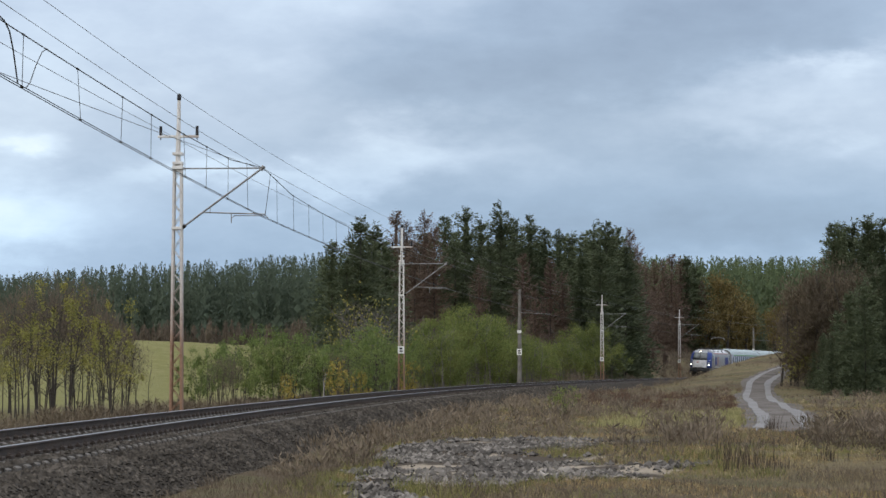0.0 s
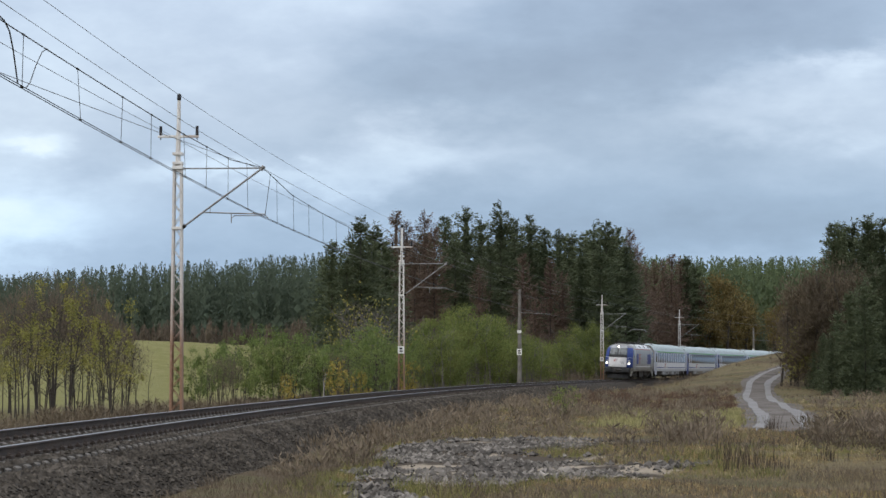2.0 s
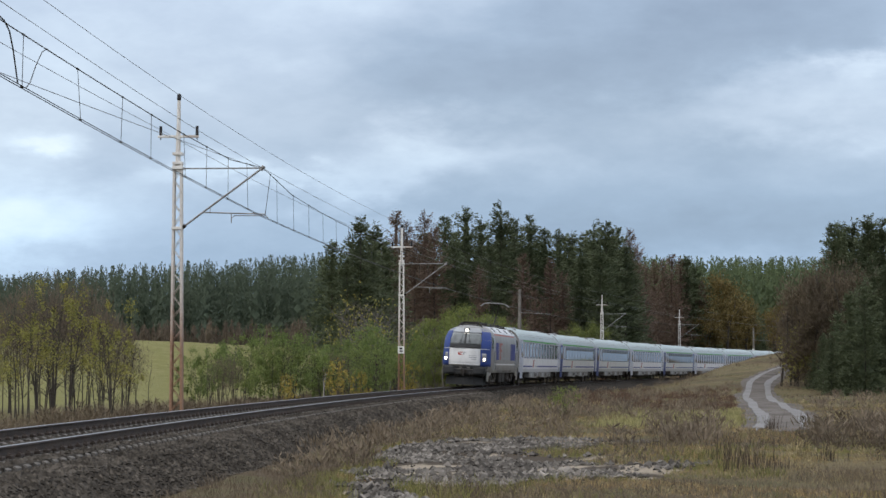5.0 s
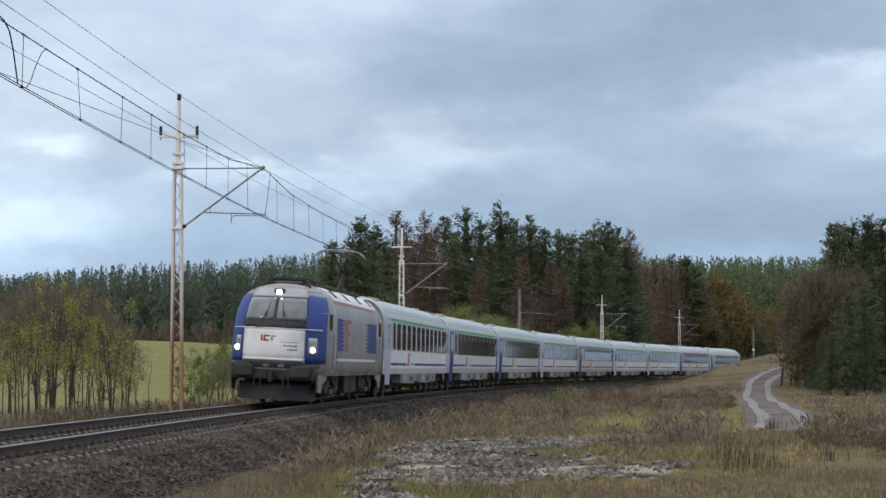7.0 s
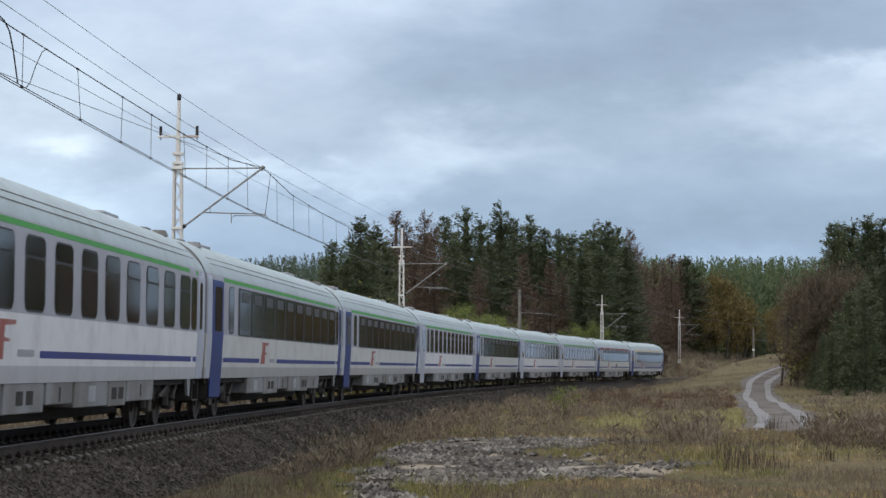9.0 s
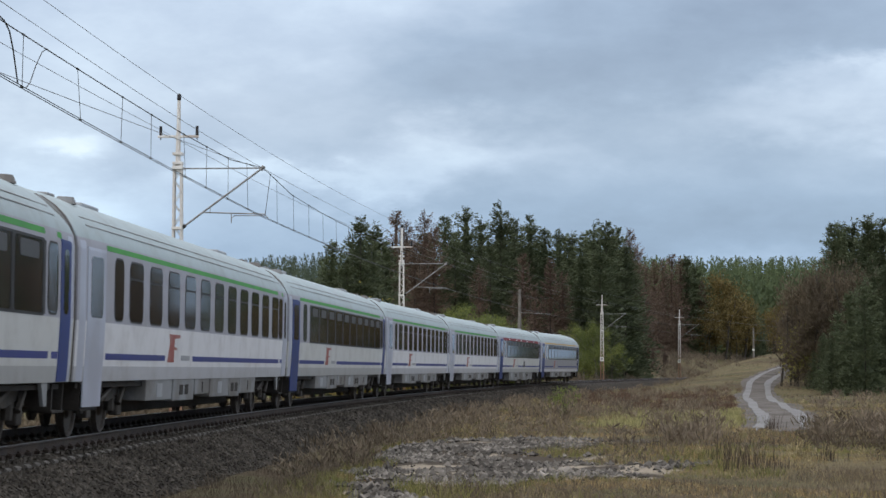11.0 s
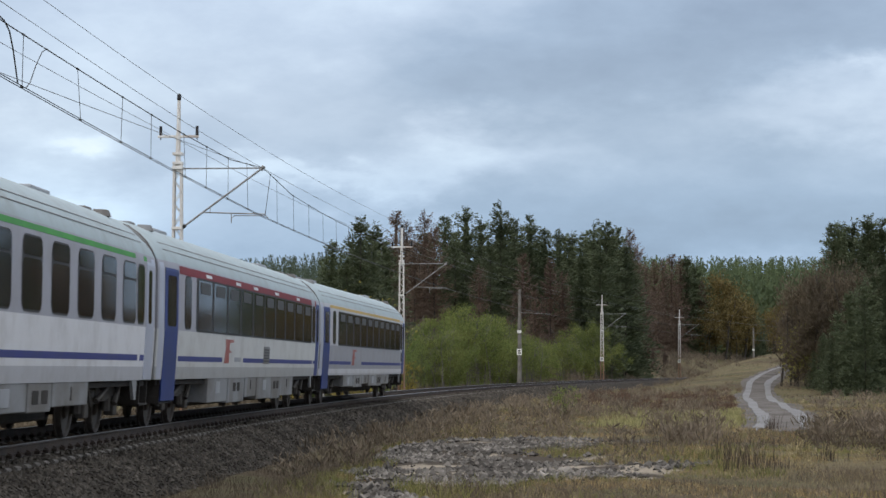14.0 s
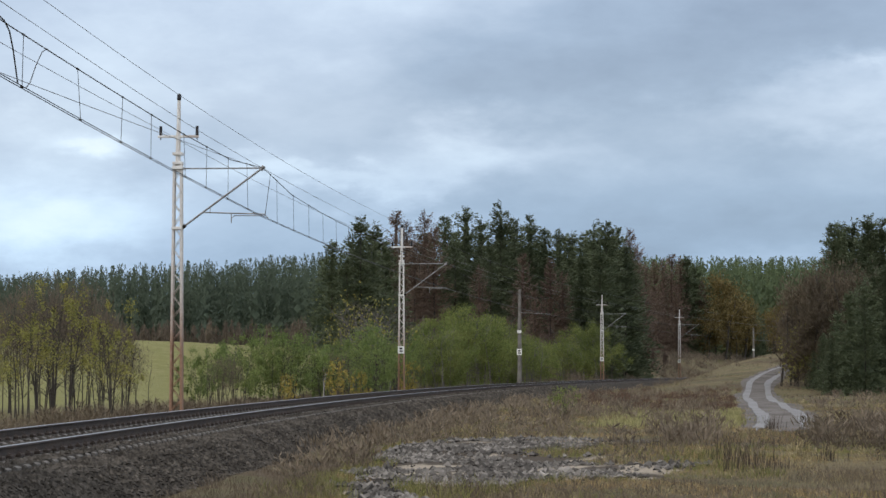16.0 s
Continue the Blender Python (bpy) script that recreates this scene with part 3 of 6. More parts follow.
M_SKIRT = mat("underfloor_box_paint", (0.265, 0.27, 0.28), (0.17, 0.16, 0.152), 0.9, 16, 0.6, 0, 0.15, 0.15, spec=0.2)
M_RUBBER = mat("bellows_rubber", (0.040, 0.040, 0.044), (0.06, 0.06, 0.062), 2, 30, 0.75, 0, 0.3, 0.2)
M_WHEEL = mat("wheel_steel", (0.07, 0.058, 0.05), (0.11, 0.095, 0.085), 2, 30, 0.6, 0.5, 0.1, 0.25)
M_GLASS, qn, qp = start_material("tinted_glass")
qco = qn.add("TexCoord").outputs["Object"]
qn.put(qp.inputs["Base Color"], qn.mix(qn.step(qn.noise(qco, 0.9, 3), 0.4, 0.7), rgb((0.020, 0.016, 0.015)), rgb((0.050, 0.042, 0.038))))
qp.inputs["Roughness"].default_value = 0.06
qp.inputs["IOR"].default_value = 1.45
qp.inputs["Specular IOR Level"].default_value = 0.35
M_VENT = mat("vent_frame_metal", (0.042, 0.039, 0.037), None, 2, 30, 0.5, 0, 0, 0.1)
M_FRAME = mat("window_rubber", (0.020, 0.019, 0.019), None, 2, 30, 0.6, 0, 0, 0.1)
M_CABGLASS = mat("windscreen_glass", (0.15, 0.165, 0.17), (0.09, 0.10, 0.105), 1.4, 20, 0.07, 0, 0, 0.1, coat=0.5)
M_BAND = mat("dark_grey_band", (0.045, 0.046, 0.048), None, 2, 30, 0.6, 0, 0, 0.1, spec=0.2)
M_LAMP = bpy.data.materials.new("headlight_glow")
M_LAMP.use_nodes = True
M_LAMP.node_tree.nodes["Principled BSDF"].inputs["Emission Color"].default_value = (1.0, 0.92, 0.74, 1)
M_LAMP.node_tree.nodes["Principled BSDF"].inputs["Emission Strength"].default_value = 5.0
M_LENS = mat("lamp_cluster_glass", (0.40, 0.40, 0.40), (0.25, 0.25, 0.26), 6, 30, 0.15, 0, 0, 0.1)
M_YLAMP = mat("jumper_cable_cap", (0.30, 0.17, 0.04), None, 3, 30, 0.5, 0, 0, 0.1)

# ---- passenger coach: x forward, z from the rail heads ----
PROFILE = [(0.97, 1.398), (1.25, 1.407), (1.93, 1.4125), (3.07, 1.366), (3.235, 1.335), (3.40, 1.262), (3.56, 1.145), (3.72, 0.97), (3.86, 0.74), (3.95, 0.50), (4.01, 0.25), (4.03, 0.0)]
PZ, PW = [p[0] for p in PROFILE], [p[1] for p in PROFILE]
HX = 13.05
LOCO = [(0.95, 1.40, 0.30), (1.12, 1.46, 0.12), (1.35, 1.485, 0.04), (1.7, 1.49, 0.0), (2.36, 1.468, 0.05), (2.58, 1.461, 0.14), (2.9, 1.450, 0.34), (3.2, 1.38, 0.58), (3.36, 1.32, 0.74), (3.5, 1.22, 0.96), (3.63, 1.05, 1.25), (3.73, 0.82, 1.6), (3.79, 0.5, 2.0), (3.8, 0.12, 2.4)]
LZ, LW, LSET = [a[0] for a in LOCO], [a[1] for a in LOCO], [a[2] for a in LOCO]


def coach_hw(x, z):
    t = max(0.0, (abs(x) - 11.3) / 1.65)
    return float(np.interp(z, PZ, PW)) - 0.035 * min(1.0, t)


def side_patch(outline, side, off, thick, hw):
    """A thin panel with a flat outline (x, z) laid on a body's side."""
    k = len(outline)
    outer = [(x, side * (hw(x, z) + off), z) for x, z in outline]
    inner = [(x, side * (hw(x, z) + off - thick), z) for x, z in outline]
    return Geo().add(outer + inner, [tuple(range(k))] + [(i, (i + 1) % k, k + (i + 1) % k, k + i) for i in range(k)])


def rounded(x0, x1, z0, z1, r, n=4):
    pts = []
    for cx, cz, a0 in ((x1 - r, z1 - r, 0), (x0 + r, z1 - r, 90), (x0 + r, z0 + r, 180), (x1 - r, z0 + r, 270)):
        for i in range(n + 1):
            a = radians(a0 + 90 * i / n)
            pts.append((cx + r * math.cos(a), cz + r * math.sin(a)))
    return pts


def rib(x0, x1, z0, z1, side, off, hw, n=14):
    """A strip or panel on a body's side that follows its bends."""
    xs = np.linspace(x0, x1, n + 1)
    zs = sorted({z0, z1} | {z for z in PZ + LZ if z0 < z < z1})
    k = len(zs)
    v = []
    for d in (off, -0.01):
        v += [(x, side * (hw(x, z) + d), z) for x in xs for z in zs]
    m = (n + 1) * k
    f = [(i * k + j, i * k + j + 1, (i + 1) * k + j + 1, (i + 1) * k + j) for i in range(n) for j in range(k - 1)]
    rim = [j for j in range(k)] + [i * k + k - 1 for i in range(1, n + 1)] + [n * k + j for j in range(k - 2, -1, -1)] + [i * k for i in range(n - 1, 0, -1)]
    f += [(rim[i], rim[(i + 1) % len(rim)], m + rim[(i + 1) % len(rim)], m + rim[i]) for i in range(len(rim))]
    return Geo().add(v, f)


def wheel_geo():
    g = Geo()
    ring = [(-0.065, 0.49), (-0.035, 0.49), (-0.03, 0.462), (0.065, 0.455), (0.065, 0.40), (0.02, 0.37), (0.015, 0.16), (0.06, 0.12), (0.06, 0.0)]
    n = 20
    v = [(r * math.cos(2 * math.pi * k / n), w, r * math.sin(2 * math.pi * k / n)) for w, r in ring for k in range(n)]
    f = [(i * n + k, i * n + (k + 1) % n, (i + 1) * n + (k + 1) % n, (i + 1) * n + k) for i in range(len(ring) - 1) for k in range(n)]
    return g.add(v, f)


WHEEL = {1: wheel_geo().mesh("wheel", M_WHEEL)}
g = wheel_geo()
g.v = [(x, -y, z) for x, y, z in g.v]
WHEEL[-1] = g.mesh("wheel", M_WHEEL)


def bogie_mesh():
    g = Geo()
    for s in (-1, 1):
        y = s * 1.02
        g.prism([(-1.75, 0.62), (-1.2, 0.70), (-0.6, 0.60), (0.6, 0.60), (1.2, 0.70), (1.75, 0.62), (1.75, 0.76), (1.2, 0.86), (0.7, 0.80), (-0.7, 0.80), (-1.2, 0.86), (-1.75, 0.76)], "y", y - 0.07, y + 0.07)
        for x in (-1.25, 1.25):
            g.box(x - 0.17, x + 0.17, y - 0.05, y + 0.13, 0.34, 0.60, 0.03)
            for o in (-0.27, 0.27):
                g.tube([(x + o, y, 0.42), (x + o, y, 0.70)], 0.09, 8)
        for x in (-0.28, 0.28):
            g.tube([(x, y, 0.62), (x, y, 0.98)], 0.13, 8)
        g.tube([(-0.75, y + s * 0.16, 0.95), (0.65, y + s * 0.16, 0.62)], 0.045, 6)
        g.tube([(1.05, y + s * 0.14, 0.55), (1.55, y + s * 0.14, 1.0)], 0.05, 6)
        g.tube([(-1.05, y + s * 0.14, 0.55), (-1.55, y + s * 0.14, 1.0)], 0.05, 6)
    g.box(-0.25, 0.25, -1.0, 1.0, 0.55, 0.8, 0.03)
    for x in (-1.25, 1.25):
        g.tube([(x, -0.8, 0.46), (x, 0.8, 0.46)], 0.085, 8)
        for y in (-0.42, 0.42):
            g.tube([(x, y - 0.04, 0.46), (x, y + 0.04, 0.46)], 0.3, 14)
    return g.mesh("bogie", M_BOGIE)


BOGIE = bogie_mesh()


def bogie(parent, x):
    b = part("bogie", BOGIE, None, parent, "grimy steel bogie frame with springs")
    b.location.x = x
    for ax in (-1.25, 1.25):
        for s in (-1, 1):
            w = part("wheel", WHEEL[s], None, b, "steel wheel")
            w.location = (ax, s * 0.76, 0.47)


def coach_shell():
    xs = [-HX, -12.3, -11.3, -6, 0, 6, 11.3, 12.3, HX]
    g, k = Geo(), 2 * len(PROFILE) - 1
    v = []
    for x in xs:
        ring = [(x, coach_hw(x, z) if z < 4.02 else 0.0, z) for z in PZ] + [(x, -coach_hw(x, z), z) for z in PZ[-2::-1]]
        drop = 0.12 * max(0.0, (abs(x) - 12.3) / 0.65)
        v += [(a, b, c - drop * max(0, (c - 3.2) / 0.8)) for a, b, c in ring]
    f = [(i * k + j, i * k + (j + 1) % k, (i + 1) * k + (j + 1) % k, (i + 1) * k + j) for i in range(len(xs) - 1) for j in range(k)]
    f += [tuple(range(k))[::-1], tuple((len(xs) - 1) * k + j for j in range(k))]
    return g.add(v, f).mesh("coach_body", M_BODY, False)


SHELL = coach_shell()
for p in SHELL.polygons:
    p.use_smooth = len(p.vertices) == 4
SHELL.set_sharp_from_angle(angle=radians(32))
M_BODY_GREY = M_BODY.copy()
M_BODY_GREY.name = "coach_paint_grey"
grey_ramp = [q for q in M_BODY_GREY.node_tree.nodes if q.bl_idname == "ShaderNodeValToRGB"][0].color_ramp
grey_ramp.elements[1].position, grey_ramp.elements[1].color = 1.02 / 4.2, rgb((0.60, 0.60, 0.63))
grey_ramp.elements[2].color = rgb((0.52, 0.525, 0.56))
grey_ramp.elements.new(1.17 / 4.2).color = rgb((0.33, 0.335, 0.37))
SHELL_GREY = SHELL.copy()
SHELL_GREY.materials[0] = M_BODY_GREY
M_BODY_DULL = M_BODY.copy()
M_BODY_DULL.name = "coach_paint_dull"
dull_ramp = [q for q in M_BODY_DULL.node_tree.nodes if q.bl_idname == "ShaderNodeValToRGB"][0].color_ramp
dull_ramp.elements[0].color = rgb((0.39, 0.395, 0.40))
dull_ramp.elements[1].color = rgb((0.57, 0.575, 0.57))
SHELL_DULL = SHELL.copy()
SHELL_DULL.materials[0] = M_BODY_DULL
POOL = {}


def pooled(key, make):
    if key not in POOL:
        POOL[key] = make()
    return POOL[key]


def buffers(parent, x, sgn, z=1.06, material=None):
    for s in (-1, 1):
        me = POOL.get(("buffer", sgn, x, z)) or (Geo().tube([(x, 0, z), (x + sgn * 0.36, 0, z)], 0.11, 10).box(*sorted((x + sgn * 0.34, x + sgn * 0.42)), -0.30, 0.30, z - 0.17, z + 0.17, 0.03).mesh("buffer", M_BAND) if z < 1.06 else None) or Geo().tube([(x, 0, z), (x + sgn * 0.2, 0, z)], 0.13, 10).tube([(x + sgn * 0.2, 0, z), (x + sgn * 0.42, 0, z)], 0.085, 10).tube([(x + sgn * 0.42, 0, z), (x + sgn * 0.45, 0, z)], [0.22, 0.21], 14).mesh("buffer", M_UNDER)
        POOL[("buffer", sgn, x, z)] = me
        b = part("buffer", me, None, parent, "dark round buffer")
        b.location.y = s * 0.875


def coach(windows, band, door_mat, deep, label):
    c = tagged(new("passenger_coach"), label, "railway coach", "coaches of the train")
    body = part("body", SHELL_GREY if band == "yellow" else SHELL_DULL if windows == "band" else SHELL, None, c, "pale grey and white painted coach body")
    colour = {"green": M_GREEN, "red": M_RED, "yellow": M_YELLOW}[band]
    for side in (-1, 1):
        part("band", pooled(("band", band, side), lambda: rib(-12.0, 11.0, 3.125 if band != "red" else 3.05, 3.215, side, 0.004, coach_hw).mesh("band", colour)), None, body, band + " painted line below the roof edge")
        for a, b in ((-11.9, 2.4), (5.5, 10.95)):
            part("waist_line", pooled(("line", a, side), lambda: rib(a, b, 1.325, 1.43, side, 0.004, coach_hw).mesh("waist_line", M_NAVY)), None, body, "blue painted waist line")
        mark = pooled(("mark", side), lambda: side_patch([(4.55, 1.30), (5.25, 1.30), (5.05, 1.66), (5.15, 1.84), (3.95, 1.84), (3.95, 1.78), (4.55, 1.76), (4.55, 1.60), (4.25, 1.58), (4.25, 1.54), (4.55, 1.54)], side, 0.004, 0.01, coach_hw).mesh("emblem", M_PALERED))
        part("emblem", mark, None, body, "red operator emblem as a plain shape")
        part("lettering_bar", pooled(("bar", side), lambda: side_patch(rounded(2.75, 3.75, 1.34, 1.44, 0.02), side, 0.004, 0.01, coach_hw).mesh("lettering_bar", M_PALEMARK)), None, body)
        for z in (3.47, 3.60):
            part("roof_rib", pooled(("rib", z, side), lambda: rib(-12.0, 12.0, z, z + 0.018, side, 0.014, coach_hw).mesh("roof_rib", M_SKIRT)), None, body)
        # windows
        spots = [(-11.35, 0.72), (10.02, 0.72)]
        if windows == "single":
            spots += [(8.5 - 1.87 * i, 1.2) for i in range(11)]
        for x, w in spots:
            fr = part("window", pooled(("wf", x, w, side), lambda: side_patch(rounded(x - w / 2 - 0.03, x + w / 2 + 0.03, 1.97, 3.05, 0.19), side, 0.006, 0.03, coach_hw).mesh("window_frame", M_FRAME)), None, body, "dark rubber-framed window")
            part("pane", pooled(("wp", x, w, side), lambda: side_patch(rounded(x - w / 2, x + w / 2, 2.0, 2.72 if w > 1 else 3.02, 0.15), side, 0.010, 0.01, coach_hw).mesh("pane", M_GLASS)), None, fr)
            if w > 1:
                part("vent_pane", pooled(("wv", x, w, side), lambda: side_patch(rounded(x - w / 2 + 0.02, x + w / 2 - 0.02, 2.76, 3.02, 0.11), side, 0.014, 0.01, coach_hw).mesh("vent_pane", M_GLASS)), None, fr)
        if windows == "band":
            fr = part("window_band", pooled(("bf", side), lambda: side_patch(rounded(-10.75, 9.05, 1.94, 3.06, 0.1), side, 0.006, 0.03, coach_hw).mesh("window_band", M_FRAME)), None, body, "continuous dark window band")
            for i in range(10):
                a = -10.68 + i * 1.966
                part("pane", pooled(("bp", i, side), lambda: side_patch(rounded(a + 0.13, a + 1.83, 1.98, 3.02, 0.07), side, 0.012, 0.01, coach_hw).mesh("pane", M_GLASS)), None, fr)
                part("vent_pane", pooled(("bq", i, side), lambda: side_patch(rounded(a + 0.38, a + 1.58, 2.74, 2.98, 0.07), side, 0.020, 0.012, coach_hw).mesh("vent_pane", M_VENT)), None, fr)
                part("mullion", pooled(("bm", i, side), lambda: rib(a - 0.09, a + 0.09, 1.97, 3.03, side, 0.016, coach_hw, 1).mesh("mullion", M_FRAME)), None, fr)
        if band == "yellow":
            part("end_panel", pooled(("ep", side), lambda: side_patch(rounded(-11.72, -11.25, 1.50, 1.86, 0.02), side, 0.010, 0.02, coach_hw).mesh("end_panel", M_BAND)), None, body, "small dark square panel")
        if deep:
            part("side_grille", pooled(("sg", side), lambda: side_patch(rounded(-2.0, -0.95, 1.30, 1.74, 0.02), side, 0.008, 0.02, coach_hw).mesh("side_grille", M_SKIRT)), None, body, "louvred grille")
            for gi in range(5):
                part("louvre", pooled(("lv", gi, side), lambda: rib(-1.95, -1.0, 1.36 + gi * 0.07, 1.39 + gi * 0.07, side, 0.014, coach_hw, 1).mesh("louvre", M_BAND)), None, body)
            for gx in (7.5, 3.4, 0.6, -3.2, -7.6):
                part("sign_bar", pooled(("sb", gx, side), lambda: rib(gx - 0.35, gx + 0.35, 3.10, 3.17, side, 0.008, coach_hw, 1).mesh("sign_bar", M_WHITE)), None, body)
        # doors at both ends
        for e in (-1, 1):
            x0, x1 = (11.15, 12.4) if e > 0 else (-12.75, -11.95)
            d = part("door", pooled(("door", door_mat.name, e, side), lambda: rib(x0, x1, 0.56 if e > 0 else 0.98, 3.12, side, 0.012, coach_hw, 3).mesh("door", door_mat)), None, body, "painted entrance door with a tall window")
            part("door_window", pooled(("dw", e, side), lambda: side_patch(rounded(x0 + 0.22, x1 - 0.22, 2.0, 2.98, 0.1), side, 0.018, 0.01, coach_hw).mesh("door_window", M_GLASS)), None, d)
            part("step", pooled(("step", e, side), lambda: Geo().box(x0, x1, min(side * 1.0, side * 1.36), max(side * 1.0, side * 1.36), 0.50, 0.54, 0.01).box(x0, x0 + 0.05, min(side * 1.0, side * 1.34), max(side * 1.0, side * 1.34), 0.5, 0.95).box(x1 - 0.05, x1, min(side * 1.0, side * 1.34), max(side * 1.0, side * 1.34), 0.5, 0.95).mesh("step", M_UNDER)), None, c)
            part("corner_post", pooled(("post", e, side), lambda: rib(*sorted((e * 12.5, e * 12.92)), 0.98, 3.2, side, 0.004, coach_hw, 2).mesh("corner_post", M_DOOR)), None, body)
        # underfloor boxes, nearly flush with the side
        low = 0.40 if deep else 0.54
        for i, (a, b) in enumerate(((-7.1, -4.5), (-4.42, -2.9), (-2.82, -0.2), (-0.05, 1.75), (1.9, 4.3), (4.45, 7.1))):
            zl = low + (0.06, 0.0, 0.02, 0.10, 0.0, 0.04)[i]
            bx = part("equipment_box", pooled(("eq", i, deep, side), lambda: Geo().box(a, b, *sorted((side * 0.65, side * 1.388)), zl, 0.985, 0.02).mesh("equipment_box", M_SKIRT)), None, c, "grey underfloor equipment box")
            m0 = (a + b) / 2
            if i in (1, 4):
                for o in (-0.3, 0.3):
                    part("grille", pooled(("gr", i, o, side), lambda: Geo().box(m0 + o - 0.2, m0 + o + 0.2, *sorted((side * 1.38, side * 1.395)), 0.66, 0.86, 0.005).mesh("grille", M_UNDER)), None, bx)
            if i in (2, 5):
                part("hatch", pooled(("ht", i, side), lambda: Geo().box(m0 - 0.28, m0 + 0.28, *sorted((side * 1.38, side * 1.396)), 0.64, 0.9, 0.01).mesh("hatch", M_PALEMARK)), None, bx)
            if i in (0, 3):
                part("latch", pooled(("lt", i, side), lambda: Geo().box(m0 - 0.04, m0 + 0.04, *sorted((side * 1.38, side * 1.397)), 0.68, 0.9, 0.01).mesh("latch", M_UNDER)), None, bx)
        for e in (-1, 1):
            part("end_skirt", pooled(("es", e, side), lambda: Geo().prism([(e * 10.95, 0.985), (e * 11.4, 0.985), (e * 11.4, 0.62), (e * 11.2, 0.62)], "y", *sorted((side * 1.33, side * 1.386))).mesh("end_skirt", M_SKIRT)), None, c)
        part("sole_bar", pooled(("sole", side), lambda: Geo().box(-12.6, 12.6, *sorted((side * 1.1, side * 1.3)), 0.86, 0.94).mesh("sole_bar", M_UNDER)), None, c)
    part("underframe", pooled(("uf",), lambda: Geo().box(-7.6, 7.6, -0.62, 0.62, 0.30, 0.98, 0.05).box(-12.3, 12.3, -0.55, 0.55, 0.52, 0.95, 0.04).box(-12.4, 12.4, -1.25, 1.25, 0.88, 0.985, 0.02).mesh("underframe", M_UNDER)), None, c, "grimy dark underframe")
    for x in (-9.5, 9.5):
        bogie(c, x)
    for e in (-1, 1):
        part("bellows", pooled(("bel", e), lambda: Geo().box(*sorted((e * 12.9, e * 13.18)), -0.95, 0.95, 1.0, 3.5, 0.06).mesh("bellows", M_RUBBER)), None, c, "black rubber gangway bellows")
        buffers(c, e * 12.72, e)
        part("end_wall", pooled(("end", e), lambda: Geo().prism([(w * 0.97 - 0.02, z) for z, w in PROFILE if z < 3.9] + [(-w * 0.97 + 0.02, z) for z, w in PROFILE[::-1] if z < 3.9], "x", *sorted((e * 13.0, e * 13.062))).mesh("end_wall", M_SKIRT)), None, c, "grimy grey coach end wall")
        part("roof_hatch", pooled(("hatch", e), lambda: Geo().tube([(e * 11.1, -0.62, 3.86), (e * 11.1, -0.62, 3.98)], [0.2, 0.14], 10).tube([(e * 11.1, 0.62, 3.86), (e * 11.1, 0.62, 3.98)], [0.2, 0.14], 10).box(*sorted((e * 10.9, e * 11.4)), -0.4, 0.4, 3.95, 4.03, 0.03).mesh("roof_hatch", M_SKIRT)), None, c)
        part("roof_vent", pooled(("vent", e), lambda: Geo().box(*sorted((e * 7.0, e * 8.4)), -0.3, 0.3, 3.97, 4.08, 0.03).mesh("roof_vent", M_LGREY)), None, c)
        part("tail_lamp", pooled(("tail", e), lambda: Geo().tube([(e * 12.95, -0.95, 1.5), (e * 13.0, -0.95, 1.5)], 0.09, 10).tube([(e * 12.95, 0.95, 1.5), (e * 13.0, 0.95, 1.5)], 0.09, 10).mesh("tail_lamp", M_RED)), None, c)
    return c


COACHES = [coach("single", "green", M_DOOR, False, "white and grey coach with single windows and green line"),
           coach("band", "green", M_BLUEDOOR, False, "white and grey coach, dark window band, blue doors, green line"),
           coach("band", "green", M_BLUEDOOR, False, "white and grey coach, dark window band, blue doors, green line"),
           coach("single", "green", M_DOOR, False, "white and grey coach with single windows and green line"),
           coach("band", "green", M_BLUEDOOR, False, "white and grey coach, dark window band, blue doors, green line"),
           coach("single", "green", M_DOOR, False, "white and grey coach with single windows and green line"),
           coach("single", "green", M_DOOR, False, "white and grey coach with single windows and green line"),
           coach("band", "red", M_BLUEDOOR, True, "dining coach with dark window band and dark red line"),
           coach("band", "yellow", M_BLUEDOOR, False, "last coach with dark window band and yellow line")]

# ---- locomotive ----
LX = 9.55


def loco_hw(x, z):
    return float(np.interp(z, LZ, LW)) * loco_taper(x, z)


def nose(u, z):
    """How far forward the end reaches at u (-1 to 1 across) and height z."""
    return LX - float(np.interp(z, LZ, LSET)) - 1.5 * abs(u) ** 3.4


def loco_taper(x, z):
    top = LX - float(np.interp(z, LZ, LSET))
    d = (top - abs(x)) / 1.5
    return 1.0 if d >= 1 else max(0.02, d) ** (1 / 3.4)


def loco_shell():
    us = [math.sin(radians(a)) for a in np.linspace(-90, 90, 25)]
    v, k = [], 2 * len(us)
    for z, w, _ in LOCO:
        v += [(nose(u, z), w * u, z) for u in us] + [(-nose(u, z), w * u, z) for u in us[::-1]]
    f = [(i * k + j, i * k + (j + 1) % k, (i + 1) * k + (j + 1) % k, (i + 1) * k + j) for i in range(len(LOCO) - 1) for j in range(k)]
    f += [tuple(range(k)), tuple((len(LOCO) - 1) * k + j for j in range(k))[::-1]]
    me = Geo().add(v, f).mesh("loco_body", M_GREY, True)
    me.set_sharp_from_angle(angle=radians(35))
    return me


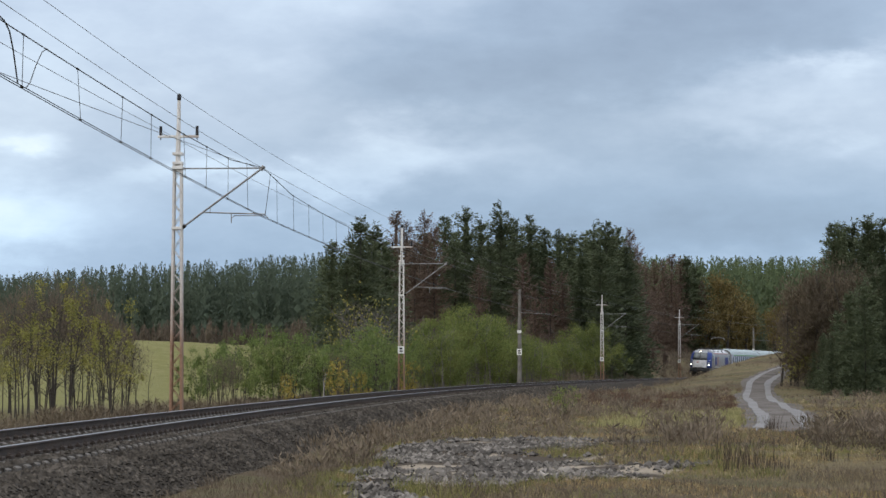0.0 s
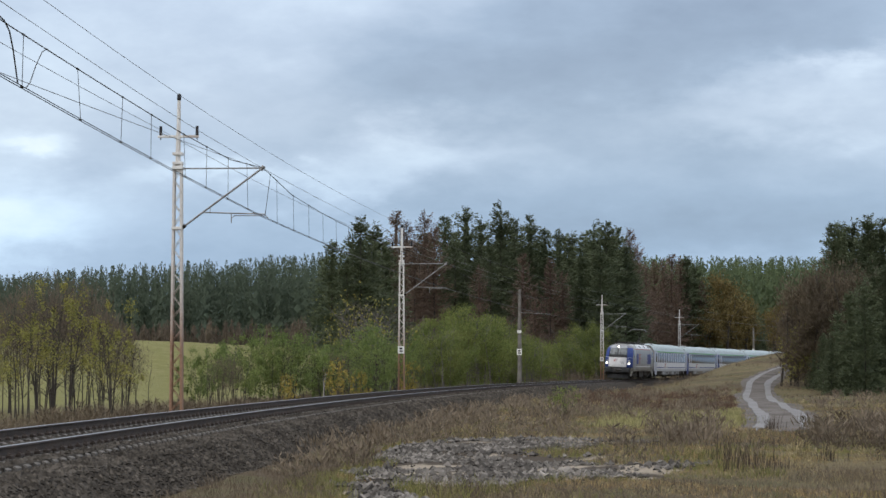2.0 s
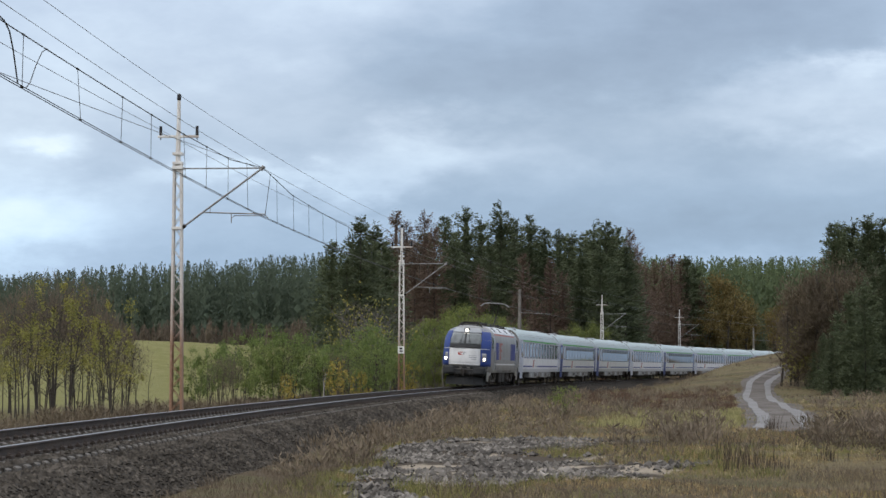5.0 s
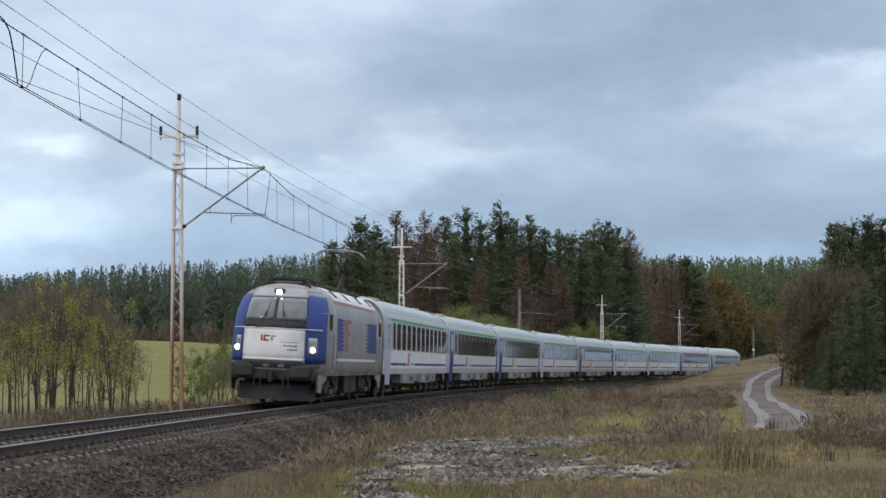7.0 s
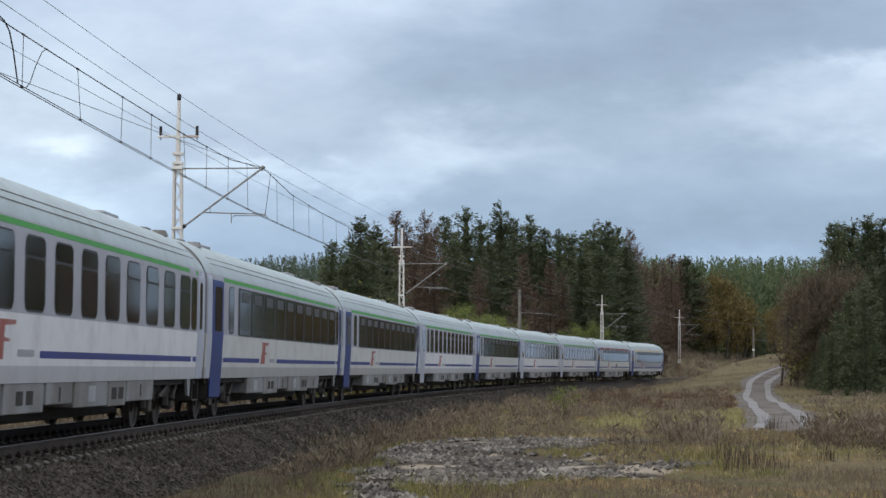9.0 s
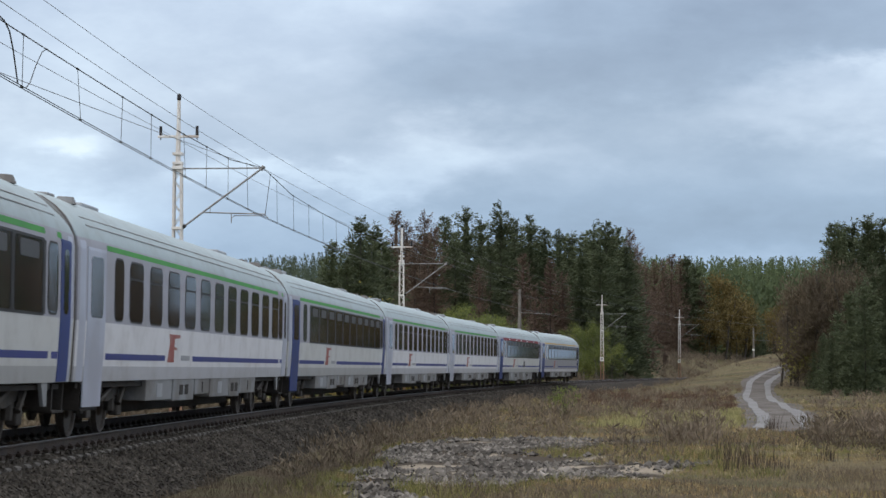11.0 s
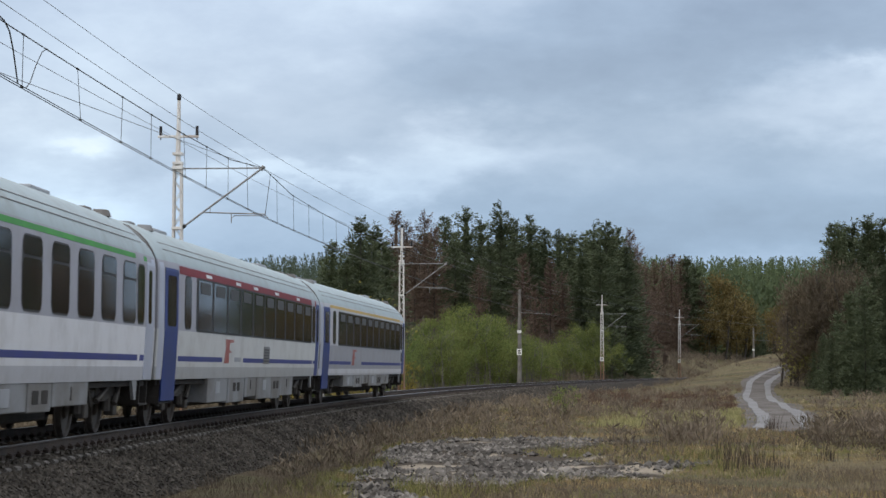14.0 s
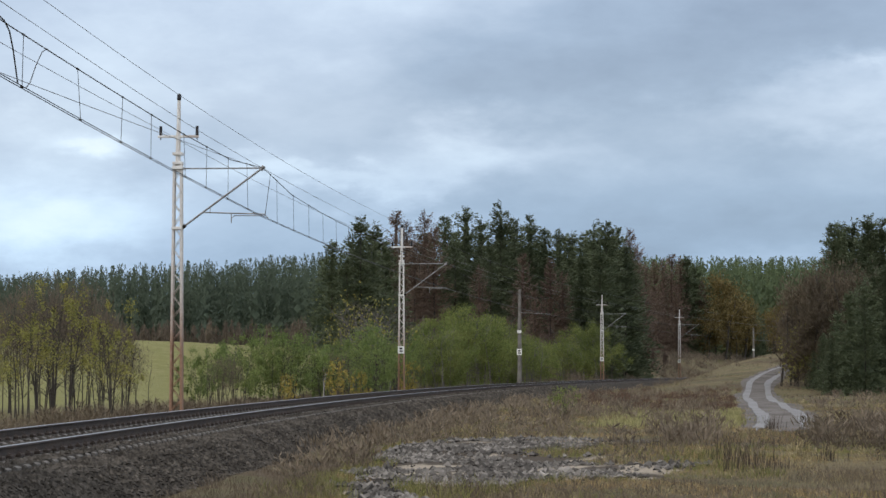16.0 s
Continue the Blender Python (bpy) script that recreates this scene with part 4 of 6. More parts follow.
def nose_panel(u0, u1, z0, z1, e, off=0.012, material=None, name="panel", nu=8, nz=6, slant=0.0):
    """A panel laid on the end of the locomotive, e = 1 front, -1 rear."""
    v = []
    for j in range(nz + 1):
        z = z0 + (z1 - z0) * j / nz
        w = float(np.interp(z, LZ, LW))
        for i in range(nu + 1):
            u = u0 + (u1 - u0) * i / nu
            u = u + slant * (j / nz) * (1 if u > 0 else -1)
            v.append((e * (nose(u, z) + off), w * u * (1 + off * 0.4), z + off * 0.3))
    w = nu + 1
    f = [(j * w + i, j * w + i + 1, j * w + w + i + 1, j * w + w + i) for j in range(nz) for i in range(nu)]
    n = len(v)
    v += [(x - e * (off + 0.01), y * 0.995, z) for x, y, z in v]
    edge = [i for i in range(w)] + [j * w + nu for j in range(1, nz + 1)] + [nz * w + i for i in range(nu - 1, -1, -1)] + [j * w for j in range(nz - 1, 0, -1)]
    f += [(edge[i], edge[(i + 1) % len(edge)], n + edge[(i + 1) % len(edge)], n + edge[i]) for i in range(len(edge))]
    return Geo().add(v, f).mesh(name, material, True)


def pantograph(parent, x, raised):
    g = Geo()
    for y in (-0.55, 0.55):
        g.tube([(x - 0.9, y, 3.98), (x + 0.9, y, 3.98)], 0.035, 6)
        for o in (-0.8, 0.8):
            g.tube([(x + o, y, 3.75), (x + o, y, 4.0)], [0.08, 0.06], 8)
    g.tube([(x - 0.6, -0.55, 3.98), (x - 0.6, 0.55, 3.98)], 0.035, 6).tube([(x + 0.6, -0.55, 3.98), (x + 0.6, 0.55, 3.98)], 0.035, 6)
    p = part("pantograph", g, M_UNDER, parent, "raised single-arm pantograph" if raised else "folded single-arm pantograph")
    if raised:
        knee, top = (x - 1.25, 0, 4.72), (x + 0.15, 0, 5.44)
    else:
        knee, top = (x - 1.3, 0, 3.98), (x + 0.3, 0, 3.93)
    part("lower_arm", Geo().tube([(x + 0.5, 0, 4.0), knee], [0.06, 0.045], 6).tube([(x + 0.2, 0.12, 4.0), (knee[0] + 0.15, 0.1, knee[2] - 0.06)], 0.02, 5), M_UNDER, p)
    part("upper_arm", Geo().tube([knee, (top[0], -0.28, top[2])], 0.025, 5).tube([knee, (top[0], 0.28, top[2])], 0.025, 5).tube([(top[0], -0.3, top[2]), (top[0], 0.3, top[2])], 0.025, 5), M_UNDER, p)
    hd = Geo()
    wd = 1.0 if raised else 0.8
    for o in (-0.2, 0.2):
        hd.tube([(top[0] + o, -0.95 * wd, top[2] - 0.14), (top[0] + o, -0.75 * wd, top[2] + 0.02), (top[0] + o, -0.5, top[2] + 0.09), (top[0] + o, 0.5, top[2] + 0.09), (top[0] + o, 0.75 * wd, top[2] + 0.02), (top[0] + o, 0.95 * wd, top[2] - 0.14)], 0.028, 5)
    hd.tube([(top[0] - 0.2, -0.45, top[2] + 0.05), (top[0] + 0.2, -0.45, top[2] + 0.05)], 0.02, 5).tube([(top[0] - 0.2, 0.45, top[2] + 0.05), (top[0] + 0.2, 0.45, top[2] + 0.05)], 0.02, 5)
    part("collector_head", hd, M_GALV if raised else M_UNDER, p)


def zigzag(x0, x1, z0, z1, teeth, depth):
    """A block with one toothed edge, at x1."""
    pts = [(x0, z0)]
    for i in range(teeth):
        h = (z1 - z0) / teeth
        pts += [(x1, z0 + i * h), (x1 + depth, z0 + (i + 0.5) * h)]
    return pts + [(x1, z1), (x0, z1)]


def locomotive():
    c = tagged(new("locomotive"), "grey and blue electric locomotive with white front, headlights lit", "locomotive")
    body = part("body", loco_shell(), None, c, "grey painted rounded locomotive body")
    for e in (1, -1):
        for s in (-1, 1):
            a, b = sorted((s * 0.655, s * 0.992))
            part("corner_panel", nose_panel(a, b, 1.32, 3.56, e, 0.010, M_BLUE, "corner_panel", 8, 12), None, body, "blue painted corner panel")
            a, b = sorted((s * 0.035, s * 0.635))
            ws = part("windscreen", nose_panel(a, b, 2.60, 3.30, e, 0.016, M_CABGLASS, "windscreen", 6, 6), None, body, "grey reflecting windscreen")
            u = s * 0.30
            w = float(np.interp(2.5, LZ, LW))
            x = e * (nose(u, 2.5) + 0.05)
            part("wiper", Geo().box(x - 0.05, x + 0.05, w * u - 0.13, w * u + 0.13, 2.37, 2.45, 0.02).tube([(x, w * u, 2.44), (e * (nose(u * 0.6, 2.9) + 0.05), w * u * 0.55, 2.92)], 0.014, 5).tube([(e * (nose(u * 0.5, 2.68) + 0.04), w * u * 0.62, 2.68), (e * (nose(u * 0.4, 3.16) + 0.04), w * u * 0.45, 3.16)], 0.012, 4), M_FRAME, ws)
            a, b = sorted((s * 0.70, s * 0.85))
            lc = part("light_cluster", nose_panel(a, b, 1.58, 2.10, e, 0.02, M_LENS, "light_cluster", 5, 5), None, body, "headlight cluster behind clear glass")
            u = s * 0.775
            w = float(np.interp(1.74, LZ, LW))
            part("headlight", Geo().tube([(e * (nose(u, 1.74) - 0.02), w * u, 1.735), (e * (nose(u, 1.74) + 0.10), w * u + s * 0.02, 1.735)], 0.085, 14), M_LAMP if e > 0 else M_LENS, lc, "lit headlight")
            if e > 0:
                part("marker_lamp", Geo().tube([(nose(u * 0.99, 1.94) - 0.02, 1.488 * u * 0.99, 1.94), (nose(u, 1.94) + 0.10, 1.488 * u, 1.94)], 0.07, 10), M_LENS, lc)
        part("nose_panel", nose_panel(-0.63, 0.63, 1.42, 2.36, e, 0.014, M_WHITE, "nose_panel", 14, 6), None, body, "white painted nose panel")
        part("front_fascia", nose_panel(-0.90, 0.90, 0.97, 1.33, e, 0.006, M_BAND, "front_fascia", 16, 4), None, body, "dark grey lower front")
        part("nose_lip", nose_panel(-0.62, 0.62, 1.36, 1.43, e, 0.05, M_WHITE, "nose_lip", 14, 2), None, body)
        part("screen_surround", nose_panel(-0.67, 0.67, 2.37, 3.34, e, 0.008, M_BAND, "screen_surround", 14, 8), None, body, "dark grey windscreen surround")
        part("brow", nose_panel(-0.67, 0.67, 3.33, 3.62, e, 0.011, M_LGREY, "brow", 14, 5), None, body, "pale grey brow over the windscreens")
        part("rail_line", nose_panel(-0.93, 0.93, 2.335, 2.365, e, 0.03, M_WHITE, "rail_line", 18, 1), None, body)
        z = 3.47
        lx = nose(0, z)
        top = part("top_lamp", Geo().box(*sorted((e * (lx - 0.15), e * (lx + 0.07))), -0.16, 0.16, 3.36, 3.60, 0.03), M_BAND, body)
        part("headlight", Geo().tube([(e * (lx + 0.05), 0, z), (e * (lx + 0.085), 0, z)], 0.10, 14), M_LAMP if e > 0 else M_LENS, top, "lit top headlight")
        # emblem and illegible lettering on the nose
        for a, b, z0, z1, m, nm in ((-0.25, -0.21, 1.96, 2.14, M_REDMARK, "emblem"), (-0.18, -0.06, 2.09, 2.14, M_REDMARK, "emblem"), (-0.19, -0.15, 1.99, 2.10, M_REDMARK, "emblem"), (-0.20, -0.08, 1.95, 2.00, M_REDMARK, "emblem"),
                                    (-0.03, 0.06, 2.09, 2.13, M_PALEMARK, "emblem"), (-0.04, 0.0, 1.97, 2.09, M_PALEMARK, "emblem"), (0.30, 0.48, 1.70, 1.74, M_PALEMARK, "lettering_bar"),
                                    (0.18, 0.52, 1.93, 1.955, M_PALEMARK, "lettering_bar"), (0.22, 0.50, 1.81, 1.86, M_PALEMARK, "lettering_bar"), (0.36, 0.50, 1.70, 1.745, M_PALEMARK, "lettering_bar")):
            a, b = (a, b) if e > 0 else (-b, -a)
            part(nm, nose_panel(a, b, z0, z1, e, 0.020, m, nm, 4, 2), None, body, "red emblem as a plain shape" if nm == "emblem" else "")
        buffers(c, e * 9.1, e, 1.05)
        part("buffer_beam", Geo().box(*sorted((e * 8.6, e * 9.35)), -1.28, 1.28, 0.78, 1.28, 0.06), M_BAND, c, "dark grey buffer beam")
        part("coupling", Geo().tube([(e * 9.3, 0, 1.0), (e * 9.62, 0, 0.98), (e * 9.64, 0, 0.72)], 0.07, 6).box(*sorted((e * 9.3, e * 9.4)), -0.2, 0.2, 0.86, 1.16, 0.02), M_UNDER, c)
        for y in (-0.5, -0.32, 0.36, 0.52):
            part("brake_hose", Geo().tube([(e * 9.32, y, 0.92), (e * 9.46, y * 1.02, 0.8), (e * 9.42, y * 1.05, 0.55)], 0.028, 6), M_UNDER, c)
        for y in (-0.18, 0.28):
            part("jumper_socket", Geo().box(*sorted((e * 9.35, e * 9.48)), y - 0.1, y + 0.1, 1.16, 1.30, 0.03), M_SKIRT, c)
        k = [(-1.22, 8.3), (-1.12, 8.7), (-0.55, 9.0), (0, 9.08), (0.55, 9.0), (1.12, 8.7), (1.22, 8.3)]
        for (y0, x0), (y1, x1) in zip(k[:-1], k[1:]):
            g = Geo()
            g.add([(e * x0, y0, 0.17), (e * x1, y1, 0.17), (e * (x1 - 0.05), y1 * 0.98, 0.64), (e * (x0 - 0.05), y0 * 0.98, 0.64), (e * (x0 - 0.12), y0, 0.17), (e * (x1 - 0.12), y1, 0.17), (e * (x1 - 0.14), y1 * 0.98, 0.70), (e * (x0 - 0.14), y0 * 0.98, 0.70)],
                  [(0, 1, 2, 3), (4, 7, 6, 5), (0, 4, 5, 1), (3, 2, 6, 7), (0, 3, 7, 4), (1, 5, 6, 2)])
            part("plough_plate", g, M_BAND, c, "dark grey rail guard plate")
        for s in (-1, 1):
            part("cab_skirt", Geo().prism([(e * 6.9, 0.98), (e * 9.0, 0.98), (e * 8.8, 0.45), (e * 8.2, 0.42), (e * 7.9, 0.72), (e * 7.1, 0.8)], "y", *sorted((s * 1.32, s * 1.38))), M_GREY, c)
            x0, x1 = sorted((e * 7.35, e * 8.05))
            d = part("cab_door", rib(*sorted((e * 5.95, e * 6.6)), 1.05, 3.18, s, 0.008, loco_hw, 2).mesh("cab_door", M_LGREY), None, body, "grey cab door")
            part("cab_window", rib(*sorted((e * 6.82, e * 7.5)), 2.40, 3.12, s, 0.014, loco_hw, 6).mesh("cab_window", M_GLASS), None, body)
            for x in (5.85, 6.7):
                part("handrail", Geo().tube([(e * x, s * 1.53, 1.15), (e * x, s * 1.53, 2.3)], 0.018, 5), M_GALV, body)
    for s in (-1, 1):
        part("roof_edge_band", rib(-5.8, 5.8, 3.27, 3.36, s, 0.006, loco_hw, 4).mesh("roof_edge_band", M_SALMON), None, body, "red painted roof edge")
        part("waist_line", rib(-5.8, 5.8, 1.43, 1.52, s, 0.006, loco_hw, 4).mesh("waist_line", M_WHITE), None, body, "white painted line")
        part("sill_panel", rib(-8.1, 8.1, 0.97, 1.10, s, 0.004, loco_hw, 4).mesh("sill_panel", M_SKIRT), None, body)
        # Duller blue and faded red: the side's shade is put into the emblem colours.
        part("emblem", side_patch(zigzag(5.5, 4.5, 1.75, 2.82, 8, -1.05), s, 0.006, 0.012, loco_hw).mesh("emblem", M_NAVY), None, body, "blue toothed emblem block")
        part("emblem", side_patch(zigzag(-6.5, -3.6, 1.75, 2.82, 8, 1.15), s, 0.006, 0.012, loco_hw).mesh("emblem", M_NAVY), None, body, "blue toothed emblem block")
        part("emblem", side_patch([(2.75, 1.74), (3.55, 1.74), (3.25, 1.86), (3.25, 2.60), (3.45, 2.68), (3.45, 2.82), (1.8, 2.82), (1.8, 2.72), (2.7, 2.66), (2.7, 2.42), (2.0, 2.38), (2.0, 2.30), (2.7, 2.28), (2.7, 1.90)], s, 0.006, 0.012, loco_hw).mesh("emblem", M_PALERED), None, body, "red operator emblem as a plain shape")
        part("lettering_bar", side_patch(rounded(-2.2, 1.4, 1.8, 1.92, 0.03), s, 0.006, 0.012, loco_hw).mesh("lettering_bar", M_PALEMARK), None, body)
        for x in (-3.2, 0.0, 3.0):
            part("hatch", side_patch(rounded(x - 0.18, x + 0.18, 1.2, 1.34, 0.02), s, 0.008, 0.012, loco_hw).mesh("hatch", M_LGREY), None, body)
        for a, b in ((-1.6, -0.1), (0.1, 1.7)):
            part("equipment_box", Geo().box(a, b, *sorted((s * 0.4, s * 1.30)), 0.35, 0.96, 0.04), M_UNDER, c)
    hood = Geo().prism([(-1.335, 3.375), (-1.26, 3.52), (-1.09, 3.66), (-0.85, 3.77), (-0.5, 3.84), (0.5, 3.84), (0.85, 3.77), (1.09, 3.66), (1.26, 3.52), (1.335, 3.375)], "x", -6.3, 5.9)
    rf = part("roof_hood", hood, M_ROOFW, c, "pale sectional roof hood")
    for x in (-5.2, -2.0, 1.6, 4.9):
        for s in (-1, 1):
            part("roof_vent", Geo().add([(x - 0.45, s * 1.285, 3.50), (x + 0.45, s * 1.285, 3.50), (x + 0.45, s * 1.05, 3.70), (x - 0.45, s * 1.05, 3.70), (x - 0.45, s * 1.1, 3.44), (x + 0.45, s * 1.1, 3.44), (x + 0.45, s * 0.95, 3.66), (x - 0.45, s * 0.95, 3.66)],
                                        [(0, 1, 2, 3), (4, 7, 6, 5), (0, 4, 5, 1), (3, 2, 6, 7), (0, 3, 7, 4), (1, 5, 6, 2)]), M_BAND, rf)
    part("roof_busbar", Geo().tube([(-5, 0.35, 4.0), (5, 0.35, 4.0)], 0.03, 6).tube([(-2, 0.35, 3.8), (-2, 0.35, 4.0)], 0.07, 8).tube([(2, 0.35, 3.8), (2, 0.35, 4.0)], 0.07, 8), M_UNDER, rf)
    part("roof_pod", Geo().prism([(6.0, 3.74), (7.3, 3.72), (7.15, 3.84), (6.8, 3.90), (6.2, 3.90)], "y", -0.42, 0.42), M_UNDER, rf, "dark rounded roof equipment cover")
    part("roof_pipe", Geo().tube([(7.3, -0.75, 3.72), (6.9, -0.6, 3.92), (5.6, -0.5, 3.96)], 0.04, 6).tube([(7.3, 0.75, 3.72), (6.9, 0.6, 3.92), (5.6, 0.5, 3.96)], 0.04, 6), M_UNDER, rf)
    for x in (3.3, -3.4):
        part("roof_walk", Geo().box(x - 0.75, x + 0.75, -1.0, 1.0, 3.80, 3.87, 0.02), M_BAND, rf, "dark roof equipment deck")
        for y in (-0.5, 0.0, 0.5):
            part("roof_insulator", Geo().tube([(x, y, 3.84), (x, y, 3.9), (x, y, 4.08)], [0.09, 0.075, 0.05], 8), M_INSUL, rf)
    pantograph(c, 5.6, False)
    pantograph(c, -5.6, True)
    part("underframe", Geo().box(-7.8, 7.8, -1.0, 1.0, 0.55, 0.98, 0.05), M_UNDER, c, "grimy black underframe")
    for x in (-4.95, 4.95):
        bogie(c, x)
        for s in (-1, 1):
            part("sand_box", Geo().box(x - 2.0, x - 1.7, *sorted((s * 0.95, s * 1.25)), 0.5, 0.95, 0.04).box(x + 1.7, x + 2.0, *sorted((s * 0.95, s * 1.25)), 0.5, 0.95, 0.04).tube([(x - 1.85, s * 1.0, 0.5), (x - 1.85, s * 0.8, 0.12)], 0.025, 5), M_UNDER, c)
            part("damper", Geo().tube([(x - 0.9, s * 1.25, 0.62), (x + 0.2, s * 1.25, 0.9)], 0.06, 7).box(x - 0.45, x + 0.45, *sorted((s * 1.12, s * 1.3)), 0.35, 0.5, 0.03), M_BOGIE, c)
            part("bogie_side_frame", Geo().prism([(x - 1.65, 0.55), (x - 1.1, 0.42), (x - 0.7, 0.55), (x + 0.7, 0.55), (x + 1.1, 0.42), (x + 1.65, 0.55), (x + 1.65, 0.86), (x - 1.65, 0.86)], "y", *sorted((s * 1.06, s * 1.19))), M_UNDER, c, "black cast bogie side frame")
            for o in (-1.25, 1.25):
                part("axle_box", Geo().tube([(x + o, s * 1.10, 0.48), (x + o, s * 1.28, 0.48)], [0.17, 0.14], 12).tube([(x + o - 0.36, s * 1.2, 0.5), (x + o - 0.36, s * 1.2, 0.92)], 0.075, 8).tube([(x + o + 0.36, s * 1.2, 0.5), (x + o + 0.36, s * 1.2, 0.92)], 0.075, 8), M_BOGIE, c)
            part("brake_gear", Geo().box(x - 0.35, x + 0.35, *sorted((s * 0.7, s * 1.05)), 0.18, 0.52, 0.03).tube([(x - 1.9, s * 1.05, 0.22), (x + 1.9, s * 1.05, 0.22)], 0.03, 5), M_UNDER, c)
    return c


LOCOMOTIVE = locomotive()

# ---- plants and loose ground cover ----
RNG = np.random.default_rng(7)
M_SPRUCE = leafy("spruce_needles", (0.085, 0.106, 0.062), (0.126, 0.146, 0.080), 0.25, 0.3)
M_PINE = leafy("far_pine_needles", (0.078, 0.104, 0.074), (0.098, 0.124, 0.082), 0.10, 0.2, 0.08)
M_PINEGREEN = leafy("green_pine_needles", (0.085, 0.118, 0.062), (0.130, 0.165, 0.075), 0.2, 0.15, 0.08)
M_LARCH = leafy("bare_larch_twigs", (0.125, 0.086, 0.068), (0.185, 0.132, 0.100), 0.2, 0.15)
M_BROWN = leafy("brown_twigs", (0.098, 0.076, 0.054), (0.150, 0.118, 0.078), 0.25, 0.2)
M_BRUSH = leafy("bare_twig_haze", (0.120, 0.095, 0.072), (0.180, 0.145, 0.106), 0.25, 0.25)
M_OLIVE = leafy("olive_leaves", (0.200, 0.205, 0.060), (0.310, 0.268, 0.078), 0.35, 0.35)
M_WILLOW = leafy("willow_leaves", (0.130, 0.170, 0.050), (0.245, 0.262, 0.085), 0.32, 0.4)
M_DULL = leafy("dull_green_leaves", (0.125, 0.175, 0.055), (0.225, 0.265, 0.085), 0.3, 0.4)
M_GOLD = leafy("golden_leaves", (0.390, 0.290, 0.060), (0.290, 0.245, 0.065), 0.35, 0.3)
M_RUSTY = leafy("orange_brown_leaves", (0.175, 0.128, 0.046), (0.135, 0.106, 0.042), 0.35, 0.25)
M_TWIG = mat("twig_bark", (0.032, 0.026, 0.022), (0.060, 0.049, 0.040), 2, 20, 0.9, 0, 0.2, 0.3, "object")
M_GREYTWIG = mat("grey_bark", (0.12, 0.105, 0.095), (0.16, 0.145, 0.13), 2, 20, 0.9, 0, 0.2, 0.3)
M_BIRCH = mat("birch_bark", (0.55, 0.53, 0.50), (0.30, 0.28, 0.26), 6, 20, 0.8, 0, 0.2, 0.2)
M_DRY = leafy("dry_grass_blades", (0.285, 0.228, 0.122), (0.400, 0.335, 0.190), 0.4, 0.2, 0.25)
M_ORANGE = leafy("orange_grass_blades", (0.270, 0.185, 0.092), (0.365, 0.270, 0.135), 0.4, 0.2, 0.3)
M_GREENGRASS = leafy("green_grass_blades", (0.150, 0.155, 0.052), (0.235, 0.225, 0.078), 0.4, 0.25, 0.3)
M_WEED = leafy("brown_weeds", (0.105, 0.080, 0.058), (0.180, 0.142, 0.100), 0.4, 0.1, 0.4)
M_HEATH = leafy("dead_brown_scrub", (0.125, 0.098, 0.074), (0.205, 0.164, 0.116), 0.35, 0.15, 0.3)
M_REDHEATH = leafy("red_brown_heath", (0.100, 0.062, 0.045), (0.155, 0.098, 0.065), 0.35, 0.15, 0.3)
M_PALEGREEN = leafy("pale_green_blades", (0.245, 0.235, 0.105), (0.345, 0.315, 0.150), 0.3, 0.25, 0.3)
M_STALK = leafy("dark_weed_stalks", (0.045, 0.033, 0.026), (0.075, 0.055, 0.040), 0.3, 0.05, 0.4)


def sprays(c, d1, d2):
    """Small leaf quads: centre c, half axes d1 and d2, each (n, 3)."""
    n = len(c)
    v = np.stack([c - d1, c + d2 * 0.6 - d1 * 0.1, c + d1, c - d2 * 0.6 + d1 * 0.1], 1).reshape(-1, 3)
    return v, np.arange(4 * n).reshape(n, 4)


def unit(a):
    return a / np.maximum(1e-9, np.linalg.norm(a, axis=-1, keepdims=True))


def trunk_mesh(h, r, material, rng):
    pts = [Vector((0.02 * h * math.sin(i * 1.1) * (i / 6) * 0.3, 0.015 * h * math.cos(i * 0.9) * (i / 6) * 0.3, h * i / 6 - 0.4)) for i in range(7)]
    return Geo().tube(pts, [r * (1 - 0.93 * i / 6) for i in range(7)], 7).mesh("trunk", material)


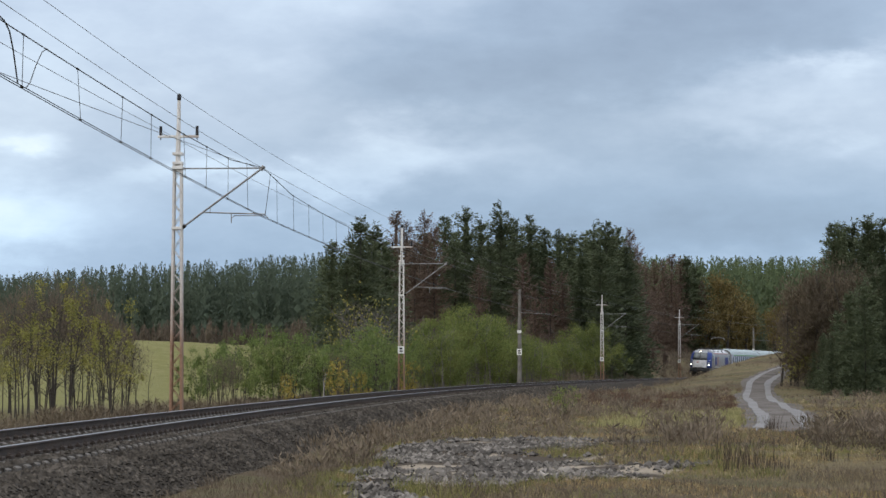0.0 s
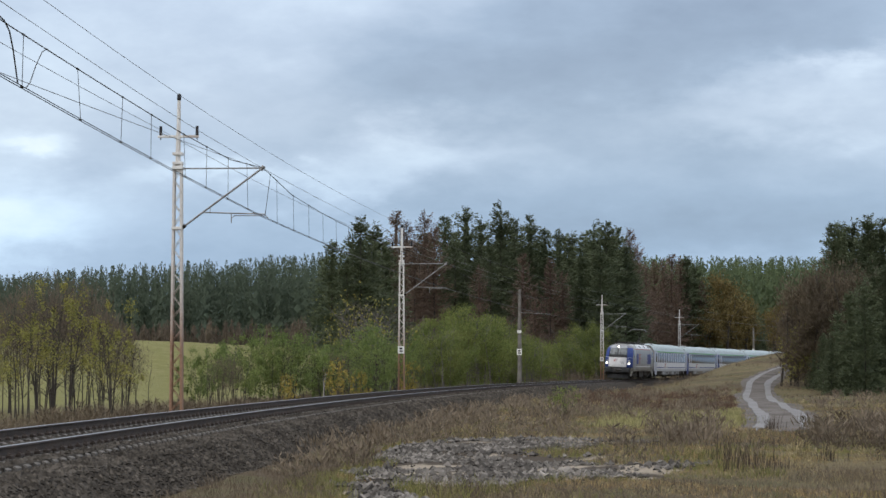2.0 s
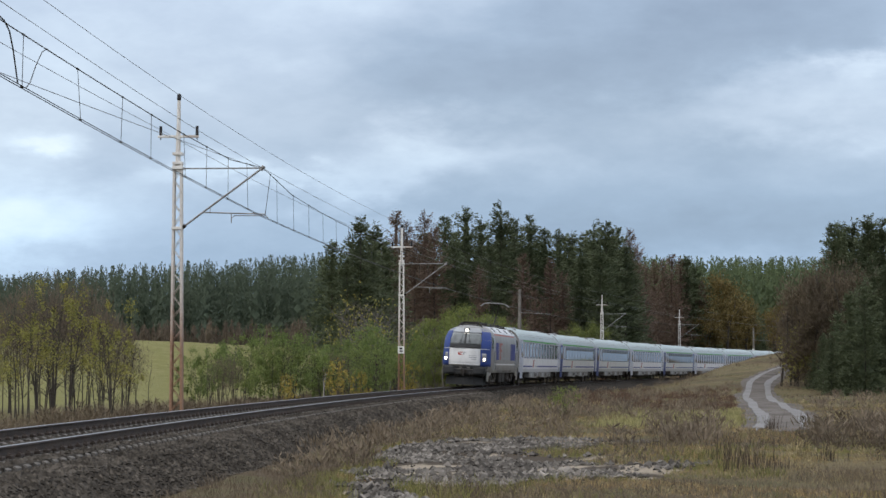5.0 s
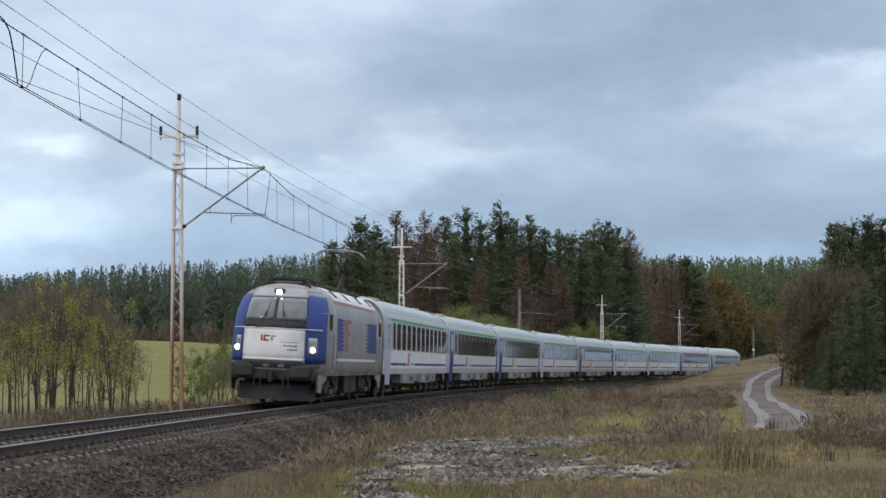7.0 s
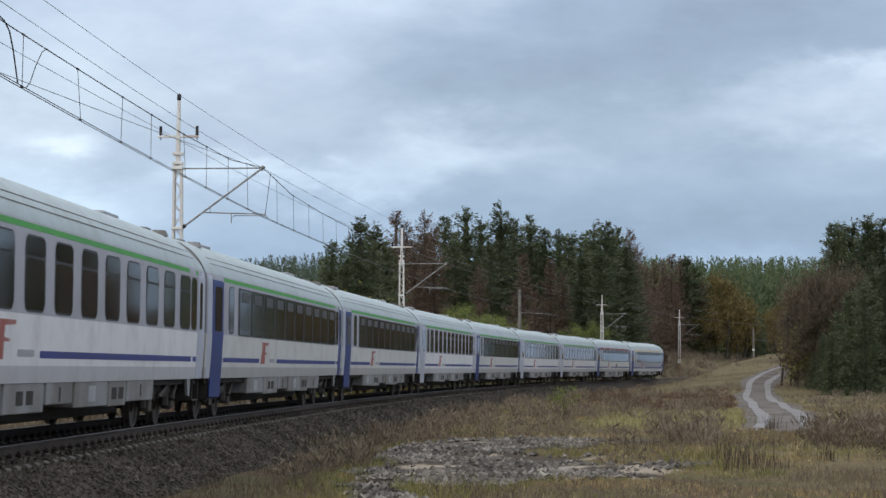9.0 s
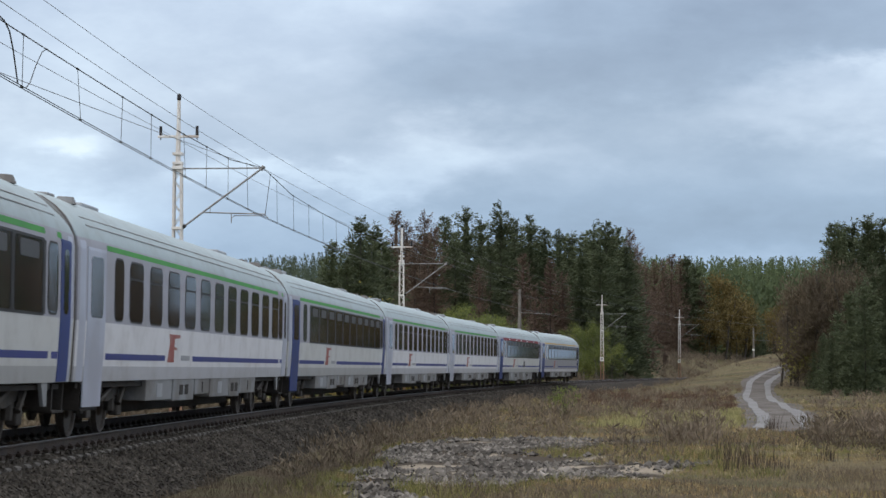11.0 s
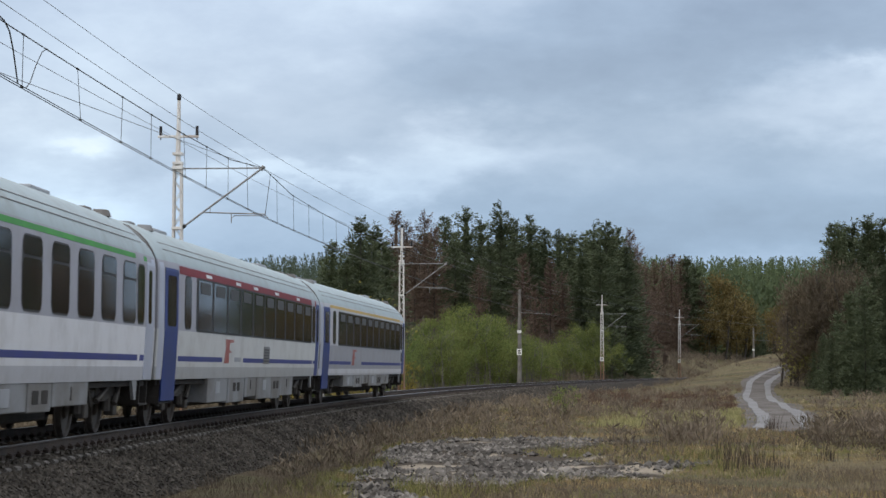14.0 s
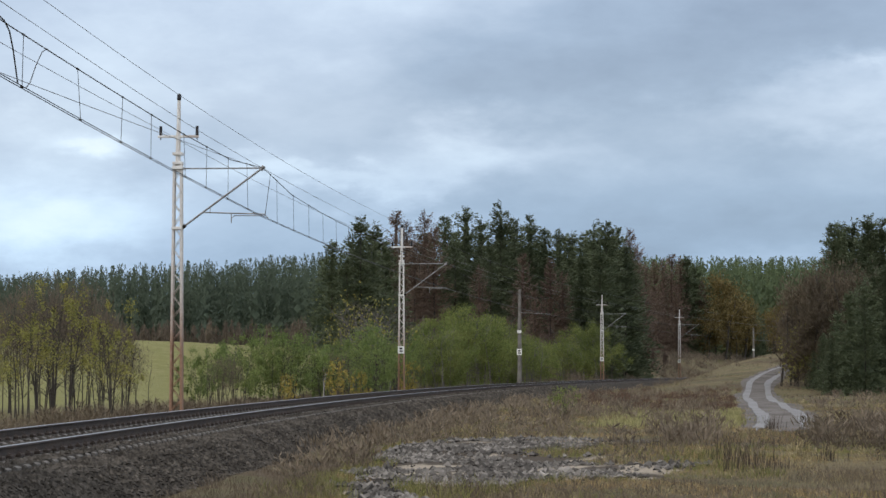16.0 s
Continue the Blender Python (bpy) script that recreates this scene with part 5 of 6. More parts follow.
def conifer_mesh(h, r, seed, material, branches=330, per=22, size=0.29, slim=0.55, rise=0.40, bottom=0.03, fan=0.30, core=0.85, power=0.66):
    """Boughs all round the trunk, each a fan of small sprays; the upper ones climb, the lower ones hang."""
    rng = np.random.default_rng(seed)
    u = np.sort(rng.random(branches))
    z0 = h * (bottom + (0.985 - bottom) * (1 - (1 - u) ** 0.8))
    z0 = z0 + 0.006 * h * np.sin(z0 * 5.2)                       # loose whorls
    f = 1 - z0 / h
    a = rng.uniform(0, 2 * math.pi, branches)
    lop = 1 + 0.18 * np.sin(a * 2 + seed) + 0.14 * np.sin(a * 3 + z0 * 0.9)
    L = r * (0.05 + 0.95 * f ** power) * rng.uniform(0.62, 1.12, branches) * lop
    climb = rise * (1.9 - 1.6 * f ** 0.7) + rng.normal(0, 0.12, branches)
    hang = 0.10 + 0.42 * f
    i = np.repeat(np.arange(branches), per)
    n = len(i)
    t = rng.random(n) ** 0.8 * 0.97 + 0.04
    out = np.stack([np.cos(a), np.sin(a), 0 * a], -1)[i]
    across = np.stack([-np.sin(a), np.cos(a), 0 * a], -1)[i]
    side = rng.normal(0, 1, n) * fan * L[i] * (0.25 + 0.75 * np.sin(np.pi * np.clip(t, 0, 1)) + 0.1)
    c = out * (t * L[i])[:, None] + across * side[:, None]
    c[:, 2] = z0[i] + L[i] * (climb[i] * t - hang[i] * t * t + 0.16 * np.maximum(0, t - 0.7)) + rng.normal(0, 0.14, n) - 0.10 * np.abs(side)
    d = unit(out + across * (side / (0.3 * L[i] + 0.1))[:, None] * 0.7 + rng.normal(0, 0.32, (n, 3)) + np.array([0, 0, 0.30]))
    w = unit(np.cross(d, rng.normal(0, 0.6, (n, 3)) + np.array([0, 0, 1.0])))
    s = size * rng.uniform(0.6, 1.3, (n, 1)) * (0.7 + 0.45 * f[i])[:, None]
    cs, a1, a2 = [c], [d * s], [w * s * slim]
    q = 30
    t = np.linspace(0.05, 0.88, q)
    b = rng.uniform(0, 2 * math.pi, q)
    cs.append(np.stack([0 * t, 0 * t, h * t], -1)), a1.append(np.stack([0 * t, 0 * t, h * 0.045 + 0 * t], -1))
    a2.append(np.stack([np.cos(b), np.sin(b), 0 * t], -1) * (r * core * (1 - t) ** 0.8)[:, None])
    tip = np.linspace(0.94, 1.01, 10) * h
    cs.append(np.stack([rng.normal(0, 0.05, 10), rng.normal(0, 0.05, 10), tip], -1))
    a1.append(np.tile([0, 0, 0.24], (10, 1)) + rng.normal(0, 0.07, (10, 3))), a2.append(unit(rng.normal(0, 1, (10, 3))) * 0.08)
    v, f = sprays(np.concatenate(cs), np.concatenate(a1), np.concatenate(a2))
    return np_mesh("crown", v, f, material)


def crown_mesh(h, w, seed, leaves, size, material, base=0.25, clumps=34, sparse=0.16, flat=1.0, slim=0.8, up=0.3, name="crown"):
    """A crown of uneven clumps of leaves, or of thin twigs where slim is small."""
    rng = np.random.default_rng(seed)
    cc = []
    while len(cc) < clumps:
        p = rng.uniform(-1, 1, 3)
        if 0.25 < np.linalg.norm(p) < 1:
            wide = 0.75 + 0.35 * (1 - abs(p[2]))
            cc.append((p[0] * w / 2 * wide, p[1] * w / 2 * wide * flat, h * (base + (1 - base) * (p[2] * 0.5 + 0.5) * rng.uniform(0.82, 1.0))))
    cc = np.array(cc)
    pick = rng.integers(0, clumps, leaves)
    rad = rng.uniform(0.5, 1.3, clumps)[pick][:, None] * sparse * np.array([w, w, h * 0.75])
    c = cc[pick] + rng.normal(0, 0.55, (leaves, 3)) * rad
    c[:, 2] = np.clip(c[:, 2], 0.03 * h, h * 1.03)
    away = unit(c - np.array([0, 0, h * 0.3])) * up
    d = unit(rng.normal(0, 1, (leaves, 3)) * (0.45 if slim < 0.3 else 1.0) + away + np.array([0, 0, up]))
    q = unit(np.cross(d, rng.normal(0, 1, (leaves, 3))))
    s = size * rng.uniform(0.6, 1.3, (leaves, 1))
    v, f = sprays(c, d * s, q * s * slim)
    return np_mesh(name, v, f, material)


def stems_mesh(h, w, seed, stems, r, material, twigs=5, lean=0.32):
    """Several bent stems from the ground with side limbs."""
    rng = np.random.default_rng(seed)
    g = Geo()
    for i in range(stems):
        a = rng.uniform(0, 2 * math.pi)
        bx, by = rng.normal(0, 0.20 * w, 2) if stems > 3 else (0, 0)
        tx, ty = bx + math.cos(a) * w * lean * rng.uniform(0.1, 1.2), by + math.sin(a) * w * lean * rng.uniform(0.1, 0.9)
        hh = h * rng.uniform(0.7, 0.98)
        pts = [Vector((bx + (tx - bx) * u ** 1.5 + rng.normal(0, 0.02 * w) * (u > 0), by + (ty - by) * u ** 1.5, -0.4 + (hh + 0.4) * u)) for u in (0, 0.25, 0.5, 0.75, 1)]
        g.tube(pts, [r, r * 0.85, r * 0.65, r * 0.42, r * 0.12], 5, cap=False)
        for k in range(twigs):
            u = rng.uniform(0.25, 0.95)
            j = min(3, int(u * 4))
            p = pts[j].lerp(pts[j + 1], u * 4 - j)
            b = rng.uniform(0, 2 * math.pi)
            L = w * rng.uniform(0.10, 0.28)
            q = p + Vector((math.cos(b) * L, math.sin(b) * L, L * rng.uniform(0.5, 1.3)))
            g.tube([p, p.lerp(q, 0.5) + Vector((0, 0, -0.08 * L)), q], [r * 0.35, r * 0.22, r * 0.06], 4, cap=False)
    return g.mesh("trunk", material)


def plant(name, label, category, group, parts, place, turn, scale=1.0):
    ob = tagged(new(name), label, category, group)
    for nm, me in parts:
        part(nm, me, None, ob)
    ob.matrix_world = Matrix.Translation(place) @ Matrix.Rotation(turn, 4, "Z")
    ob.scale = (scale, scale, scale)
    return ob


def tall(k, d, rise):
    """Height of a plant whose top is seen at rise metres above eye level for each metre out."""
    return EYE + rise * d - gz(k * d, d) + 0.1


# spruces beyond the track: (k, d, rise)
SPRUCE = [(conifer_mesh(18, 4.5 + 0.35 * (i % 3), i, M_SPRUCE, power=0.60 + 0.07 * (i % 3), rise=0.40 + 0.08 * (i % 2)), trunk_mesh(18, 0.22, M_TWIG, RNG)) for i in range(6)]
SPRUCE_BACK = [(conifer_mesh(18, 4.8, 60 + i, M_SPRUCE, 150, 12, 0.5, 0.55), trunk_mesh(18, 0.22, M_TWIG, RNG)) for i in range(3)]
rows = [(-0.0505, 205, 0.058), (-0.0378, 200, 0.0690), (-0.0315, 206, 0.0665), (-0.0415, 212, 0.061), (-0.026, 222, 0.058), (-0.044, 198, 0.050),
        (0.0008, 285, 0.0695), (0.0105, 280, 0.0735), (0.0175, 288, 0.069), (0.0263, 278, 0.0755), (0.0322, 290, 0.0690), (0.0397, 282, 0.0698),
        (0.0465, 285, 0.0640), (0.0530, 288, 0.0635), (0.0590, 280, 0.0625), (0.0690, 284, 0.0668), (0.0745, 278, 0.0672), (0.0795, 286, 0.0640), (0.0835, 282, 0.0560),
        (0.0055, 272, 0.060), (0.0215, 268, 0.058), (0.0630, 270, 0.058), (0.0720, 268, 0.056), (-0.010, 280, 0.061), (0.085, 292, 0.050),
        (0.1115, 385, 0.0515), (0.1150, 388, 0.0490), (0.1425, 408, 0.031), (0.1395, 405, 0.026), (0.146, 412, 0.022),
        (0.1790, 192, 0.0665), (0.1835, 198, 0.0645), (0.1872, 194, 0.0680), (0.1920, 190, 0.0630), (0.1965, 194, 0.0665), (0.2010, 190, 0.0680), (0.2060, 196, 0.064), (0.212, 190, 0.066),
        (0.1905, 176, 0.044), (0.1965, 172, 0.049), (0.2025, 170, 0.047), (0.1850, 180, 0.030), (0.209, 170, 0.050), (0.1800, 168, 0.026), (0.1860, 165, 0.036), (0.1925, 163, 0.040), (0.1735, 172, 0.016), (0.1690, 174, 0.008), (0.1770, 166, 0.014), (0.1945, 190, 0.070), (0.1810, 196, 0.0665)]
FRONT_ROWS = len(rows)
rng = np.random.default_rng(3)
for i in range(44):
    rows.append((rng.uniform(-0.045, 0.085), rng.uniform(300, 345), rng.uniform(0.050, 0.063)))
for i in range(10):
    rows.append((rng.uniform(0.165, 0.23), rng.uniform(205, 260), rng.uniform(0.045, 0.060)))
for i, (k, d, rise) in enumerate(rows):
    h = tall(k, d, rise)
    cr_, tr_ = SPRUCE[i % 6] if i < FRONT_ROWS else SPRUCE_BACK[i % 3]
    plant("spruce", "tall dark green spruce in a dense stand", "spruce tree", "spruces", [("crown", cr_), ("trunk", tr_)], spot(k, d), i * 1.7, h / 18)

# bare brown larches
LARCH = [(conifer_mesh(18, 3.9, 40 + i, M_LARCH, 300, 22, 0.36, 0.22, 0.75, 0.06, 0.24, 0.45, 0.66), trunk_mesh(18, 0.2, M_TWIG, RNG)) for i in range(3)]
rows = [(-0.0215, 268, 0.0715), (-0.0165, 276, 0.067), (-0.0085, 270, 0.0720), (-0.0040, 264, 0.064), (-0.013, 262, 0.058), (0.0165, 262, 0.047), (0.0365, 262, 0.052), (0.0490, 264, 0.050), (0.0545, 266, 0.044), (0.0420, 258, 0.036),
        (0.0855, 290, 0.0635), (0.0890, 296, 0.0560), (0.0925, 300, 0.0460), (0.0965, 325, 0.0490), (0.1005, 330, 0.0500), (0.1045, 326, 0.0520), (0.1085, 330, 0.0505), (0.0985, 318, 0.036), (0.1065, 316, 0.038), (0.118, 332, 0.040), (0.094, 312, 0.036)]
rows = [(k, d + (55 if k > 0.084 else 0), rise) for k, d, rise in rows]
for i, (k, d, rise) in enumerate(rows):
    cr_, tr_ = LARCH[i % 3]
    plant("larch", "bare reddish-brown larch among the spruces", "larch tree", "larches", [("crown", cr_), ("trunk", tr_)], spot(k, d), i * 2.1, tall(k, d, rise) / 18)

# broad-leaved trees and bushes: one mesh set per kind and shape
def bush_set(n, h, w, leaves, size, material, stems, bark, base=0.1, clumps=30, sparse=0.17, r=0.05, twigs=5, slim=0.8, up=0.3):
    return [(crown_mesh(h, w, 100 + int(h * 7) + i * 13 + leaves % 97, leaves, size, material, base, clumps, sparse, 1.0, slim, up), stems_mesh(h * 0.92, w, 200 + i + leaves % 89, stems, r, bark, twigs)) for i in range(n)]


def behind(k, gap):
    """How far out a line of sight has come gap metres past the track."""
    d = 60.0
    while beside(k * d, d) > -gap and d < 330:
        d += 1.0
    return d


def bushes(name, label, category, group, kinds, rows, h0):
    for i, (k, d, rise) in enumerate(rows):
        cr_, st_ = kinds[i % len(kinds)]
        plant(name, label, category, group, [("crown", cr_), ("trunk", st_)], spot(k, d), i * 1.3 + d, max(0.15, tall(k, d, rise) / h0))


WILLOW = bush_set(3, 6.0, 5.6, 11000, 0.10, M_WILLOW, 14, M_GREYTWIG, 0.06, 70, 0.10, 0.03, 6, 0.4, 0.7)
bushes("willow_bush", "large yellow-green willow bush behind the track", "bush", "willow bushes", WILLOW,
       [(k, behind(k, gap), rise) for k, gap, rise in ((-0.0095, 8.5, 0.018), (-0.0035, 7.5, 0.026), (0.0060, 9, 0.029), (0.0125, 7.5, 0.0295), (0.0200, 8, 0.028), (0.0275, 7, 0.0245), (0.0335, 7.5, 0.0195), (0.040, 7, 0.016), (0.046, 8, 0.013),
        (0.0540, 7, 0.0155), (0.0600, 8, 0.0210), (0.0665, 7, 0.0225), (0.0715, 8, 0.020), (0.0765, 7, 0.013), (0.002, 7, 0.018), (0.016, 6.8, 0.018), (0.0235, 7, 0.017))], 6.0)
DULL = bush_set(3, 4.5, 3.3, 4600, 0.072, M_DULL, 12, M_TWIG, 0.16, 40, 0.10, 0.022, 9, 0.5, 0.6)
bushes("shrub", "dull green leafy shrub behind the track", "bush", "green shrubs", DULL,
       [(-0.094, 112, 0.017), (-0.085, 116, 0.0185), (-0.0765, 114, 0.0215), (-0.069, 116, 0.0195), (-0.0600, 118, 0.0150), (-0.0520, 120, 0.0125), (-0.0440, 122, 0.0150), (-0.0360, 124, 0.0175), (-0.0280, 128, 0.0170), (-0.0225, 134, 0.0140), (-0.016, 150, 0.016), (-0.0335, 140, 0.024), (-0.1035, 118, 0.012), (-0.112, 110, 0.009)], 4.5)
GOLD = bush_set(2, 2.4, 1.2, 700, 0.05, M_GOLD, 5, M_TWIG, sparse=0.14, r=0.02)
bushes("golden_shrub", "small golden-yellow autumn shrub by the track", "bush", "golden shrubs", GOLD,
       [(-0.0712, 101, -0.0010), (-0.0385, 107, 0.0010), (-0.0475, 106, 0.0055), (-0.0150, 127, 0.006)], 2.4)
BARE = bush_set(2, 7.0, 5.0, 420, 0.10, M_OLIVE, 16, M_GREYTWIG, r=0.04, twigs=12)
bushes("bare_willow", "grey leafless willow with a few yellowish leaves", "tree", "bare willows", BARE, [(-0.0430, 150, 0.035), (-0.0335, 148, 0.038), (-0.0385, 154, 0.031)], 7.0)
ALDER = bush_set(2, 6.2, 2.8, 1300, 0.062, M_OLIVE, 3, M_TWIG, 0.26, 14, 0.09, 0.040, 26) + bush_set(2, 6.2, 2.4, 500, 0.062, M_OLIVE, 4, M_TWIG, 0.22, 10, 0.11, 0.036, 30)
bushes("young_alder", "slender dark-stemmed young tree with thin yellow-green leaves", "tree", "young trees by the field", ALDER,
       [(-0.2040, 84, 0.014), (-0.1965, 90, 0.026), (-0.1890, 82, 0.036), (-0.1835, 92, 0.041), (-0.1775, 83, 0.044), (-0.1705, 88, 0.040), (-0.1640, 94, 0.026), (-0.1575, 84, 0.022), (-0.1510, 82, 0.034), (-0.1440, 90, 0.022), (-0.212, 86, 0.028), (-0.181, 99, 0.030)], 6.2)
BRUSH = bush_set(3, 6.5, 3.4, 2600, 0.20, M_BRUSH, 4, M_TWIG, 0.30, 40, 0.15, 0.035, 16, 0.08, 0.9)
bushes("bare_sapling_clump", "leafless brown saplings with fine bare twigs", "tree", "bare saplings by the field", BRUSH,
       [(-0.2060, 98, 0.032), (-0.1960, 101, 0.036), (-0.1880, 97, 0.041), (-0.1800, 102, 0.042), (-0.1720, 98, 0.0425), (-0.1650, 103, 0.039), (-0.1580, 100, 0.034), (-0.1500, 98, 0.027), (-0.1425, 96, 0.015), (-0.0560, 128, 0.009), (-0.0480, 118, 0.008), (-0.1000, 108, 0.008)], 6.5)
RUSTY = bush_set(2, 11.0, 7.0, 6500, 0.17, M_RUSTY, 4, M_TWIG, 0.12, 36, 0.15, 0.14)
bushes("autumn_tree", "orange-brown autumn tree in front of the forest", "tree", "autumn trees", RUSTY,
       [(0.1245, 390, 0.044), (0.1300, 396, 0.041), (0.1345, 400, 0.032), (0.1205, 385, 0.030), (0.1530, 425, 0.030), (0.1580, 430, 0.028), (0.148, 420, 0.026), (0.137, 404, 0.020), (0.163, 425, 0.026)], 11.0)
BROWN = bush_set(3, 10.0, 6.5, 9000, 0.20, M_BROWN, 6, M_TWIG, 0.06, 46, 0.15, 0.10, 9, 0.25, 0.5)
bushes("brown_tree", "half-bare brown autumn tree beside the dirt road", "tree", "brown trees", BROWN,
       [(0.1650, 180, 0.044), (0.1710, 178, 0.051), (0.1775, 176, 0.052), (0.1850, 176, 0.053), (0.1910, 182, 0.050), (0.1970, 185, 0.052), (0.1645, 190, 0.030), (0.2030, 182, 0.050), (0.161, 215, 0.030)], 10.0)
EDGE = bush_set(2, 5.0, 3.2, 1300, 0.08, M_OLIVE, 5, M_TWIG, 0.02, 30, 0.17, 0.05)
bushes("roadside_shrub", "yellowish green shrub at the wood's edge", "bush", "roadside shrubs", EDGE, [(0.1640, 178, 0.026), (0.1690, 177, 0.012)], 5.0)
SMALLB = bush_set(1, 1.3, 1.1, 900, 0.035, M_WILLOW, 5, M_TWIG, sparse=0.15, r=0.012)
bushes("small_bush", "small bright yellow-green bush at the embankment foot", "bush", "", SMALLB, [(0.0552, 84, -0.0062)], 1.3)
plant("birch_sapling", "thin white birch stem by the track", "sapling", "", [("trunk", stems_mesh(2.4, 0.5, 5, 2, 0.03, M_BIRCH, 3))], spot(-0.0542, 111), 0.3)


# far woods: many trees too far off to count
def far_wood(name, label, spots, material, size, per, seed, wide=0.15, low=0.12, slim=0.6):
    """Lumpy crowns of short upswept sprays."""
    rng = np.random.default_rng(seed)
    cs, a1, a2 = [], [], []
    for x, y, h in spots:
        z0 = gz(x, y)
        n = per
        t = rng.uniform(0.0, 1.0, n) ** 0.8
        a = rng.uniform(0, 2 * math.pi, n)
        lump = 1 + 0.28 * np.sin(a * 2 + t * 9 + x) + 0.22 * np.sin(a * 3 - t * 14 + y)
        r = h * wide * ((1 - t) ** 0.75 + 0.03) * rng.uniform(0.45, 1.0, n) * lump
        c = np.stack([x + r * np.cos(a), y + r * np.sin(a), z0 + h * (low + (1 - low) * t)], -1)
        face = unit(np.stack([np.cos(a), np.sin(a), 0.25 + 0 * a], -1) + rng.normal(0, 0.30, (n, 3)))
        d = unit(np.cross(face, rng.normal(0, 0.5, (n, 3)) + np.stack([-np.sin(a), np.cos(a), 0 * a], -1)))
        if slim < 0.3:
            d = unit(d * 0.4 + np.array([0, 0, 1.0]))
        w = unit(np.cross(d, face))
        s = size * rng.uniform(0.6, 1.2, (n, 1)) * (0.45 + 0.6 * (1 - t[:, None]))
        cs.append(c), a1.append(d * s), a2.append(w * s * slim)
        q = 14
        t = np.linspace(0.0, 0.85, q)
        a = rng.uniform(0, 2 * math.pi, q)
        cs.append(np.stack([x + 0 * t, y + 0 * t, z0 + h * t], -1))
        reach = (h * wide * 0.6 * (1 - t) ** 0.75)[:, None]
        a1.append(np.stack([0.25 * np.cos(a), 0.25 * np.sin(a), -1.0 + 0 * t], -1) * reach), a2.append(np.stack([-np.sin(a), np.cos(a), 0.3 * np.cos(3 * a)], -1) * reach * 1.3)
    v, f = sprays(np.concatenate(cs), np.concatenate(a1), np.concatenate(a2))
    tagged(new(name, np_mesh(name, v, f, material)), label, "forest", kind="stuff")


rng = np.random.default_rng(11)
left = []
for i in range(640):
    k, d = rng.uniform(-0.22, -0.02), 430 + 150 * rng.random() ** 1.3
    base = np.interp(k, [-0.27, -0.2, -0.15, -0.11, -0.06], [0.041, 0.042, 0.0465, 0.0485, 0.052])
    left.append((k * d, d, (EYE + base * d * rng.uniform(0.90, 1.035) - gz(k * d, d))))
far_wood("far_pine_forest", "distant dark green pine forest beyond the field", left, M_PINE, 0.52, 270, 21, 0.17, 0.05, 0.7)
right = []
for i in range(420):
    k, d = rng.uniform(0.085, 0.185), 430 + 140 * rng.random()
    right.append((k * d, d, EYE + 0.0505 * d * rng.uniform(0.90, 1.03) - gz(k * d, d)))
far_wood("far_pine_forest", "distant green pine forest beyond the cutting", right, M_PINEGREEN, 0.56, 240, 22, 0.2, 0.0, 0.7)
edge = []
for i in range(260):
    k, d = rng.uniform(-0.27, -0.06), rng.uniform(405, 425)
    edge.append((k * d, d, rng.uniform(3.5, 7.5)))
far_wood("forest_edge_scrub", "brown leafless scrub along the forest edge", edge, M_BRUSH, 0.9, 90, 23, 0.4, 0.0, 0.25)
under = []
for i in range(260):
    k, d = rng.uniform(-0.05, 0.125), rng.uniform(235, 330)
    if beside(k * d, d) < -9:
        under.append((k * d, d, rng.uniform(2.0, 4.5)))
far_wood("forest_underwood", "dark brown underwood before the spruces", under, M_LARCH, 0.6, 90, 25, 0.4, 0.0, 0.28)


# ---- loose stones ----
def stones(name, label, pts, sizes, material, seed):
    rng = np.random.default_rng(seed)
    n = len(pts)
    base = np.array([(1, 0, 0), (0, 1, 0), (-1, 0, 0), (0, -1, 0), (0, 0, 0.75), (0, 0, -0.75)], float)
    v = base[None] * rng.uniform(0.55, 1.25, (n, 6, 1)) + rng.normal(0, 0.16, (n, 6, 3))
    a = rng.uniform(0, 2 * math.pi, n)
    ca, sa = np.cos(a), np.sin(a)
    x, y = v[..., 0] * ca[:, None] - v[..., 1] * sa[:, None], v[..., 0] * sa[:, None] + v[..., 1] * ca[:, None]
    v = np.stack([x, y, v[..., 2]], -1) * sizes[:, None, None] + pts[:, None, :]
    f = np.array([(0, 1, 4), (1, 2, 4), (2, 3, 4), (3, 0, 4), (1, 0, 5), (2, 1, 5), (3, 2, 5), (0, 3, 5)])
    f = (f[None] + 6 * np.arange(n)[:, None, None]).reshape(-1, 3)
    return tagged(new(name, np_mesh(name, v.reshape(-1, 3), f, material)), label, "stones", kind="stuff")


rng = np.random.default_rng(31)
n = 46000
s_ = -3 + 157 * rng.random(n) ** 2.0
lat_ = rng.uniform(0.85, 3.7, n)
h_ = np.interp(lat_, [1.22, 1.30, 1.85, 3.0, 3.7], [-0.215, -0.285, -0.33, -1.0, -0.93])
m0 = (lat_ > 1.31) | ((lat_ < 1.22) & (rng.random(n) < 0.5))
s_, lat_, h_ = s_[m0], lat_[m0], h_[m0]
t_ = np.interp(s_, TS, TH)
l2, h2 = lat_ + h_ * LEAN, h_ - lat_ * LEAN
pts = np.stack([np.interp(s_, TS, TX) + l2 * np.cos(t_), np.interp(s_, TS, TY) - l2 * np.sin(t_), h2 + 0.005], -1)
stones("ballast_stones", "grey crushed ballast stones on the shoulder", pts, rng.uniform(0.026, 0.068, len(pts)) * (1 + s_ / 160), M_STONE, 32)
n = 9000
s_, lat_ = 4 + 110 * rng.random(n) ** 1.6, rng.uniform(-1.7, 0.65, n)
t_ = np.interp(s_, TS, TH)
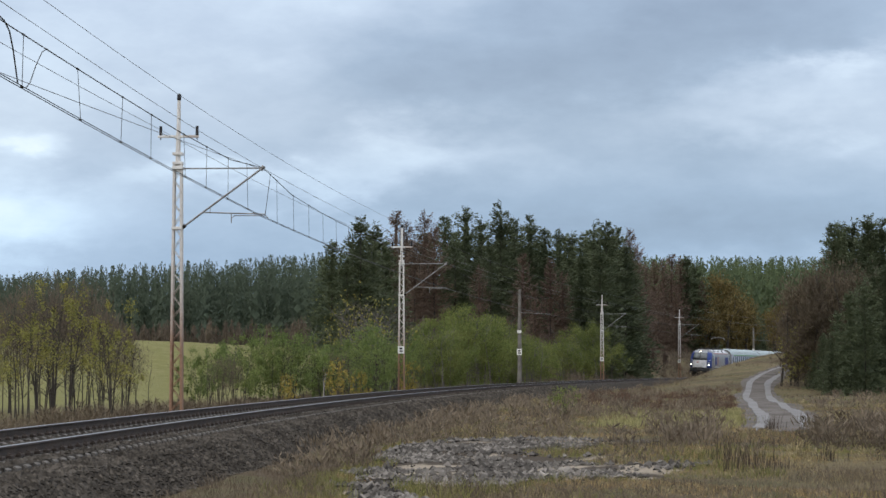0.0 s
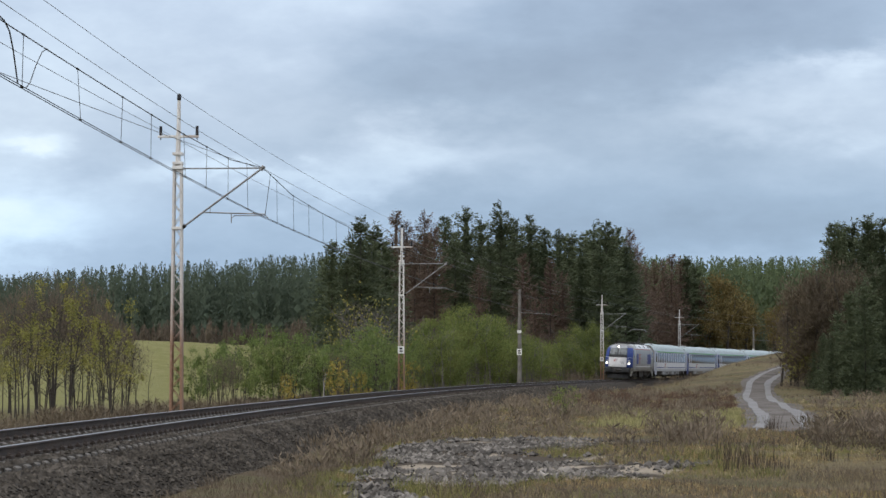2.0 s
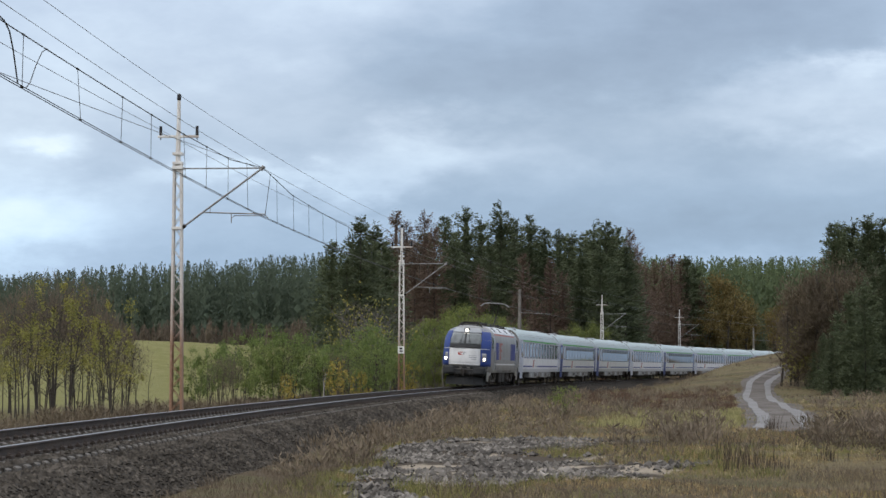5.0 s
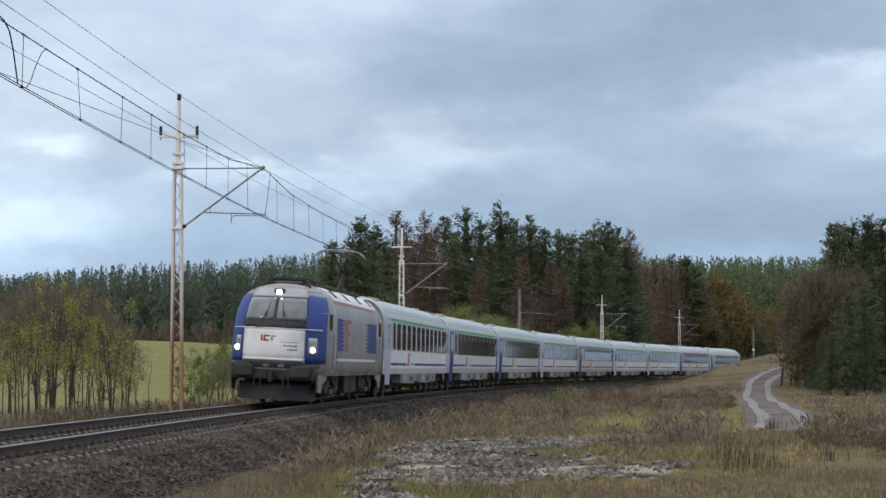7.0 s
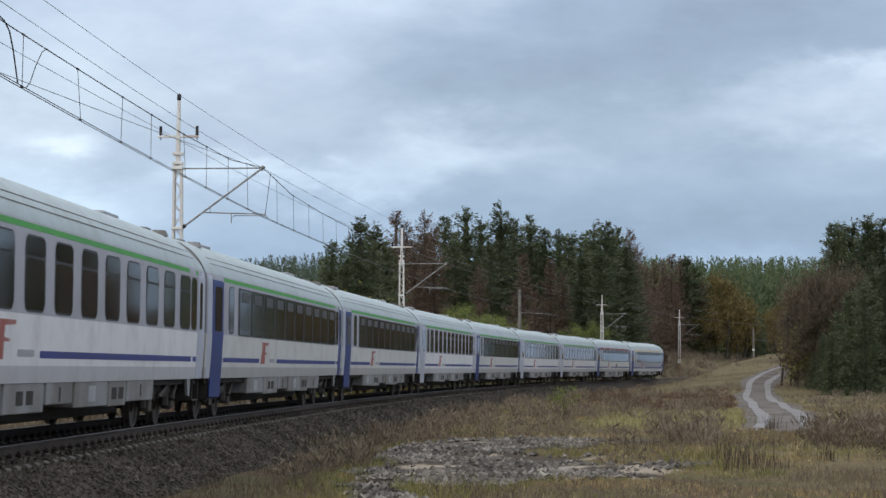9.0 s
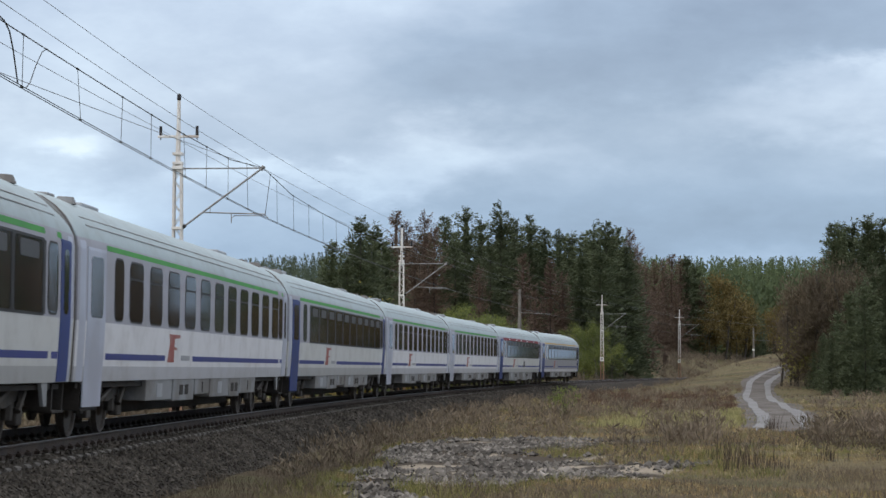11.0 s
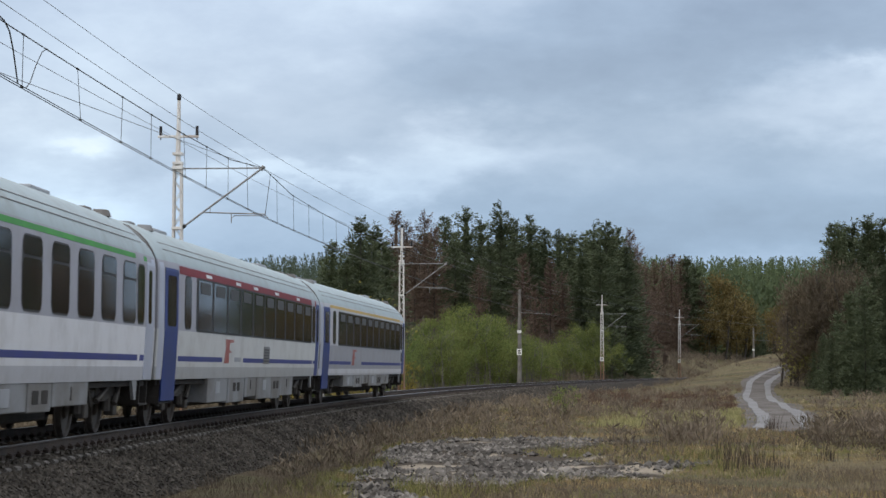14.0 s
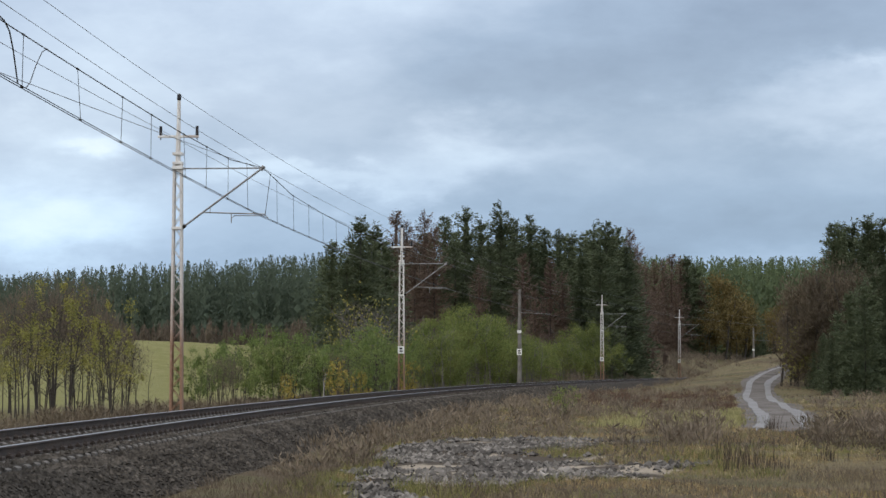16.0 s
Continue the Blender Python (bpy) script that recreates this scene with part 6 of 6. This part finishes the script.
l2, h2 = lat_ - 0.22 * LEAN, -0.215 - lat_ * LEAN
pts = np.stack([np.interp(s_, TS, TX) + l2 * np.cos(t_), np.interp(s_, TS, TY) - l2 * np.sin(t_), h2], -1)
stones("ballast_stones", "grey crushed ballast stones between the rails", pts, rng.uniform(0.022, 0.045, len(pts)), M_STONE, 33)


def in_patch(x, y):
    """How far inside the bare stony patch a place is (negative: outside)."""
    k = x / np.maximum(y, 1)
    wob = 0.006 * np.sin(y * 0.9 + 3 * np.sin(x * 0.7)) + 0.004 * np.sin(x * 2.1 + y * 0.37)
    lo = np.interp(y, [25, 33, 40, 46, 53, 60, 66], [-0.050, -0.042, -0.036, -0.030, -0.022, 0.008, 0.05]) + wob
    hi = np.interp(y, [25, 35, 37.5, 39.5, 43.5, 46, 51, 55, 60, 66], [-0.02, -0.008, 0.06, 0.112, 0.116, 0.062, 0.048, 0.070, 0.088, 0.08]) + 2 * wob
    return np.minimum(np.minimum((k - lo) * y, (hi - k) * y), np.minimum(y - 27, 62.5 - y + 8 * wob * 10))


def patch_sheet():
    xs, ys = np.arange(-3.5, 9.0, 0.22), np.arange(26, 66, 0.3)
    gx, gy = np.meshgrid(xs, ys)
    inside = in_patch(gx, gy)
    z = ground_z(gx, gy) + 0.02 + 0.025 * sm(inside, 0, 0.8)
    z = np.where(inside > -0.25, z, z - 0.12)
    w = len(xs)
    i = (np.arange(len(ys) - 1)[:, None] * w + np.arange(w - 1)[None, :]).ravel()
    f = np.stack([i, i + 1, i + w + 1, i + w], -1)
    keep = (inside.ravel()[f] > -0.5).any(1)
    me = np_mesh("stony_ground", np.stack([gx, gy, z], -1).reshape(-1, 3), f[keep], M_SAND, True)
    tagged(new("stony_ground", me), "bare sandy ground strewn with broken stone", "bare ground", kind="structure")


patch_sheet()
rng = np.random.default_rng(41)
x_, y_ = rng.uniform(-3.4, 8.8, 120000), 27 + 37 * rng.random(120000)
ins = in_patch(x_, y_)
hole = np.sin(x_ * 1.3 + 2 * np.sin(y_ * 0.5)) * np.sin(y_ * 0.8 + x_ * 0.4)
keep = (ins > -0.2) & (rng.random(len(x_)) < np.clip(0.55 - 0.9 * np.clip(hole, -0.2, 1) - 0.35 * sm(x_ / y_, 0.045, 0.09), 0.03, 0.8) * 0.62)
x_, y_ = x_[keep], y_[keep]
pts = np.stack([x_, y_, ground_z(x_, y_) + 0.055], -1)
stones("rubble_stones", "broken grey and pale stones on bare ground", pts, 0.020 + 0.085 * rng.random(len(x_)) ** 2.6, M_RUBBLE, 42)


# ---- dirt road with two wet wheel ruts ----
ROAD = [(4.0, 30), (8.2, 52), (11.3, 73), (14.2, 92), (17.2, 116), (20.6, 143), (23.6, 165), (26.6, 185), (30.2, 198), (34.2, 209), (39.0, 222), (48, 236), (62, 252)]


def road_line(step=1.5):
    p = np.array(ROAD, float)
    u = np.concatenate([[0], np.cumsum(np.linalg.norm(np.diff(p, axis=0), axis=1))])
    t = np.arange(0, u[-1], step)
    q = np.stack([np.interp(t, u, p[:, 0]), np.interp(t, u, p[:, 1])], -1)
    for _ in range(12):
        q[1:-1] = (q[:-2] + 2 * q[1:-1] + q[2:]) / 4
    return q


RL = road_line()
RL = RL[(RL[:, 1] > 64)]
RN = unit(np.gradient(RL, axis=0))
RN = np.stack([RN[:, 1], -RN[:, 0]], -1)


def road_ribbon(name, label, off, half, lift, material, kind, wob):
    n = len(RL)
    i = np.arange(n)
    o = off + 0.06 * np.sin(i * 0.2 + off)
    hw = half * (1 + wob * np.sin(i * 0.23 + off * 3) + wob * np.sin(i * 0.41)) * np.minimum(1, (i + 0.5) / 5)
    rows_ = []
    for u in (-1, -0.33, 0.33, 1):
        q = RL + RN * (o + u * hw)[:, None]
        rows_.append(np.stack([q[:, 0], q[:, 1], ground_z(q[:, 0], q[:, 1]) + lift * (1 if abs(u) < 0.9 or half < 1 else 0.3)], -1))
    v = np.stack(rows_, 1).reshape(-1, 3)
    f = np.array([(4 * a + b, 4 * a + b + 1, 4 * a + b + 5, 4 * a + b + 4) for a in range(n - 1) for b in range(3)])
    return tagged(new(name, np_mesh(name, v, f, material, True)), label, "road", kind=kind)


road_ribbon("dirt_road", "winding brown dirt road with wet wheel ruts", 0.0, 1.5, 0.05, M_ROAD, "structure", 0.1)
road_ribbon("wheel_rut", "pale wet wheel rut in the dirt road", -0.78, 0.24, 0.064, M_RUT, "structure", 0.10)
road_ribbon("wheel_rut", "pale wet wheel rut in the dirt road", 0.78, 0.24, 0.064, M_RUT, "structure", 0.10)


def off_road(x, y):
    d = np.full(x.shape, 1e9)
    for q in RL[::2]:
        d = np.minimum(d, (x - q[0]) ** 2 + (y - q[1]) ** 2)
    return np.sqrt(d) + 9.0 * (y < 70)


# ---- grass and weeds ----
def bed_z(x, y):
    """Height of the ballast shoulder on the camera's side."""
    lat = beside(x, y)
    return np.where(lat > 1.2, np.interp(lat, [1.2, 1.85, 3.25, 3.3], [-0.28, -0.37, -1.3, -9]), -9)


def blades(name, label, x, y, height, width, lean, material, seed, fork=1):
    """Thin bent blades rooted at x, y."""
    rng = np.random.default_rng(seed)
    x, y, height, width = (np.repeat(a, fork) for a in (x, y, height, width))
    n = len(x)
    if fork > 1:
        x, y = x + rng.normal(0, 0.05, n), y + rng.normal(0, 0.05, n)
    a, b = rng.uniform(0, 2 * math.pi, n), rng.uniform(-0.5, 0.5, n)
    h = height * rng.uniform(0.6, 1.15, n) * (0.85 + 0.55 * np.sin(x * 0.8 + 1.9 * np.sin(y * 0.35)) * np.sin(y * 0.5 + x * 0.3))
    l = h * lean * rng.uniform(0.2, 1.2, n)
    z = np.maximum(ground_z(x, y), bed_z(x, y)) - 0.02
    wx, wy = np.cos(b) * width / 2, np.sin(b) * width / 2
    p0, p1 = np.stack([x - wx, y - wy, z], -1), np.stack([x + wx, y + wy, z], -1)
    m = np.stack([x + l * 0.35 * np.cos(a), y + l * 0.35 * np.sin(a), z + h * 0.6], -1)
    o = np.stack([wx * 0.7, wy * 0.7, 0 * wx], -1)
    tip = np.stack([x + l * np.cos(a), y + l * np.sin(a), z + h], -1)
    v = np.stack([p0, p1, m + o, m - o, tip], 1).reshape(-1, 3)
    i = 5 * np.arange(n)[:, None]
    f = np.concatenate([i + np.array([0, 1, 2]), i + np.array([0, 2, 3]), i + np.array([3, 2, 4])])
    return tagged(new(name, np_mesh(name, v, f, material)), label, "grass", kind="stuff")


def wedge(n, d0, d1, k0, k1, seed, power=1.0):
    """Places over a sector of the ground, thinning with distance."""
    rng = np.random.default_rng(seed)
    m = n // 14
    d = d0 * (d1 / d0) ** (rng.random(m) ** power)
    k = rng.uniform(k0, k1, m)
    r = np.repeat(rng.uniform(0.08, 0.45, m) * (d / 60) ** 0.5, 14)
    return np.repeat(k * d, 14) + rng.normal(0, 1, m * 14) * r, np.repeat(d, 14) + rng.normal(0, 1, m * 14) * r * 1.5, rng


def cover(x, y, rng, scale, bias):
    """Patchy growth: keeps places where a smooth pattern is above bias."""
    p = np.sin(x * scale + 2.1 * np.sin(y * scale * 0.7)) + np.sin(y * scale * 0.9 + 1.7 * np.sin(x * scale * 0.6 + 1))
    return p * 0.5 + rng.normal(0, 0.25, len(x)) > bias


def size_by(d, near):
    return near * np.maximum(1.0, d / 45.0) ** 0.55


x, y, rng = wedge(110000, 26, 250, -0.09, 0.27, 51)
lat = beside(x, y)
free = (lat > 4.2) & (off_road(x, y) > 1.7) & (in_patch(x, y) < rng.normal(-0.05, 0.12, len(x)))
free &= cover(x, y, rng, 0.35, -0.05)
x, y = x[free], y[free]
blades("dry_grass", "dry straw-coloured autumn grass", x, y, np.full(len(x), 0.12) * rng.uniform(0.5, 1.3, len(x)), size_by(y, 0.007), 1.2, M_DRY, 52)
x, y, rng = wedge(110000, 26, 120, -0.06, 0.27, 53)
lat = beside(x, y)
free = (lat > 4.4) & (off_road(x, y) > 1.8) & (in_patch(x, y) < rng.normal(-0.05, 0.15, len(x))) & cover(x, y, rng, 0.5, -0.3)
free |= (in_patch(x, y) > 0) & (np.abs(np.sin(y * 0.33 + 0.5 + 0.1 * x)) > 0.96) & (x / y > 0.03)
x, y = x[free], y[free]
blades("orange_grass", "low rust-coloured withered grass", x, y, np.full(len(x), 0.11) * rng.uniform(0.5, 1.4, len(x)), size_by(y, 0.009), 1.2, M_ORANGE, 54)
x, y, rng = wedge(90000, 26, 200, -0.10, 0.27, 55)
lat = beside(x, y)
ip = in_patch(x, y)
free = (lat > 3.9) & (off_road(x, y) > 1.5) & (((ip < 0) & (ip > -1.1)) | cover(x, y, rng, 0.28, 0.35)) & (ip < 0.05)
x, y = x[free], y[free]
blades("green_grass", "fresh yellowish green grass tufts", x, y, np.full(len(x), 0.2) * rng.uniform(0.5, 1.3, len(x)), size_by(y, 0.010), 0.9, M_GREENGRASS, 56)
x, y, rng = wedge(150000, 26, 240, -0.13, 0.27, 57, 0.9)
lat = beside(x, y)
free = (lat > np.interp(y, [30, 75, 120], [2.9, 2.7, 2.2])) & (off_road(x, y) > 1.9) & (in_patch(x, y) < -0.5) & ((lat < 6.0 + 0.03 * y) | cover(x, y, rng, 0.4, 0.1))
x, y = x[free], y[free]
blades("brown_weeds", "brown withered weeds at the embankment foot", x, y, np.full(len(x), 0.22) * rng.uniform(0.4, 1.35, len(x)), size_by(y, 0.007), 0.8, M_WEED, 58)
x, y, rng = wedge(1300, 40, 110, 0.02, 0.25, 59)
lat = beside(x, y)
free = (lat > 6) & (off_road(x, y) > 1.6) & (in_patch(x, y) < -0.6) & cover(x, y, rng, 0.55, 0.2)
x, y = x[free], y[free]
blades("weed_stalks", "dark upright stalks of dead weeds", x, y, np.full(len(x), 0.55) * rng.uniform(0.3, 1.3, len(x)), size_by(y, 0.010), 0.30, M_STALK, 60, 3)
# low dead scrub and weed clumps between track and road
def clumps(name, label, x, y, h, size, per, material, seed):
    rng = np.random.default_rng(seed)
    n = len(x)
    i = np.repeat(np.arange(n), per)
    t = rng.random(n * per)
    w = h[i] * rng.uniform(0.2, 0.75, n * per)
    a = rng.uniform(0, 2 * math.pi, n * per)
    px, py = x[i] + w * np.cos(a), y[i] + w * np.sin(a)
    c = np.stack([px, py, ground_z(px, py) + h[i] * t * (1 - 0.45 * (w / h[i]) ** 2)], -1)
    d = unit(np.stack([np.cos(a) * 0.5, np.sin(a) * 0.5, np.ones(n * per)], -1) + rng.normal(0, 0.45, (n * per, 3)))
    q = unit(np.cross(d, rng.normal(0, 1, (n * per, 3))))
    s = (size * h[i] * rng.uniform(0.5, 1.3, n * per))[:, None]
    v, f = sprays(c, d * s, q * s * 0.28)
    tagged(new(name, np_mesh(name, v, f, material)), label, "weeds", kind="stuff")


rng = np.random.default_rng(71)
d_ = 44 * (215 / 44) ** rng.random(1500)
x_, y_ = rng.uniform(-0.10, 0.26, 1500) * d_, d_
lat = beside(x_, y_)
ok = (lat > 3.0) & ~((y_ > 50) & (y_ < 95) & (x_ / y_ > 0.128) & (x_ / y_ < 0.172)) & (off_road(x_, y_) > 2.2) & (in_patch(x_, y_) < -0.7) & (cover(x_, y_, rng, 0.22, -0.1) | (lat < 9))
x_, y_ = x_[ok], y_[ok]
clumps("dead_scrub", "low brown clumps of dead weeds and heath", x_, y_, rng.uniform(0.25, 0.75, len(x_)), 0.20, 80, M_HEATH, 72)
d_ = 40 * (180 / 40) ** rng.random(500)
x_, y_ = rng.uniform(-0.06, 0.26, 500) * d_, d_
ok = (beside(x_, y_) > 5.0) & ~((y_ > 50) & (y_ < 95) & (x_ / y_ > 0.128) & (x_ / y_ < 0.172)) & (off_road(x_, y_) > 2.0) & (in_patch(x_, y_) < -0.4) & cover(x_, y_, rng, 0.3, 0.2)
x_, y_ = x_[ok], y_[ok]
clumps("pale_tussocks", "pale straw tussocks of tall grass", x_, y_, rng.uniform(0.2, 0.45, len(x_)), 0.20, 80, M_DRY, 73)
rng = np.random.default_rng(74)
q_ = [on_track(s, -l, 0, False) for s, l in zip(rng.uniform(185, 420, 1100), rng.uniform(4.5, 30, 1100))]
x_, y_ = np.array([q.x for q in q_]), np.array([q.y for q in q_])
clumps("cutting_scrub", "brown scrub on the far bank of the cutting", x_, y_, rng.uniform(0.5, 1.4, len(x_)), 0.22, 70, M_HEATH, 75)
# red-brown heath beyond the weeds, and a pale green sward before it
rng = np.random.default_rng(81)
d_ = rng.uniform(100, 172, 520)
x_, y_ = rng.uniform(0.058, 0.135, 520) * d_, d_
ok = (beside(x_, y_) > 4.0) & (off_road(x_, y_) > 2.0)
x_, y_ = x_[ok], y_[ok]
clumps("red_heath", "low red-brown heath between track and dirt road", x_, y_, rng.uniform(0.15, 0.42, len(x_)), 0.24, 70, M_REDHEATH, 82)
rng = np.random.default_rng(83)
d_ = rng.uniform(72, 106, 9000)
k_ = rng.uniform(0.070, 0.135, 9000)
x_, y_ = k_ * d_, d_
ok = (off_road(x_, y_) > 1.8) & (np.sin(x_ * 0.9 + 1.5 * np.sin(y_ * 0.2)) + rng.normal(0, 0.5, 9000) > -0.3)
x_, y_ = x_[ok], y_[ok]
blades("pale_sward", "pale yellowish green grass sward", x_, y_, rng.uniform(0.12, 0.30, len(x_)), size_by(y_, 0.016), 0.8, M_PALEGREEN, 84, 3)
# dark tall weeds where the dirt road ends
rng = np.random.default_rng(87)
d_ = rng.uniform(52, 84, 90)
x_, y_ = rng.uniform(0.164, 0.215, 90) * d_, d_
ok = (off_road(x_, y_) > 2.0)
x_, y_ = x_[ok], y_[ok]
clumps("tall_dead_weeds", "tall dark brown dead weeds beside the dirt road", x_, y_, rng.uniform(0.2, 0.62, len(x_)), 0.24, 45, M_BROWN, 88)
# brown brush at the foot of the field-side trees
rng = np.random.default_rng(85)
q_ = [on_track(s, -l, 0, False) for s, l in zip(rng.uniform(38, 150, 700), rng.uniform(4.2, 10, 700))]
x_, y_ = np.array([q.x for q in q_]), np.array([q.y for q in q_])
clumps("trackside_brush", "brown brush and dead weeds beyond the track", x_, y_, rng.uniform(0.25, 0.8, len(x_)), 0.20, 60, M_BROWN, 86)
# field side of the track
x, y, rng = wedge(40000, 40, 260, -0.26, 0.09, 61)
lat = beside(x, y)
free = (lat < -3.0) & (lat > -11)
x, y = x[free], y[free]
blades("tall_grass", "tall brownish grass behind the track", x, y, np.full(len(x), 0.40) * rng.uniform(0.4, 1.3, len(x)), size_by(y, 0.016), 0.5, M_WEED, 62)

# sleepers, the pieces of the track, last
for i in range(225):
    s = 5.0 + 0.6 * i
    m = track_pose(s)
    o = part("sleeper", SLEEPER, None, track)
    o.matrix_basis = m
    o = part("rail_clips", CLIPS, None, track)
    o.matrix_basis = m
rest_v, rest_f = [], []
sv = np.array([tuple(q.co) for q in SLEEPER.vertices])
for s in list(np.arange(-40, 4.9, 0.6)) + list(np.arange(140, 330, 0.6)):
    m = np.array(track_pose(s))
    o = len(rest_v) * len(sv)
    rest_v.append(sv @ m[:3, :3].T + m[:3, 3])
    k = len(sv) // 2
    rest_f += [(o + i, o + (i + 1) % k, o + k + (i + 1) % k, o + k + i) for i in range(k)]
tagged(part("far_sleepers", np_mesh("far_sleepers", np.concatenate(rest_v), rest_f, M_SLEEPER), None, track), kind="stuff")


# ---- motion: the train runs along the track, the clouds drift ----
def front_at(t):
    """Where the nose of the train is on the track, s metres, at t seconds."""
    d = t - 7.0
    return 41.72 - 32.86 * d + 0.004 * d * d / 2


def car_pose(s, pivot):
    a, b = on_track(s - pivot, 0, 0), on_track(s + pivot, 0, 0)
    d = a - b
    return Matrix.Translation((a + b) / 2) @ Matrix.Rotation(math.atan2(d.y, d.x), 4, "Z") @ Matrix.Rotation(-LEAN, 4, "X")


def motions():
    times = [i * 0.25 for i in range(65)]
    walk(LOCOMOTIVE, [(t, car_pose(front_at(t) + 9.8, 4.95)) for t in times])
    for i, c in enumerate(COACHES):
        walk(c, [(t, car_pose(front_at(t) + 19.6 + 26.4 * (i + 0.5), 9.5)) for t in times])
    walk(SKY, [(0.0, pose(0, 0, EYE, 0, 0, 0.85)), (8.0, pose(0, 0, EYE)), (16.0, pose(0, 0, EYE, 0, 0, -0.85))])


motions()
